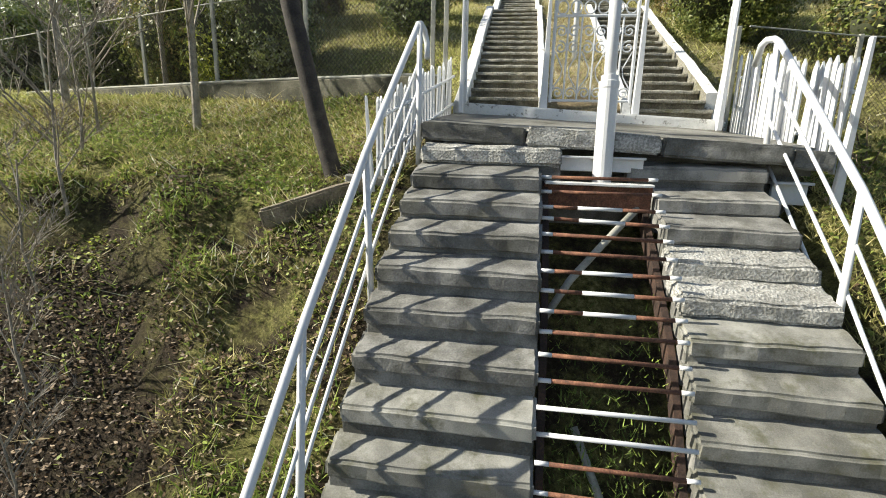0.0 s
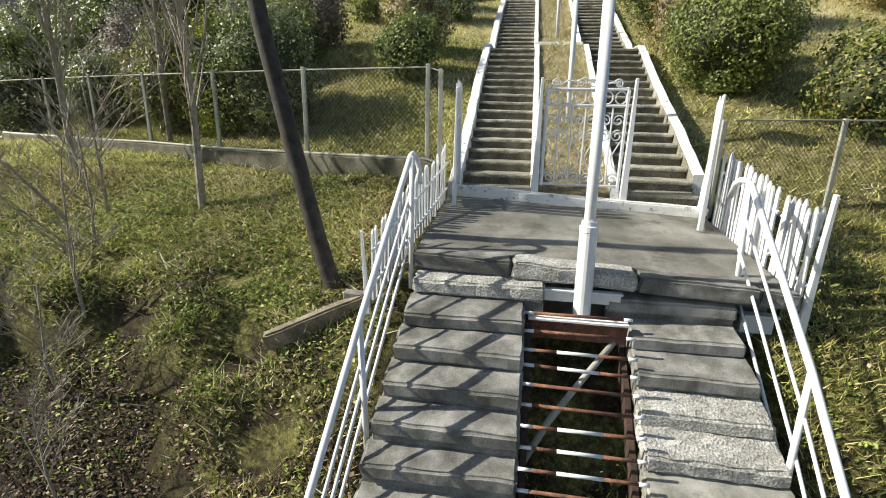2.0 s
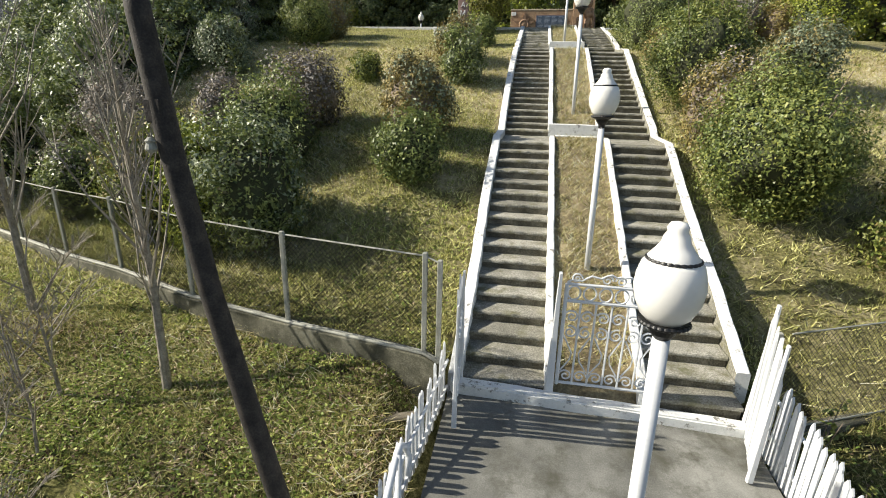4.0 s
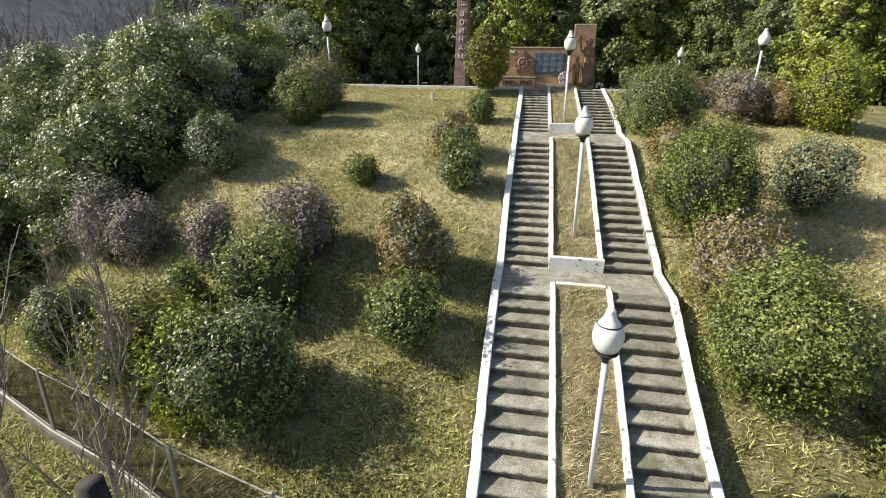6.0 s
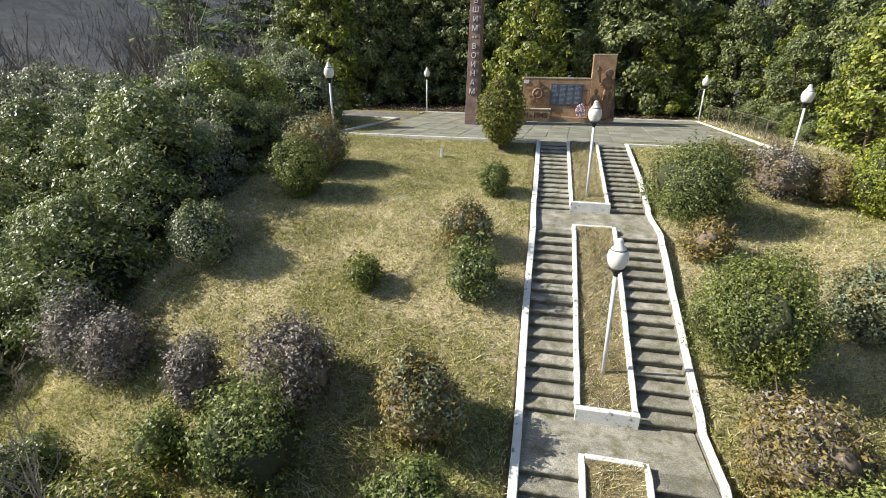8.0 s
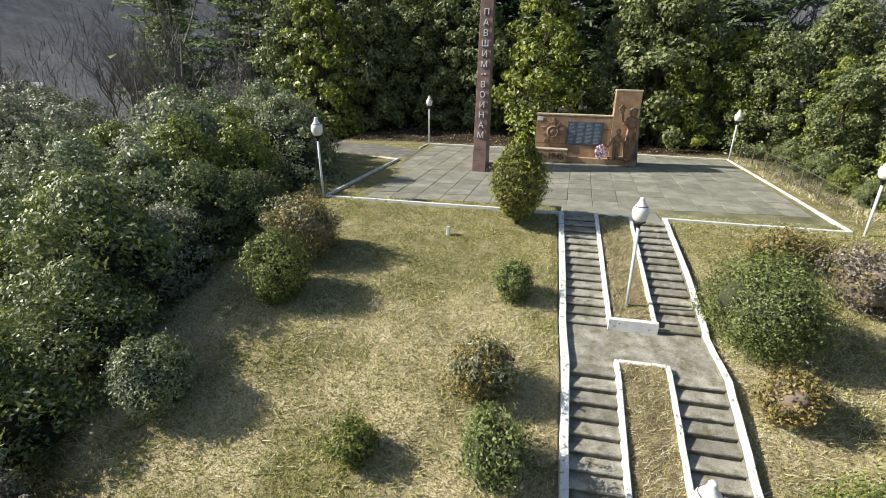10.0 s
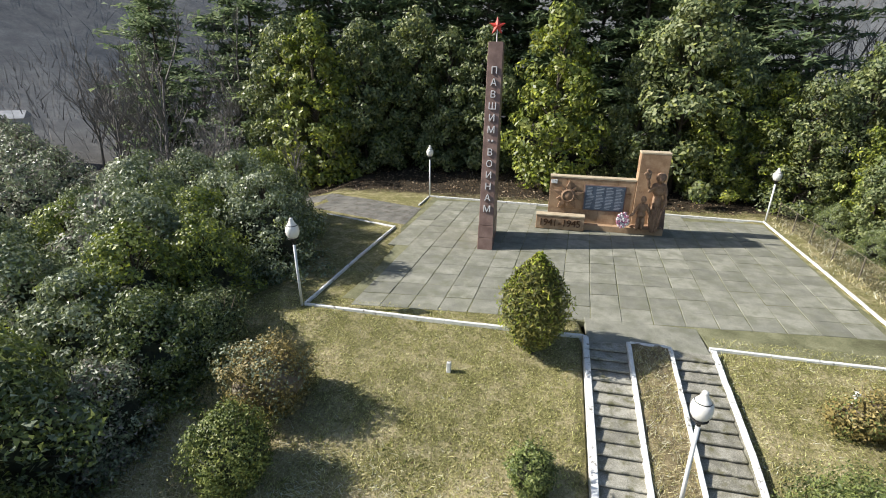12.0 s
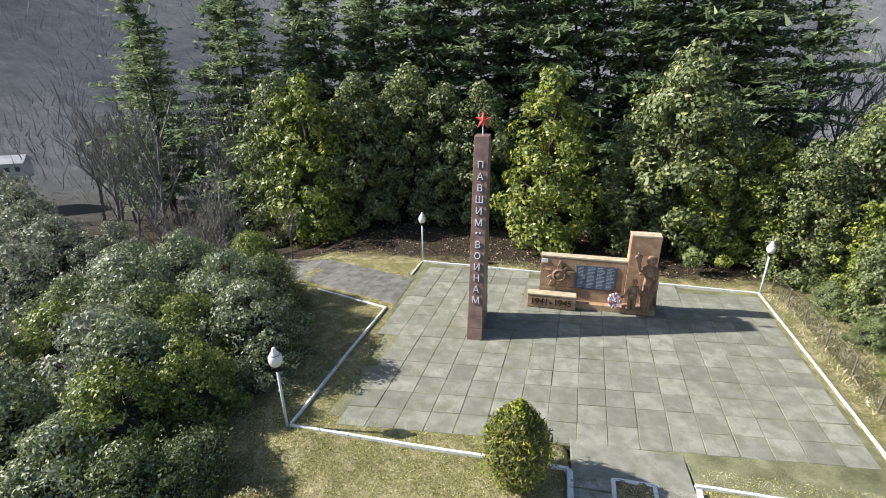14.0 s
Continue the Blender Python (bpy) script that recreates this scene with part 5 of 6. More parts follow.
def leaves(points, normals, length, width, rs, tilt=0.7, droop=0.0, corners=3):
    """Leaf blades, three or four corners each, facing roughly along normals."""
    n = len(points)
    nrm = unit(normals + tilt * rs.normal(size=(n, 3)))
    along = unit(np.cross(nrm, rs.normal(size=(n, 3))))
    along[:, 2] -= droop
    along = unit(along)
    side = unit(np.cross(along, nrm))
    ln = (length * rs.uniform(0.6, 1.3, n))[:, None]
    wd = (width * rs.uniform(0.6, 1.3, n))[:, None]
    fold = nrm * ln * rs.uniform(-0.12, 0.2, n)[:, None]
    if corners == 3:
        tip = np.stack([points - along * ln / 2 - side * wd * 0.55, points - along * ln / 2 + side * wd * 0.55 + fold * 0.5, points + along * ln / 2 + fold], 1)
        return tip.reshape(-1, 3)
    quad = np.stack([points - along * ln / 2, points + side * wd / 2 + fold * 0.6, points + along * ln / 2 + fold, points - side * wd / 2 + fold * 0.6], 1)
    return quad.reshape(-1, 3)


def lumpy_points(n, rx, ry, h, rs, shape="dome", bumps=26, deep=0.5, rag=0.22):
    """Points through the outer layers of a lumpy crown, with outward directions."""
    d = unit(rs.normal(size=(n, 3)))
    dirs = unit(rs.normal(size=(bumps, 3)))
    size = rs.uniform(-0.24, 0.17, bumps)
    lump = 1 + ((np.exp(-((1 - d @ dirs.T) / 0.12))) * size).sum(1)
    gaps = 1 + rag * 0.5 * rs.normal(size=n) * (rs.rand(n) < 0.35)
    rad = (1 - deep * rs.rand(n) ** 2.2) * lump * gaps
    p = d * rad[:, None]
    if shape == "dome":
        z = 0.5 + 0.5 * p[:, 2]
        z = np.clip(z, 0.02, 1.3)
        wide = np.where(z < 0.3, 0.75 + 0.25 * z / 0.3, 1.0)
    elif shape == "cone":
        z = rs.rand(n) ** 0.85
        turn = unit(d[:, :2])
        p = np.concatenate([turn * np.clip(rad, 0.45, 1.15)[:, None], z[:, None]], 1)
        wide = np.interp(z, [0, 0.12, 0.36, 0.6, 0.82, 1.0], [0.34, 0.62, 0.96, 0.93, 0.52, 0.05])
    elif shape == "spread":
        z = 0.55 + 0.45 * p[:, 2]
        wide = np.clip(0.55 + 0.75 * z, 0.3, 1.15)
    return np.stack([p[:, 0] * rx * wide, p[:, 1] * ry * wide, z * h], 1), d


def stems_bm(rs, count, r, h, spread, base_r=0.03):
    bm = bmesh.new()
    for _ in range(count):
        a, k = rs.uniform(0, 2 * math.pi), rs.uniform(0.2, 1) * spread
        p1 = Vector((math.cos(a) * k * r * 0.4, math.sin(a) * k * r * 0.4, h * 0.45))
        p2 = Vector((math.cos(a) * k * r * 0.9, math.sin(a) * k * r * 0.9, h * rs.uniform(0.75, 1.0)))
        tube([(math.cos(a) * 0.05, math.sin(a) * 0.05, -0.25), p1, p2], base_r, 5, bm, base_r * 0.3, cap=False)
    return bm


bush_count = [0]


def bush(x, y, r, h, kind, label, shape="dome", n=3200, leaf=(0.08, 0.048), mix=None, sink=0.1, deep=0.55, twigs=10, ry=None, rag=0.22):
    bush_count[0] += 1
    rs = np.random.RandomState(100 + bush_count[0])
    r, ry = r * 0.74, (ry or r) * 0.74
    ob = thing("bush", (x, y, gz(x, y) - sink), label, "bush", "slope bushes")
    n = int(n * 2.5)
    leaf = (leaf[0] * 1.2, leaf[1] * 1.1)
    n_cl = int(46 + 26 * r * h)
    c, cd = lumpy_points(n_cl, r * 0.86, ry * 0.86, h * 0.94, rs, shape, deep=0.35, rag=rag)
    per = int(0.72 * n / n_cl)
    cr = 0.27 * (r * r * h) ** (1 / 3) * rs.uniform(0.6, 1.25, n_cl)
    o = unit(rs.normal(size=(n_cl, per, 3)))
    p = (c[:, None] + o * (cr[:, None] * (1 - 0.55 * rs.rand(n_cl, per) ** 2))[..., None] * np.array([1, 1, 1.15])).reshape(-1, 3)
    d = (o + 0.8 * cd[:, None]).reshape(-1, 3)
    p2, d2 = lumpy_points(int(0.28 * n), r * 0.85, ry * 0.85, h * 0.93, rs, shape, deep=0.7, rag=rag)
    p, d = np.concatenate([p, p2]), np.concatenate([d, d2])
    p[:, 2] = np.maximum(p[:, 2], 0.04)
    d[:, 2] += 0.25
    v = leaves(p, d, *leaf, rs)
    # sprigs standing out of the outline
    m = 70
    q, e = lumpy_points(m, r, ry, h, rs, shape, deep=0.1, rag=rag)
    e = unit(e + np.array([0, 0, 0.9]))
    f = rs.uniform(0, 1, (m, 9))
    sp = (q[:, None] + e[:, None] * (f * 0.34 * h / 2.2)[..., None] + rs.normal(size=(m, 9, 3)) * 0.035).reshape(-1, 3)
    v = np.concatenate([v, leaves(sp, np.repeat(e, 9, 0) + 0.3, *leaf, rs, 1.0)])
    new_part = new("crown", fast_mesh("crown", v, 3, L[kind]))
    new_part.parent = ob
    if mix:
        kind2, share = mix
        m2 = int(n * share / per)
        pick = rs.randint(0, n_cl, max(4, int(m2 * 0.6)))
        o = unit(rs.normal(size=(len(pick), per, 3)))
        p = (c[pick][:, None] * 1.03 + o * (cr[pick][:, None] * (1 - 0.4 * rs.rand(len(pick), per) ** 2))[..., None]).reshape(-1, 3)
        p[:, 2] = np.maximum(p[:, 2], 0.04)
        d = (o + 0.8 * cd[pick][:, None]).reshape(-1, 3)
        q = new("foliage", fast_mesh("foliage", leaves(p, d, *leaf, rs), 3, L[kind2]))
        q.parent = ob
        q["label"] = "differently coloured shoots"
    # added lump that blocks gaps; its colour stands in for inner shade
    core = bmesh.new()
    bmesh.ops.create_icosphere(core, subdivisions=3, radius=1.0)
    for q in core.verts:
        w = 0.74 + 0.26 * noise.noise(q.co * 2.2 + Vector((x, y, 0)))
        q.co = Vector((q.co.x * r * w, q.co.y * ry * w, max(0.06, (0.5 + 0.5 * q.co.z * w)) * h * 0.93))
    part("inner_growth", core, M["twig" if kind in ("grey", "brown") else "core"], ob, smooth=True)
    part("stem", stems_bm(rs, twigs, r, h, 1.0), M["twig"], ob)
    return ob


GB, GR, BR = "round dark green evergreen bush on the slope", "grey-green twiggy winter bush on the slope", "olive-brown loose shrub on the slope"
# left of the stairs
bush(-11.0, 11.6, 1.3, 2.3, "silver", GB, n=4600, mix=("green", 0.55), rag=0.14)
bush(-13.4, 8.5, 1.25, 2.9, "grey", GR, n=3800, mix=("silver", 0.4))
bush(-11.75, 8.1, 1.2, 2.15, "grey", GR, n=3400)
bush(-8.35, 7.2, 0.9, 2.1, "grey", GR, n=2800)
bush(-5.75, 7.3, 1.6, 2.2, "grey", GR, n=4200, mix=("brown", 0.3))
bush(-8.6, 5.9, 0.9, 1.6, "green", GB, n=2600)
bush(-5.9, 5.6, 1.65, 2.5, "green", GB, n=4600, mix=("green", 0.5))
bush(-2.3, 6.7, 1.35, 2.15, "brown", "mottled green and brown shrub on the slope", n=5000, mix=("silver", 0.65))
bush(-2.05, 4.9, 1.1, 1.75, "green", GB, n=3800)
bush(-5.15, 11.1, 0.75, 1.0, "bright", "small bright green shrub in the dry grass", n=1500)
bush(-2.3, 13.2, 1.15, 1.6, "brown", "olive-brown shrub on the slope", n=3600, mix=("silver", 0.6), rag=0.3)
bush(-1.75, 11.2, 1.05, 1.75, "green", GB, n=3000, mix=("silver", 0.3))
bush(-1.75, 17.2, 0.82, 1.45, "green", "small clipped green bush on the slope", n=3000)
bush(-9.5, 15.9, 1.5, 2.3, "bright", "dense green rounded bush on the slope", n=6400, mix=("green", 0.8), leaf=(0.068, 0.044), rag=0.1)
bush(-9.75, 18.25, 1.75, 2.5, "brown", "loose olive-grey shrub on the upper slope", n=5600, mix=("silver", 0.6), rag=0.3)
bush(-5.1, 3.05, 1.6, 3.1, "green", "tall mixed green shrub behind the wire fence", n=5600, mix=("silver", 0.6))
bush(-6.4, 3.0, 1.1, 3.2, "yellow", "upright yellow-green shrub behind the wire fence", n=2600, mix=("bright", 0.6))
bush(-8.0, 3.75, 1.75, 2.9, "bright", "broad loose green shrub behind the wire fence", n=6400, mix=("brown", 0.45), rag=0.35)
bush(-11.4, 4.9, 1.2, 2.1, "green", "tall green shrub behind the wire fence", n=4000, mix=("grey", 0.4))
# right of the stairs
bush(5.3, 16.05, 2.05, 3.0, "green", "big dense dark green bush beside the steps", n=11000, mix=("dark", 0.35), leaf=(0.064, 0.042), rag=0.08)
bush(5.5, 9.7, 2.0, 3.3, "bright", "big rounded bright green bush beside the steps", n=11000, mix=("green", 0.7), leaf=(0.064, 0.042), rag=0.08)
bush(8.8, 11.2, 1.5, 2.3, "silver", GR, n=3600, mix=("brown", 0.4))
bush(5.45, 6.8, 1.65, 2.3, "brown", BR, n=3400, mix=("grey", 0.5), rag=0.4)
bush(5.65, 4.7, 2.0, 2.9, "bright", "big rounded bright green bush beside the steps", n=12000, mix=("green", 0.8), leaf=(0.06, 0.04), rag=0.08)
bush(5.4, 13.8, 1.0, 1.4, "brown", BR, n=1900, rag=0.4)
bush(9.1, 18.3, 1.5, 2.0, "grey", GR, n=3000, mix=("brown", 0.6))
bush(11.9, 17.0, 1.6, 3.2, "yellow", "tall yellow-green privet shrub", n=5200, mix=("bright", 0.8))
bush(10.6, 18.0, 1.1, 1.7, "brown", BR, n=2000, rag=0.4)
bush(7.6, 20.2, 1.9, 1.3, "brown", "low brownish shrub below the square's kerb", n=3000, mix=("green", 0.3), rag=0.4, ry=0.8)
bush(8.1, 3.1, 1.7, 2.3, "bright", GB, n=4200, mix=("brown", 0.3))
bush(11.5, 6.0, 1.8, 2.8, "green", GB, n=4200, mix=("grey", 0.3))
bush(13.5, 12.5, 1.8, 3.0, "brown", BR, n=3600, rag=0.4)
bush(-12.8, 20.0, 1.6, 2.6, "dark", GB, n=4200)


def shoot(x, y, h, n, seed):
    """A young evergreen shoot: a few stems with long leaves set round them."""
    rs = np.random.RandomState(seed)
    ob = thing("evergreen_shoot", (x, y, gz(x, y) - 0.05), "young bright green evergreen shoots beside the picket fence", "shrub", "evergreen shoots")
    bm, pts, nrm = bmesh.new(), [], []
    for _ in range(n):
        a, ln = rs.uniform(0, 2 * math.pi), h * rs.uniform(0.55, 1.0)
        tip = np.array([math.cos(a) * 0.3 * ln, math.sin(a) * 0.3 * ln, ln])
        tube([(0, 0, 0), tuple(tip * 0.5 + [0.02, 0, 0]), tuple(tip)], 0.012, 5, bm, 0.005, cap=False)
        for f in np.linspace(0.3, 1.0, 11):
            b = rs.uniform(0, 2 * math.pi)
            pts.append(tip * f + np.array([math.cos(b), math.sin(b), 0.3]) * 0.06)
            nrm.append([math.cos(b) * 0.4, math.sin(b) * 0.4, 1.0])
    part("stem", bm, M["twig"], ob)
    c = new("leaves", fast_mesh("leaves", leaves(np.array(pts), np.array(nrm), 0.16, 0.055, rs, 0.35, corners=4), 4, L["bright"]))
    c.parent = ob


for x, y, h, n, seed in ((4.75, -0.3, 0.95, 3, 1), (4.95, -1.1, 0.8, 5, 2), (5.2, -1.7, 0.7, 6, 3), (4.8, -2.2, 0.55, 4, 4)):
    shoot(x, y, h, n, 700 + seed)


def cypress(x, y, r, h):
    rs = np.random.RandomState(77)
    ob = thing("thuja", (x, y, gz(x, y) - 0.05), "upright yellow-green conical thuja beside the stair head", "conifer")
    p, d = lumpy_points(16000, r, r, h - 0.35, rs, "cone", 40, 0.5, 0.3)
    p[:, 2] += 0.35
    d[:, 2] += 0.6
    c = new("crown", fast_mesh("crown", leaves(p, d, 0.17, 0.055, rs, 0.6, -0.5), 3, L["thuja"]))
    c.parent = ob
    p, d = lumpy_points(1500, r * 1.05, r * 1.05, h - 0.28, rs, "cone", 40, 0.4, 0.4)
    p[:, 2] += 0.35
    c = new("foliage", fast_mesh("foliage", leaves(p, d, 0.17, 0.055, rs, 0.6, -0.5), 3, L["yellow"]))
    c.parent = ob
    part("trunk", tube([(0, 0, -0.2), (0, 0, h * 0.5)], 0.09, 8, r_end=0.05), M["darkbark"], ob)


cypress(-1.95, 21.9, 1.2, 3.7)


# broad evergreen trees: clumps of leaves on limbs
def tree_parts(seed, h, r, kind, kind2, leaf, clumps, per, low=0.12, trunk_r=0.2, core=False, name="tree"):
    rs = np.random.RandomState(seed)
    sides = 3 if core else 4
    pts, nrm = [], []
    cen = []
    for _ in range(clumps):
        z = low + (1 - low) * rs.rand() ** 1.15
        k = (z - low) / (1 - low)
        env = r * (np.clip(1.02 - k ** (2.6 if core else 2.6), 0.05, 1) ** 0.7) * (1 + 0.18 * rs.normal())
        a = rs.uniform(0, 2 * math.pi)
        q = env * rs.uniform(0.55, 1.0)
        c = np.array([math.cos(a) * q, math.sin(a) * q, z * h])
        cen.append(c)
        cr = r * (rs.uniform(0.13, 0.24) if core else rs.uniform(0.16, 0.3))
        d = unit(rs.normal(size=(per, 3)))
        p = c + d * cr * (1 - 0.5 * rs.rand(per, 1) ** 2) * np.array([1, 1, 0.8])
        pts.append(p)
        nrm.append(d + np.array([math.cos(a), math.sin(a), 0.5]) * 0.7)
    pts, nrm = np.concatenate(pts), np.concatenate(nrm)
    pick = rs.rand(len(pts)) < 0.72
    a = fast_mesh("crown", leaves(pts[pick], nrm[pick], *leaf, rs, 0.6, corners=sides), sides, L[kind])
    b = fast_mesh("foliage", leaves(pts[~pick], nrm[~pick], *leaf, rs, 0.6, corners=sides), sides, L[kind2])
    bm = tube([(0, 0, -0.5), (0.05, 0.02, h * 0.3), (0.0, 0.05, h * 0.62), (0, 0, h * 0.95)], trunk_r, 8, r_end=0.03)
    for c in cen[::3]:
        z0 = max(0.15 * h, c[2] * 0.75)
        tube([(0, 0, z0), (c[0] * 0.5, c[1] * 0.5, (z0 + c[2]) / 2 + 0.1), tuple(c)], trunk_r * 0.3, 4, bm, 0.015, cap=False)
    t = bpy.data.meshes.new("trunk")
    bm.to_mesh(t)
    bm.free()
    t.materials.append(M["darkbark"])
    out = [("trunk", t), ("crown", a), ("foliage", b)]
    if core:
        # added blob in the crown, coloured as the shade behind the leaves
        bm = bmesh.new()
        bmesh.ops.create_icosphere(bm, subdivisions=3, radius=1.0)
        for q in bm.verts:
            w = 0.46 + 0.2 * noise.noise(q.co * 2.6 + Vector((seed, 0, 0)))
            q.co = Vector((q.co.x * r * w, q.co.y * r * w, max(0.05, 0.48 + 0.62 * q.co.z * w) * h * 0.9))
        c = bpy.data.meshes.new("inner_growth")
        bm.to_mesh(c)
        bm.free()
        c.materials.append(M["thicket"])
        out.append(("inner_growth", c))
    return out


def plant(parts, x, y, label, category, group, scale=1.0, rz=0.0, sink=0.1, name="tree", z=None):
    ob = new(name)
    ob.matrix_world = Matrix.Translation((x, y, (gz(x, y) if z is None else z) - sink)) @ pose(0, 0, 0, 0, 0, rz) @ Matrix.Scale(scale, 4)
    tagged(ob, label, category, group)
    for n, me in parts:
        q = new(n, me)
        q.parent = ob
    return ob


MAG = [tree_parts(11, 13.0, 3.3, "dark", "bright", (0.37, 0.19), 150, 78, 0.03), tree_parts(12, 12.0, 3.1, "dark", "green", (0.37, 0.19), 145, 78, 0.03),
       tree_parts(13, 12.0, 2.9, "bright", "yellow", (0.37, 0.19), 145, 78, 0.04), tree_parts(14, 13.5, 3.7, "dark", "bright", (0.37, 0.19), 165, 78, 0.03)]
ML = ["tall dark glossy evergreen tree behind the square", "dark green leafy evergreen tree behind the square", "sunlit yellow-green evergreen tree behind the square", "broad dark silvery evergreen tree behind the square"]
rt = random.Random(21)
for x, y, k, s in ((-21.0, 46.0, 2, 1.12), (-15.6, 50.2, 1, 0.9), (-10.4, 50.4, 1, 0.95), (10.2, 44.8, 2, 0.74), (15.0, 43.0, 3, 0.66), (16.6, 36.5, 1, 0.55), (-24.6, 48.0, 0, 1.1), (-17.6, 48.5, 0, 0.95), (-13.5, 51.0, 3, 0.95), (-7.0, 50.6, 1, 0.98), (-1.4, 45.4, 2, 1.08), (4.9, 46.6, 1, 0.85), (7.6, 45.8, 3, 1.05),
                   (10.8, 47.0, 3, 0.8), (13.6, 45.0, 2, 0.72), (18.2, 44.0, 1, 0.85), (20.6, 46.5, 3, 0.9), (17.6, 39.5, 2, 0.6), (21.5, 41, 0, 0.8), (25, 47, 1, 0.95), (20.0, 35, 1, 0.7), (25, 37, 3, 0.8), (17.5, 31.0, 2, 0.42),
                   (21, 28, 1, 0.6), (15.8, 25.6, 2, 0.68), (18.6, 25.5, 2, 0.7), (25, 23, 0, 0.7), (20, 20, 1, 0.55)):
    plant(MAG[k], x, y, ML[k], "tree", "evergreen trees", s, rt.uniform(0, 360))


def conifer_parts(seed, h, r):
    rs = np.random.RandomState(seed)
    pts, nrm = [], []
    bm = tube([(0, 0, -0.5), (0, 0, h * 0.5), (0, 0, h)], 0.26, 7, r_end=0.03)
    whorls = 26
    for w in range(whorls):
        k = (w + 0.5) / whorls
        z = h * (0.1 + 0.9 * k)
        reach = r * (1 - k) ** 0.75 * rs.uniform(0.8, 1.15) + 0.25
        for b in range(rs.randint(5, 8)):
            a = rs.uniform(0, 2 * math.pi)
            z = h * (0.1 + 0.9 * np.clip(k + rs.uniform(-0.03, 0.03), 0, 0.99))
            ln = reach * rs.uniform(0.5, 1.2)
            dz = ln * rs.uniform(-0.2, 0.22)
            tip = np.array([math.cos(a) * ln, math.sin(a) * ln, z + dz])
            tube([(0, 0, z), (tip[0] * 0.5, tip[1] * 0.5, z + dz * 0.5 + 0.12), tuple(tip)], 0.05, 3, bm, 0.012, cap=False)
            m = int(18 + 56 * ln / r)
            f = rs.uniform(0.2, 1.05, m)[:, None]
            p = np.array([0, 0, z]) * (1 - f) + tip * f + rs.normal(size=(m, 3)) * np.array([0.36, 0.36, 0.1]) * (0.35 + f)
            pts.append(p)
            nrm.append(np.tile([0, 0, 1.0], (m, 1)))
    pts, nrm = np.concatenate(pts), np.concatenate(nrm)
    c = fast_mesh("crown", leaves(pts, nrm, 0.85, 0.26, rs, 0.35), 3, L["needle"])
    t = bpy.data.meshes.new("trunk")
    bm.to_mesh(t)
    bm.free()
    t.materials.append(M["darkbark"])
    return [("trunk", t), ("crown", c)]


CON = [conifer_parts(31, 23, 6.3), conifer_parts(32, 20.5, 5.8), conifer_parts(33, 25, 7.0)]
for x, y, k, s in ((-43, 55, 2, 1.0), (-35, 57, 0, 1.05), (-30.5, 53, 2, 1.0), (-26.5, 57, 1, 1.15), (-23, 54.5, 0, 1.0), (-19, 58, 2, 1.0), (-15, 56, 1, 1.15), (-11.5, 58.5, 0, 1.1), (-8, 56, 2, 0.95), (-4, 59, 1, 1.2), (-1, 56, 0, 1.05), (2.5, 58.5, 2, 1.0), (5.8, 55.5, 1, 1.1), (9, 58, 2, 1.02), (12.5, 56, 0, 1.1),
                   (15.5, 59, 1, 1.2), (18.5, 55.5, 2, 0.95), (-48, 60, 1, 1.0), (-21, 63, 2, 1.1), (-13, 64, 0, 1.2), (-6, 63.5, 1, 1.25), (0.5, 64, 2, 1.1), (7.5, 63, 0, 1.2), (13, 64, 1, 1.2)):
    plant(CON[k], x, y, "tall blue-green cedar in the wood behind the square", "conifer", "cedars", s, rt.uniform(0, 360), name="conifer")


# bare deciduous trees
def done(name, bm, mat):
    me = bpy.data.meshes.new(name)
    bm.to_mesh(me)
    bm.free()
    me.materials.append(mat)
    return me


def bare_parts(seed, h, r0, depth, twig_r, mat, spread=0.55, kids=(3, 5)):
    rs = random.Random(seed)
    stem, crown = bmesh.new(), bmesh.new()

    def grow(p, d, ln, r, lv):
        bm = crown if lv else stem
        mid = p + d * ln * 0.5 + Vector((rs.uniform(-1, 1), rs.uniform(-1, 1), rs.uniform(-1, 1))) * ln * 0.06
        q = p + d * ln + Vector((rs.uniform(-1, 1), rs.uniform(-1, 1), rs.uniform(0, 1))) * ln * 0.08
        tube([p, mid, q], r, 6 if lv == 0 else (4 if lv == 1 else 3), bm, r * (0.55 if lv else 0.35), cap=False)
        if lv >= depth:
            return
        for _ in range(rs.randint(*kids) + (3 if lv == 0 else 0)):
            f = rs.uniform(0.35, 1.0)
            s = p.lerp(mid, f * 2) if f < 0.5 else mid.lerp(q, f * 2 - 1)
            a = rs.uniform(0, 2 * math.pi)
            side = Vector((math.cos(a), math.sin(a), 0))
            nd = (d * 0.75 + side * spread + Vector((0, 0, 0.25))).normalized()
            grow(s, nd, ln * rs.uniform(0.35, 0.55), max(r * 0.42, twig_r), lv + 1)

    grow(Vector((0, 0, -0.2)), Vector((0, 0, 1)), h * 0.72, r0, 0)
    return [("trunk", done("trunk", stem, M[mat])), ("crown", done("crown", crown, M[mat]))]


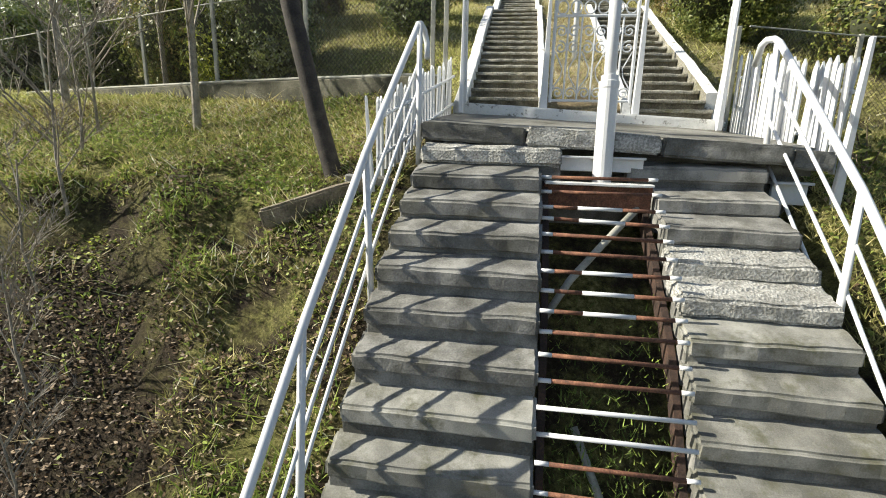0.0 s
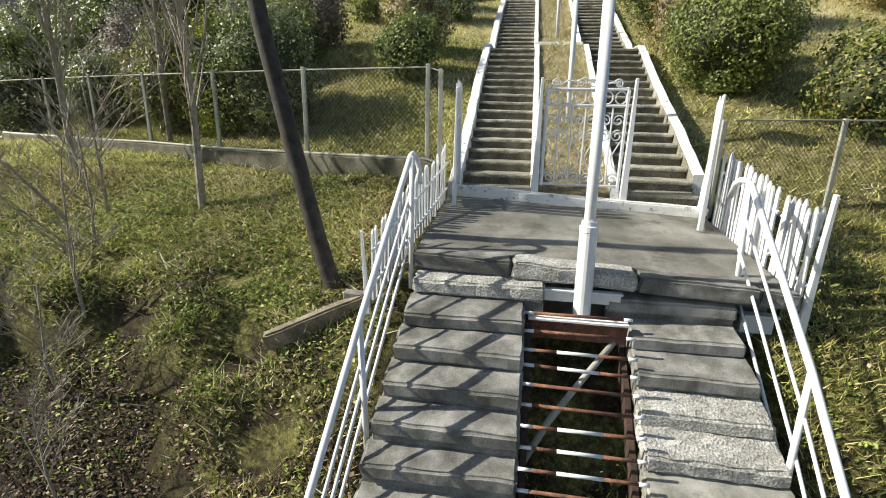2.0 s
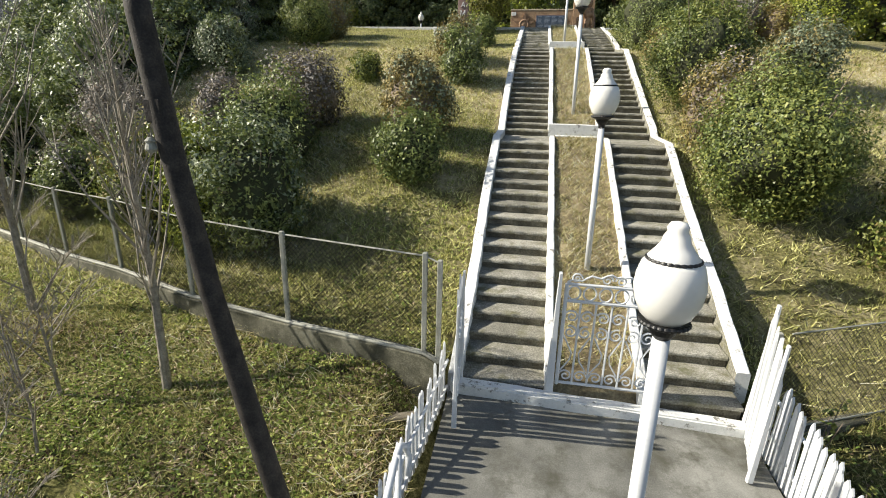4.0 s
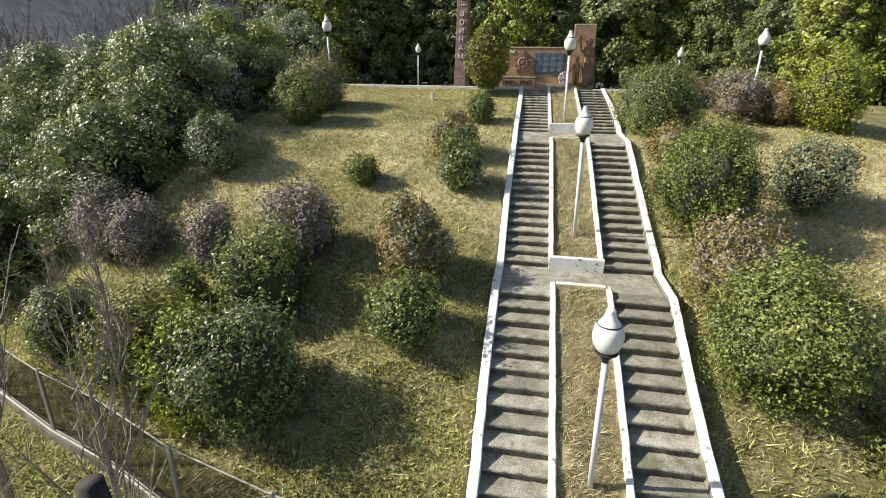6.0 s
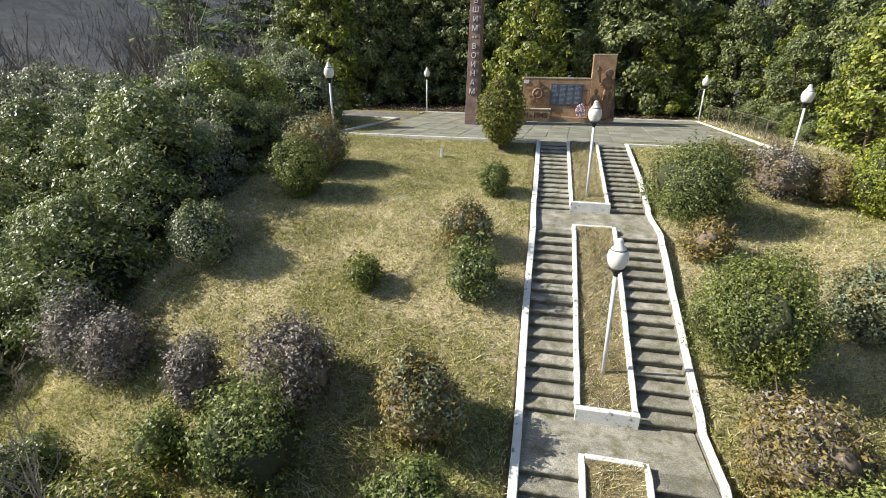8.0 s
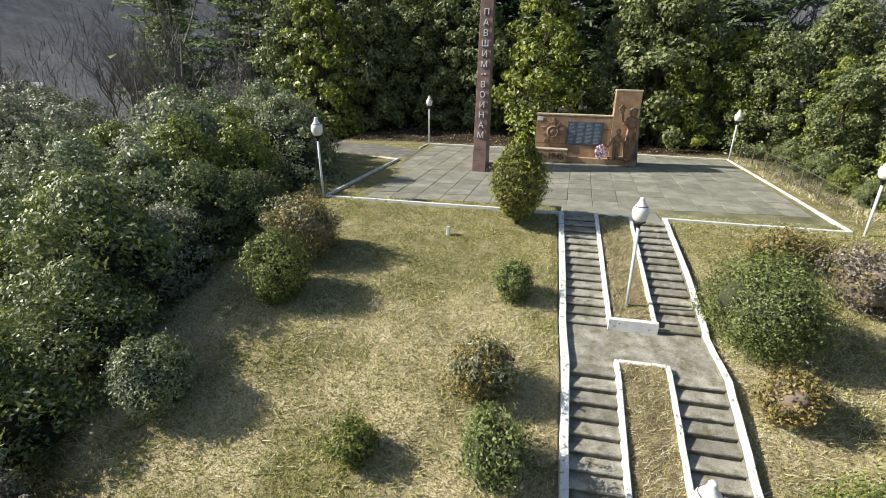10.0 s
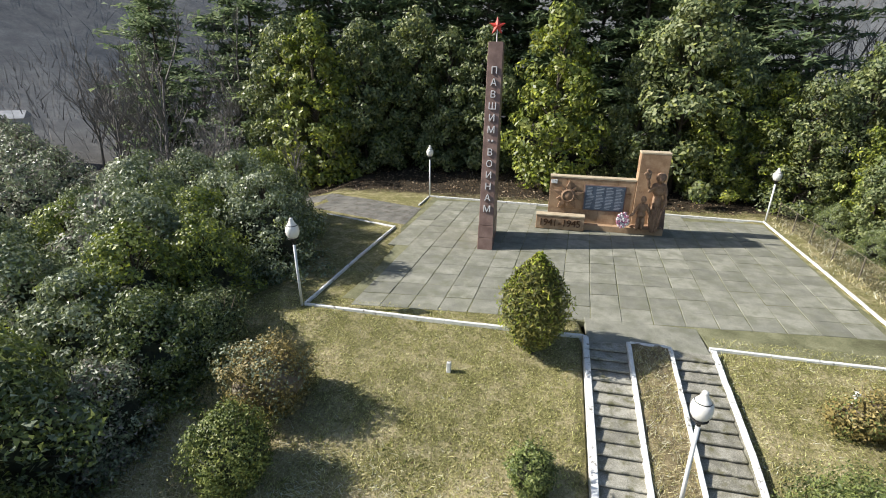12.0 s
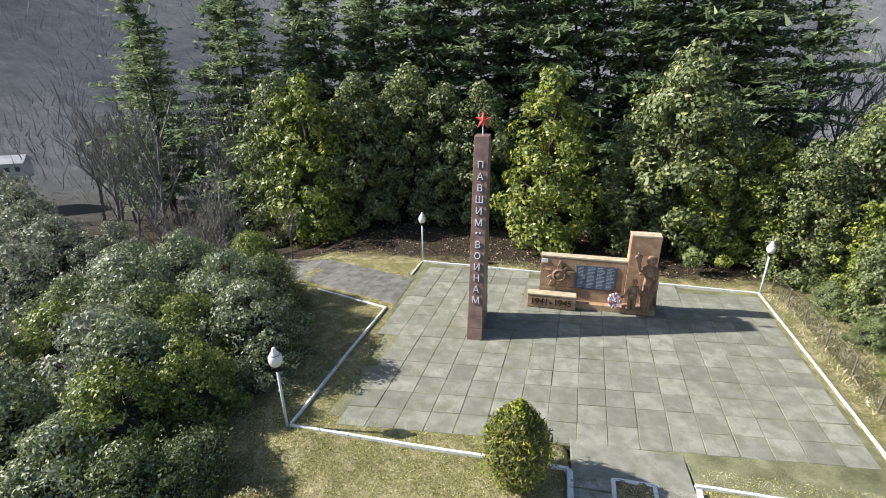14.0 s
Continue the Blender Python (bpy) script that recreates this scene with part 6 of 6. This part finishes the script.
def sapling_parts(seed, h, r0, boughs):
    """A straight young tree: many slender boughs that rise steeply from the upper stem."""
    rs = random.Random(seed)
    stem = tube([(0, 0, -0.2), (0.04, 0.02, h * 0.35), (-0.03, 0.03, h * 0.7), (0.02, 0, h)], r0, 8, r_end=0.008)
    bm = bmesh.new()
    for i in range(boughs):
        f = 0.24 + 0.7 * (i + rs.random()) / boughs
        a = rs.uniform(0, 2 * math.pi)
        ln = h * (0.5 - 0.36 * f) * rs.uniform(0.7, 1.2)
        p = Vector((0, 0, h * f))
        side = Vector((math.cos(a), math.sin(a), 0))
        q = p + side * ln * 0.3 + Vector((0, 0, ln * 0.45))
        t = p + side * ln * 0.5 + Vector((rs.uniform(-.1, .1), rs.uniform(-.1, .1), ln * 0.98))
        tube([p, q, t], r0 * 0.34 * (1.25 - f), 4, bm, 0.007, cap=False)
        for _ in range(5):
            g = rs.uniform(0.2, 0.95)
            s = p.lerp(q, g * 2) if g < 0.5 else q.lerp(t, g * 2 - 1)
            b = rs.uniform(0, 2 * math.pi)
            e = s + Vector((math.cos(b) * 0.5, math.sin(b) * 0.5, 0.7)) * ln * rs.uniform(0.18, 0.4)
            tube([s, s.lerp(e, 0.5) + Vector((0, 0, -0.02)), e], 0.009, 3, bm, 0.005, cap=False)
    return [("trunk", done("trunk", stem, M["bark"])), ("crown", done("crown", bm, M["bark"]))]


SAP = [sapling_parts(41, 5.4, 0.075, 30), sapling_parts(42, 5.8, 0.075, 30), bare_parts(43, 3.0, 0.03, 3, 0.006, "bark", 0.75, (4, 6))]
SL = "slender bare young tree with grey bark in the grass"
plant(SAP[0], -4.65, -0.56, SL, "tree", "bare saplings", 1.0, 20, 0.0, "bare_tree")
plant(SAP[1], -8.4, 0.6, SL, "tree", "bare saplings", 1.05, 100, 0.0, "bare_tree")
plant(SAP[2], -5.0, -2.9, "bare multi-stemmed shrub of thin twigs", "shrub", "bare saplings", 1.0, 0, 0.0, "bare_tree")
plant(SAP[2], -4.1, -4.5, "bare multi-stemmed shrub of thin twigs", "shrub", "bare saplings", 0.75, 130, 0.1, "bare_tree")
plant(SAP[0], -7.6, 2.6, SL, "tree", "bare saplings", 0.9, 230, 0.0, "bare_tree")
TW = "bare multi-stemmed shrub of thin twigs"
for x, y, s, a in ((-4.7, -3.7, 0.8, 60), (-3.5, -5.3, 0.6, 200), (-5.7, -1.9, 0.95, 300), (-6.3, -0.9, 1.1, 160), (-4.2, -5.6, 0.8, 20), (-14.0, 6.7, 0.75, 40), (-15.0, 7.7, 0.85, 110), (-13.2, 5.9, 0.6, 250)):
    plant(SAP[2], x, y, TW, "shrub", "bare saplings", s, a, 0.1, "bare_tree")
BARE = [bare_parts(51, 11, 0.16, 3, 0.02, "greytwig", 0.5, (4, 6)), bare_parts(52, 9, 0.13, 3, 0.018, "greytwig", 0.6, (4, 6))]
BL = "bare grey deciduous tree in the winter wood"
for i in range(54):
    x, y = (rt.uniform(-62, -23), rt.uniform(38, 66)) if i < 26 or i >= 40 else (rt.uniform(-34, -17), rt.uniform(35, 43))
    if abs((x + 1) * 0.613 + (y - 5) * 0.79) < 4 and x < -40:
        x -= 9
    plant(BARE[i % 2], x, y, BL, "tree", "bare trees", rt.uniform(0.9, 1.4) * (0.5 if 26 <= i < 40 else 1), rt.uniform(0, 360), 0.1, "bare_tree")
for i in range(14):
    plant(BARE[i % 2], rt.uniform(20, 42) if i < 8 else rt.uniform(-24, 26), rt.uniform(52, 66) if i < 8 else rt.uniform(64, 74), BL, "tree", "bare trees", rt.uniform(1.3, 1.8), rt.uniform(0, 360), 0.1, "bare_tree")

# the thicket on the falling side of the hill
THK = [tree_parts(61, 5.2, 2.6, "silver", "green", (0.15, 0.08), 205, 76, 0.05, 0.12, core=True), tree_parts(62, 4.6, 2.4, "green", "silver", (0.15, 0.08), 195, 76, 0.05, 0.12, core=True), tree_parts(63, 4.8, 2.2, "green", "yellow", (0.15, 0.08), 160, 74, 0.05, 0.1, core=True),
       tree_parts(64, 4.8, 2.3, "silver", "grey", (0.17, 0.09), 130, 60, 0.05, 0.1, core=True)]
TL = ["big grey-green glossy evergreen shrub in the thicket", "big dark green evergreen shrub in the thicket", "mixed green and brown shrub in the thicket", "grey-brown bare scrub far down the thicket"]
for x, y, k, s in ((-35, 32, 3, 1.3), (-37.5, 36.5, 3, 1.4), (-41.5, 33.5, 3, 1.5), (-43, 39, 3, 1.5), (-49, 43, 3, 1.6), (-55, 46, 3, 1.7), (-50, 37, 3, 1.5), (-14.0, 12.7, 1, 0.85), (-15.0, 10.6, 1, 1.0), (-28.5, 33, 3, 1.1), (-27.5, 29, 1, 1.1), (-31, 37, 3, 1.0), (-26.5, 23, 0, 1.1), (-15.2, 14.7, 1, 1.15), (-17.5, 11.5, 1, 0.95), (-16.4, 18.5, 0, 1.0), (-14.2, 18.6, 1, 0.85), (-19.5, 15.8, 1, 1.05), (-15.2, 23.0, 2, 0.9), (-17.8, 22.8, 0, 1.1), (-21.5, 20.5, 0, 1.1), (-14.4, 26.4, 0, 0.98), (-16.8, 28.2, 0, 1.1),
                   (-20.3, 27.0, 1, 1.15), (-16.2, 30.6, 1, 0.85), (-18.3, 32.6, 2, 1.0), (-22.5, 32, 0, 1.1), (-24.5, 25.5, 2, 1.15), (-22.5, 14, 1, 1.0), (-25.5, 18.5, 1, 1.2), (-19.5, 9.5, 1, 0.95), (-26, 36, 3, 1.0), (-21.5, 6, 2, 0.9), 
                   (-12.9, 19.6, 1, 0.6), (-13.9, 16.4, 3, 0.72), (-17.2, 25.6, 2, 1.08), (-17.5, 16, 2, 1.12), (-20, 23.5, 3, 1.25), (-23, 29, 0, 1.25), (-16.2, 20.6, 2, 1.12), (-29, 40, 3, 0.9), (-34, 36, 3, 1.0), (-38, 42, 3, 1.0), (-31, 47, 3, 0.9), (14.6, 28.5, 1, 0.34), (15.0, 31.5, 2, 0.4), (15.2, 34.4, 1, 0.42), (15.0, 38.2, 1, 0.45)):
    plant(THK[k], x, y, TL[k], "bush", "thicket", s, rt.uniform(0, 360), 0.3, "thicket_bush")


# ---- grass, straw, fallen leaves ----
def clear_of_built(x, y):
    stair = (x > -0.3) & (x < 4.25) & (y > -0.4) & (y < 24.6)
    low = (x > -0.45) & (x < 1.25) & (y <= -0.2) | (x > 2.3) & (x < 3.85) & (y <= -0.2) | (x > -0.35) & (x < 4.2) & (y > -2.9) & (y <= -0.2)
    sq = (x > -9.4) & (x < 11.2) & (y > 23.8) & (y < 40.2)
    return ~(stair | low | sq)


def field_noise(x, y, f, seed):
    rs = np.random.RandomState(seed)
    v = np.zeros_like(x)
    for _ in range(6):
        a, ph, k = rs.uniform(0, 2 * math.pi), rs.uniform(0, 6.28), f * rs.uniform(0.5, 1.8)
        v += np.sin((x * math.cos(a) + y * math.sin(a)) * k + ph)
    return v / 6


def blades(name, kind, label, n, box_xy, height, seed, keep, width=0.012, flat=0.5):
    rs = np.random.RandomState(seed)
    x, y = rs.uniform(box_xy[0], box_xy[1], n), rs.uniform(box_xy[2], box_xy[3], n)
    # two thirds of the blades gather in tufts
    m = n * 2 // 3
    tuft = rs.randint(0, n - m, m)
    x[:m], y[:m] = x[m:][tuft] + rs.normal(size=m) * 0.07, y[m:][tuft] + rs.normal(size=m) * 0.07
    stretch = 0.6 + 0.9 * np.concatenate([rs.rand(n - m)[tuft], np.zeros(n - m)])
    ok = clear_of_built(x, y) & (rs.rand(n) < keep(x, y) * (1 - 0.92 * hollow(x, y)))
    x, y, stretch = x[ok], y[ok], stretch[ok]
    n = len(x)
    z = ground_z(x, y) - 0.01
    a = rs.uniform(0, 2 * math.pi, n)
    h = height * stretch * rs.uniform(0.4, 1.3, n) * (1 - 0.45 * smooth_step(14, 20, y))
    lean = flat * rs.uniform(0.2, 1.6, n) * h
    b = rs.uniform(0, 2 * math.pi, n)
    w = width * rs.uniform(0.6, 1.4, n)
    p0 = np.stack([x - np.cos(a) * w, y - np.sin(a) * w, z], 1)
    p1 = np.stack([x + np.cos(a) * w, y + np.sin(a) * w, z], 1)
    p2 = np.stack([x + np.cos(b) * lean, y + np.sin(b) * lean, z + h], 1)
    ob = new(name, fast_mesh(name, np.stack([p0, p1, p2], 1).reshape(-1, 3), 3, L[kind]))
    return tagged(ob, label, "grass", kind="stuff")


low_l, low_r = (-10, -0.4, -7.5, 0.9), (3.9, 9.5, -7.5, 0.8)
lush = lambda x, y: np.clip(0.36 + 1.0 * field_noise(x, y, 1.5, 1) + 0.5 * np.exp(-((x + 1.9) ** 2 + (y + 2.2) ** 2) / 3), 0.04, 1) * np.clip((y + 5.2) / 2.6, 0.1, 1)
blades("lawn_grass", "lush", "short bright green grass and clover beside the landing", 90000, low_l, 0.075, 201, lush, 0.009, 0.9)
blades("lawn_grass", "grass", "yellowish winter grass on the lower slope", 110000, low_l, 0.1, 202, lambda x, y: np.clip(0.5 + 0.9 * field_noise(x, y, 1.7, 2), 0.04, 1) * np.clip((y + 6.2) / 3, 0.3, 1), 0.009, 1.3)
blades("lawn_grass", "grass", "yellowish winter grass on the lower slope", 80000, low_r, 0.1, 203, lambda x, y: np.clip(0.6 + 0.6 * field_noise(x, y, 1.7, 3), 0.1, 1), 0.0085, 1.1)
blades("dry_grass", "straw", "flattened dry grass on the lower slope", 30000, (-10, -0.4, -7.0, 0.6), 0.12, 214, lambda x, y: np.clip(0.35 + 0.9 * field_noise(x, y, 1.3, 18), 0.03, 1), 0.009, 2.0)
blades("lawn_grass", "lush", "green grass under the steel bars", 9000, (1.25, 2.3, -6.5, -3.2), 0.07, 204, lambda x, y: np.clip((-3.9 - y) / 3, 0, 0.8), 0.006, 0.9)
up_l, up_r = (-14, -0.25, 0.4, 23.7), (4.2, 14, 0.8, 23.9)
dryness = lambda x, y: np.clip(0.12 + 0.5 * smooth_step(6, 13, y) + 0.75 * field_noise(x, y, 0.8, 4), 0.05, 1) * (1 - 0.9 * smooth_step(14.5, 18.5, y))
blades("slope_grass", "sward", "short mixed winter grass on the slope", 150000, up_l, 0.11, 205, lambda x, y: 1 - 0.6 * dryness(x, y), 0.016, 1.1)
blades("dry_grass", "straw", "flattened straw-coloured dry grass on the slope", 150000, up_l, 0.105, 206, dryness, 0.014, 2.2)
blades("slope_grass", "sward", "short mixed winter grass on the slope", 22000, (-18, -13.8, 2.5, 10.5), 0.13, 215, lambda x, y: np.full_like(x, 0.9), 0.015, 1.2)
blades("slope_grass", "sward", "green grass tufts on the slope", 50000, (-14, -0.25, 0.4, 9), 0.1, 207, lambda x, y: np.clip(0.3 + field_noise(x, y, 1.1, 5), 0, 1), 0.012, 0.8)
blades("slope_grass", "sward", "short mixed winter grass on the slope", 90000, up_r, 0.11, 208, lambda x, y: 1 - 0.6 * dryness(x, y), 0.016, 1.1)
blades("dry_grass", "straw", "flattened straw-coloured dry grass on the slope", 90000, up_r, 0.105, 209, lambda x, y: np.clip(dryness(x, y) + 0.2, 0, 1) * (0.15 + 0.85 * smooth_step(4, 9, y)), 0.012, 2.2)
blades("verge_grass", "sward", "thin grass round the paved square", 70000, (-15, 12.8, 22.9, 41), 0.08, 210, lambda x, y: np.where(((x > -10.9) | (y < 33.0)) & ((x > -9.7) | (y < 33.0) | (y > 38.2)), 0.8, 0.0), 0.009, 0.9)


def strip_blades():
    rs = np.random.RandomState(301)
    n = 30000
    y = rs.uniform(0.4, 22.4, n)
    x = rs.uniform(1.4, 2.54, n)
    ok = ((y < 6.5) | ((y > 8.15) & (y < 14.4)) | (y > 16.4)) & (rs.rand(n) < 0.45 + 0.5 * np.abs(field_noise(x, y, 3, 7)))
    x, y = x[ok], y[ok]
    n = len(x)
    z = np.interp(y, [-0.2, 0.05, 6.55, 8.0, 14.4, 16.25, 22.6], [-0.1, -0.1, 3.08, 3.1, 5.9, 6.1, 7.8]) + 0.15
    a, b = rs.uniform(0, 6.28, n), rs.uniform(0, 6.28, n)
    h = 0.13 * rs.uniform(0.4, 1.3, n)
    p0 = np.stack([x - np.cos(a) * .009, y - np.sin(a) * .009, z], 1)
    p1 = np.stack([x + np.cos(a) * .009, y + np.sin(a) * .009, z], 1)
    p2 = np.stack([x + np.cos(b) * h * 1.2, y + np.sin(b) * h * 1.2, z + h], 1)
    v = np.stack([p0, p1, p2], 1)
    for kind, part_v, lab in (("straw", v[: n * 3 // 5], "dry grass"), ("grass", v[n * 3 // 5:], "winter grass")):
        tagged(new("planter_grass", fast_mesh("planter_grass", part_v.reshape(-1, 3), 3, L[kind])), lab + " in the strip between the stair flights", "grass", kind="stuff")


strip_blades()


def litter(name, n, box_xy, size, seed, keep, kind="dead", label="brown fallen leaves scattered on the ground", cat="leaves"):
    rs = np.random.RandomState(seed)
    x, y = rs.uniform(box_xy[0], box_xy[1], n), rs.uniform(box_xy[2], box_xy[3], n)
    ok = clear_of_built(x, y) & (rs.rand(n) < keep(x, y))
    x, y = x[ok], y[ok]
    p = np.stack([x, y, ground_z(x, y) + rs.uniform(0.0, 0.05, len(x))], 1)
    nrm = np.tile([0, 0.2, 1.0], (len(x), 1))
    tagged(new(name, fast_mesh(name, leaves(p, nrm, size, size * 0.7, rs, 0.55, corners=4), 4, L[kind])), label, cat, kind="stuff")


litter("fallen_leaves", 34000, (-9.5, -0.4, -6.6, -0.5), 0.048, 401, lambda x, y: np.clip((-y - 1.4) / 6 + 0.9 * field_noise(x, y, 1.6, 8), 0.02, 0.8))
# leaves in the bank, coloured dark for the shade lying there
litter("fallen_leaves", 16000, (-7, -2, -6.8, -3.0), 0.045, 407, lambda x, y: 0.1 + 0.6 * hollow(x, y), "rot")
litter("fallen_leaves", 5000, (-10, -0.4, -4.0, 0.6), 0.05, 408, lambda x, y: np.clip(0.35 + field_noise(x, y, 2.0, 15), 0.05, 1))
litter("fallen_leaves", 2500, (3.9, 8, -6, 0), 0.06, 402, lambda x, y: np.full_like(x, 0.5))
litter("fallen_leaves", 9000, (-20, 26, 41, 52), 0.16, 403, lambda x, y: np.full_like(x, 0.9))
litter("fallen_leaves", 2500, (-13, 13, 1, 22), 0.07, 404, lambda x, y: np.full_like(x, 0.5))
L["clover"] = leaf_mat("low_weed_leaf", [(0.075, 0.108, 0.022), (0.155, 0.2, 0.04), (0.27, 0.3, 0.08)], 0.6, 0.25)
near_green = lambda x, y: np.clip(0.16 + 0.75 * field_noise(x, y, 1.5, 1) + 0.75 * np.exp(-((x + 2.2) ** 2 + (y + 2.0) ** 2) / 5), 0.02, 1) * np.clip((y + 5.6) / 2.2, 0.1, 1)
litter("low_weeds", 44000, (-10, -0.4, -6.2, 0.5), 0.062, 409, near_green, "clover", "low bright green weeds and clover in the grass", "weeds")
litter("low_weeds", 16000, (3.9, 9.5, -6.2, 0.7), 0.06, 410, lambda x, y: np.clip(0.35 + 0.8 * field_noise(x, y, 1.5, 6), 0.03, 1), "clover", "low bright green weeds and clover in the grass", "weeds")
litter("low_weeds", 30000, (-12, -0.3, 0.6, 8), 0.07, 411, lambda x, y: np.clip(0.2 + 0.9 * field_noise(x, y, 1.2, 16), 0.02, 1), "clover", "low green weeds on the slope behind the wire fence", "weeds")
litter("fallen_leaves", 26000, (-10, -0.4, -6.0, 0.5), 0.06, 412, lambda x, y: np.clip(0.3 - 0.9 * field_noise(x, y, 1.5, 1) + 0.05 * (-2 - x), 0.03, 0.9), "dead")
litter("wild_flowers", 500, (-5.5, -0.4, -3.2, 0), 0.04, 405, lambda x, y: np.clip(field_noise(x, y, 1.3, 9) + 0.2, 0, 1), "flower", "tiny yellow flowers in the grass beside the landing", "flowers")


def far_wood(name, n, kind_mat, label, seed, rmin, rmax, height):
    """Uncountable bare or dark trees on the far hillsides, each a fan of upright boughs."""
    rs = np.random.RandomState(seed)
    a = rs.uniform(radians(25), radians(168), n)
    r = rmin + (rmax - rmin) * rs.rand(n) ** 0.7
    x, y = -2 + np.cos(a) * r, 15 + np.sin(a) * r
    z = ground_z(x, y)
    k = 20
    h = height * rs.uniform(0.6, 1.25, n)
    base = np.repeat(np.stack([x, y, z], 1), k, 0)
    hh = np.repeat(h, k)
    m = n * k
    u = rs.uniform(0.25, 1.0, m)
    off = rs.normal(size=(m, 2)) * (hh * 0.2 * np.sin(np.clip(u, 0, 1) * 2.6) ** 0.7)[:, None]
    p = base + np.concatenate([off, (hh * u)[:, None]], 1)
    w = hh * rs.uniform(0.003, 0.008, m)
    b = rs.uniform(0, 6.28, m)
    lean = np.stack([off[:, 0] * 0.5, off[:, 1] * 0.5, hh * rs.uniform(0.12, 0.3, m)], 1)
    s = np.stack([np.cos(b) * w, np.sin(b) * w, 0 * w], 1)
    v = np.stack([p - s, p + s, p + lean + s * 0.2, p + lean - s * 0.2], 1).reshape(-1, 3)
    tagged(new(name, fast_mesh(name, v, 4, kind_mat)), label, "wood", kind="stuff")


far_wood("far_wood", 2300, M["hazy_farwood"], "bare winter wood on the far hillside in haze-tinted grey", 501, 100, 400, 9)

far_wood("bare_copse", 380, M["greytwig"], "bare grey trees in the valley beyond the thicket", 502, 56, 104, 8)

blades("tall_grass", "straw", "pale dry weeds along the fence beside the square", 9000, (12.0, 15.5, 23.5, 40.5), 0.42, 213, lambda x, y: np.clip(0.4 + field_noise(x, y, 1.6, 14), 0.05, 1), 0.016, 0.8)
blades("tall_grass", "straw", "long pale dry grass tufts at the foot of the slope", 14000, (-4.6, -0.5, -6.6, -3.0), 0.2, 211, lambda x, y: np.clip(0.2 + 1.2 * field_noise(x, y, 1.6, 12), 0, 1), 0.008, 1.0)
blades("tall_grass", "lush", "long green grass tufts at the foot of the slope", 22000, (-4.2, -0.5, -6.8, -3.0), 0.18, 212, lambda x, y: np.clip(1.3 * field_noise(x, y, 1.4, 13), 0, 1), 0.009, 1.0)
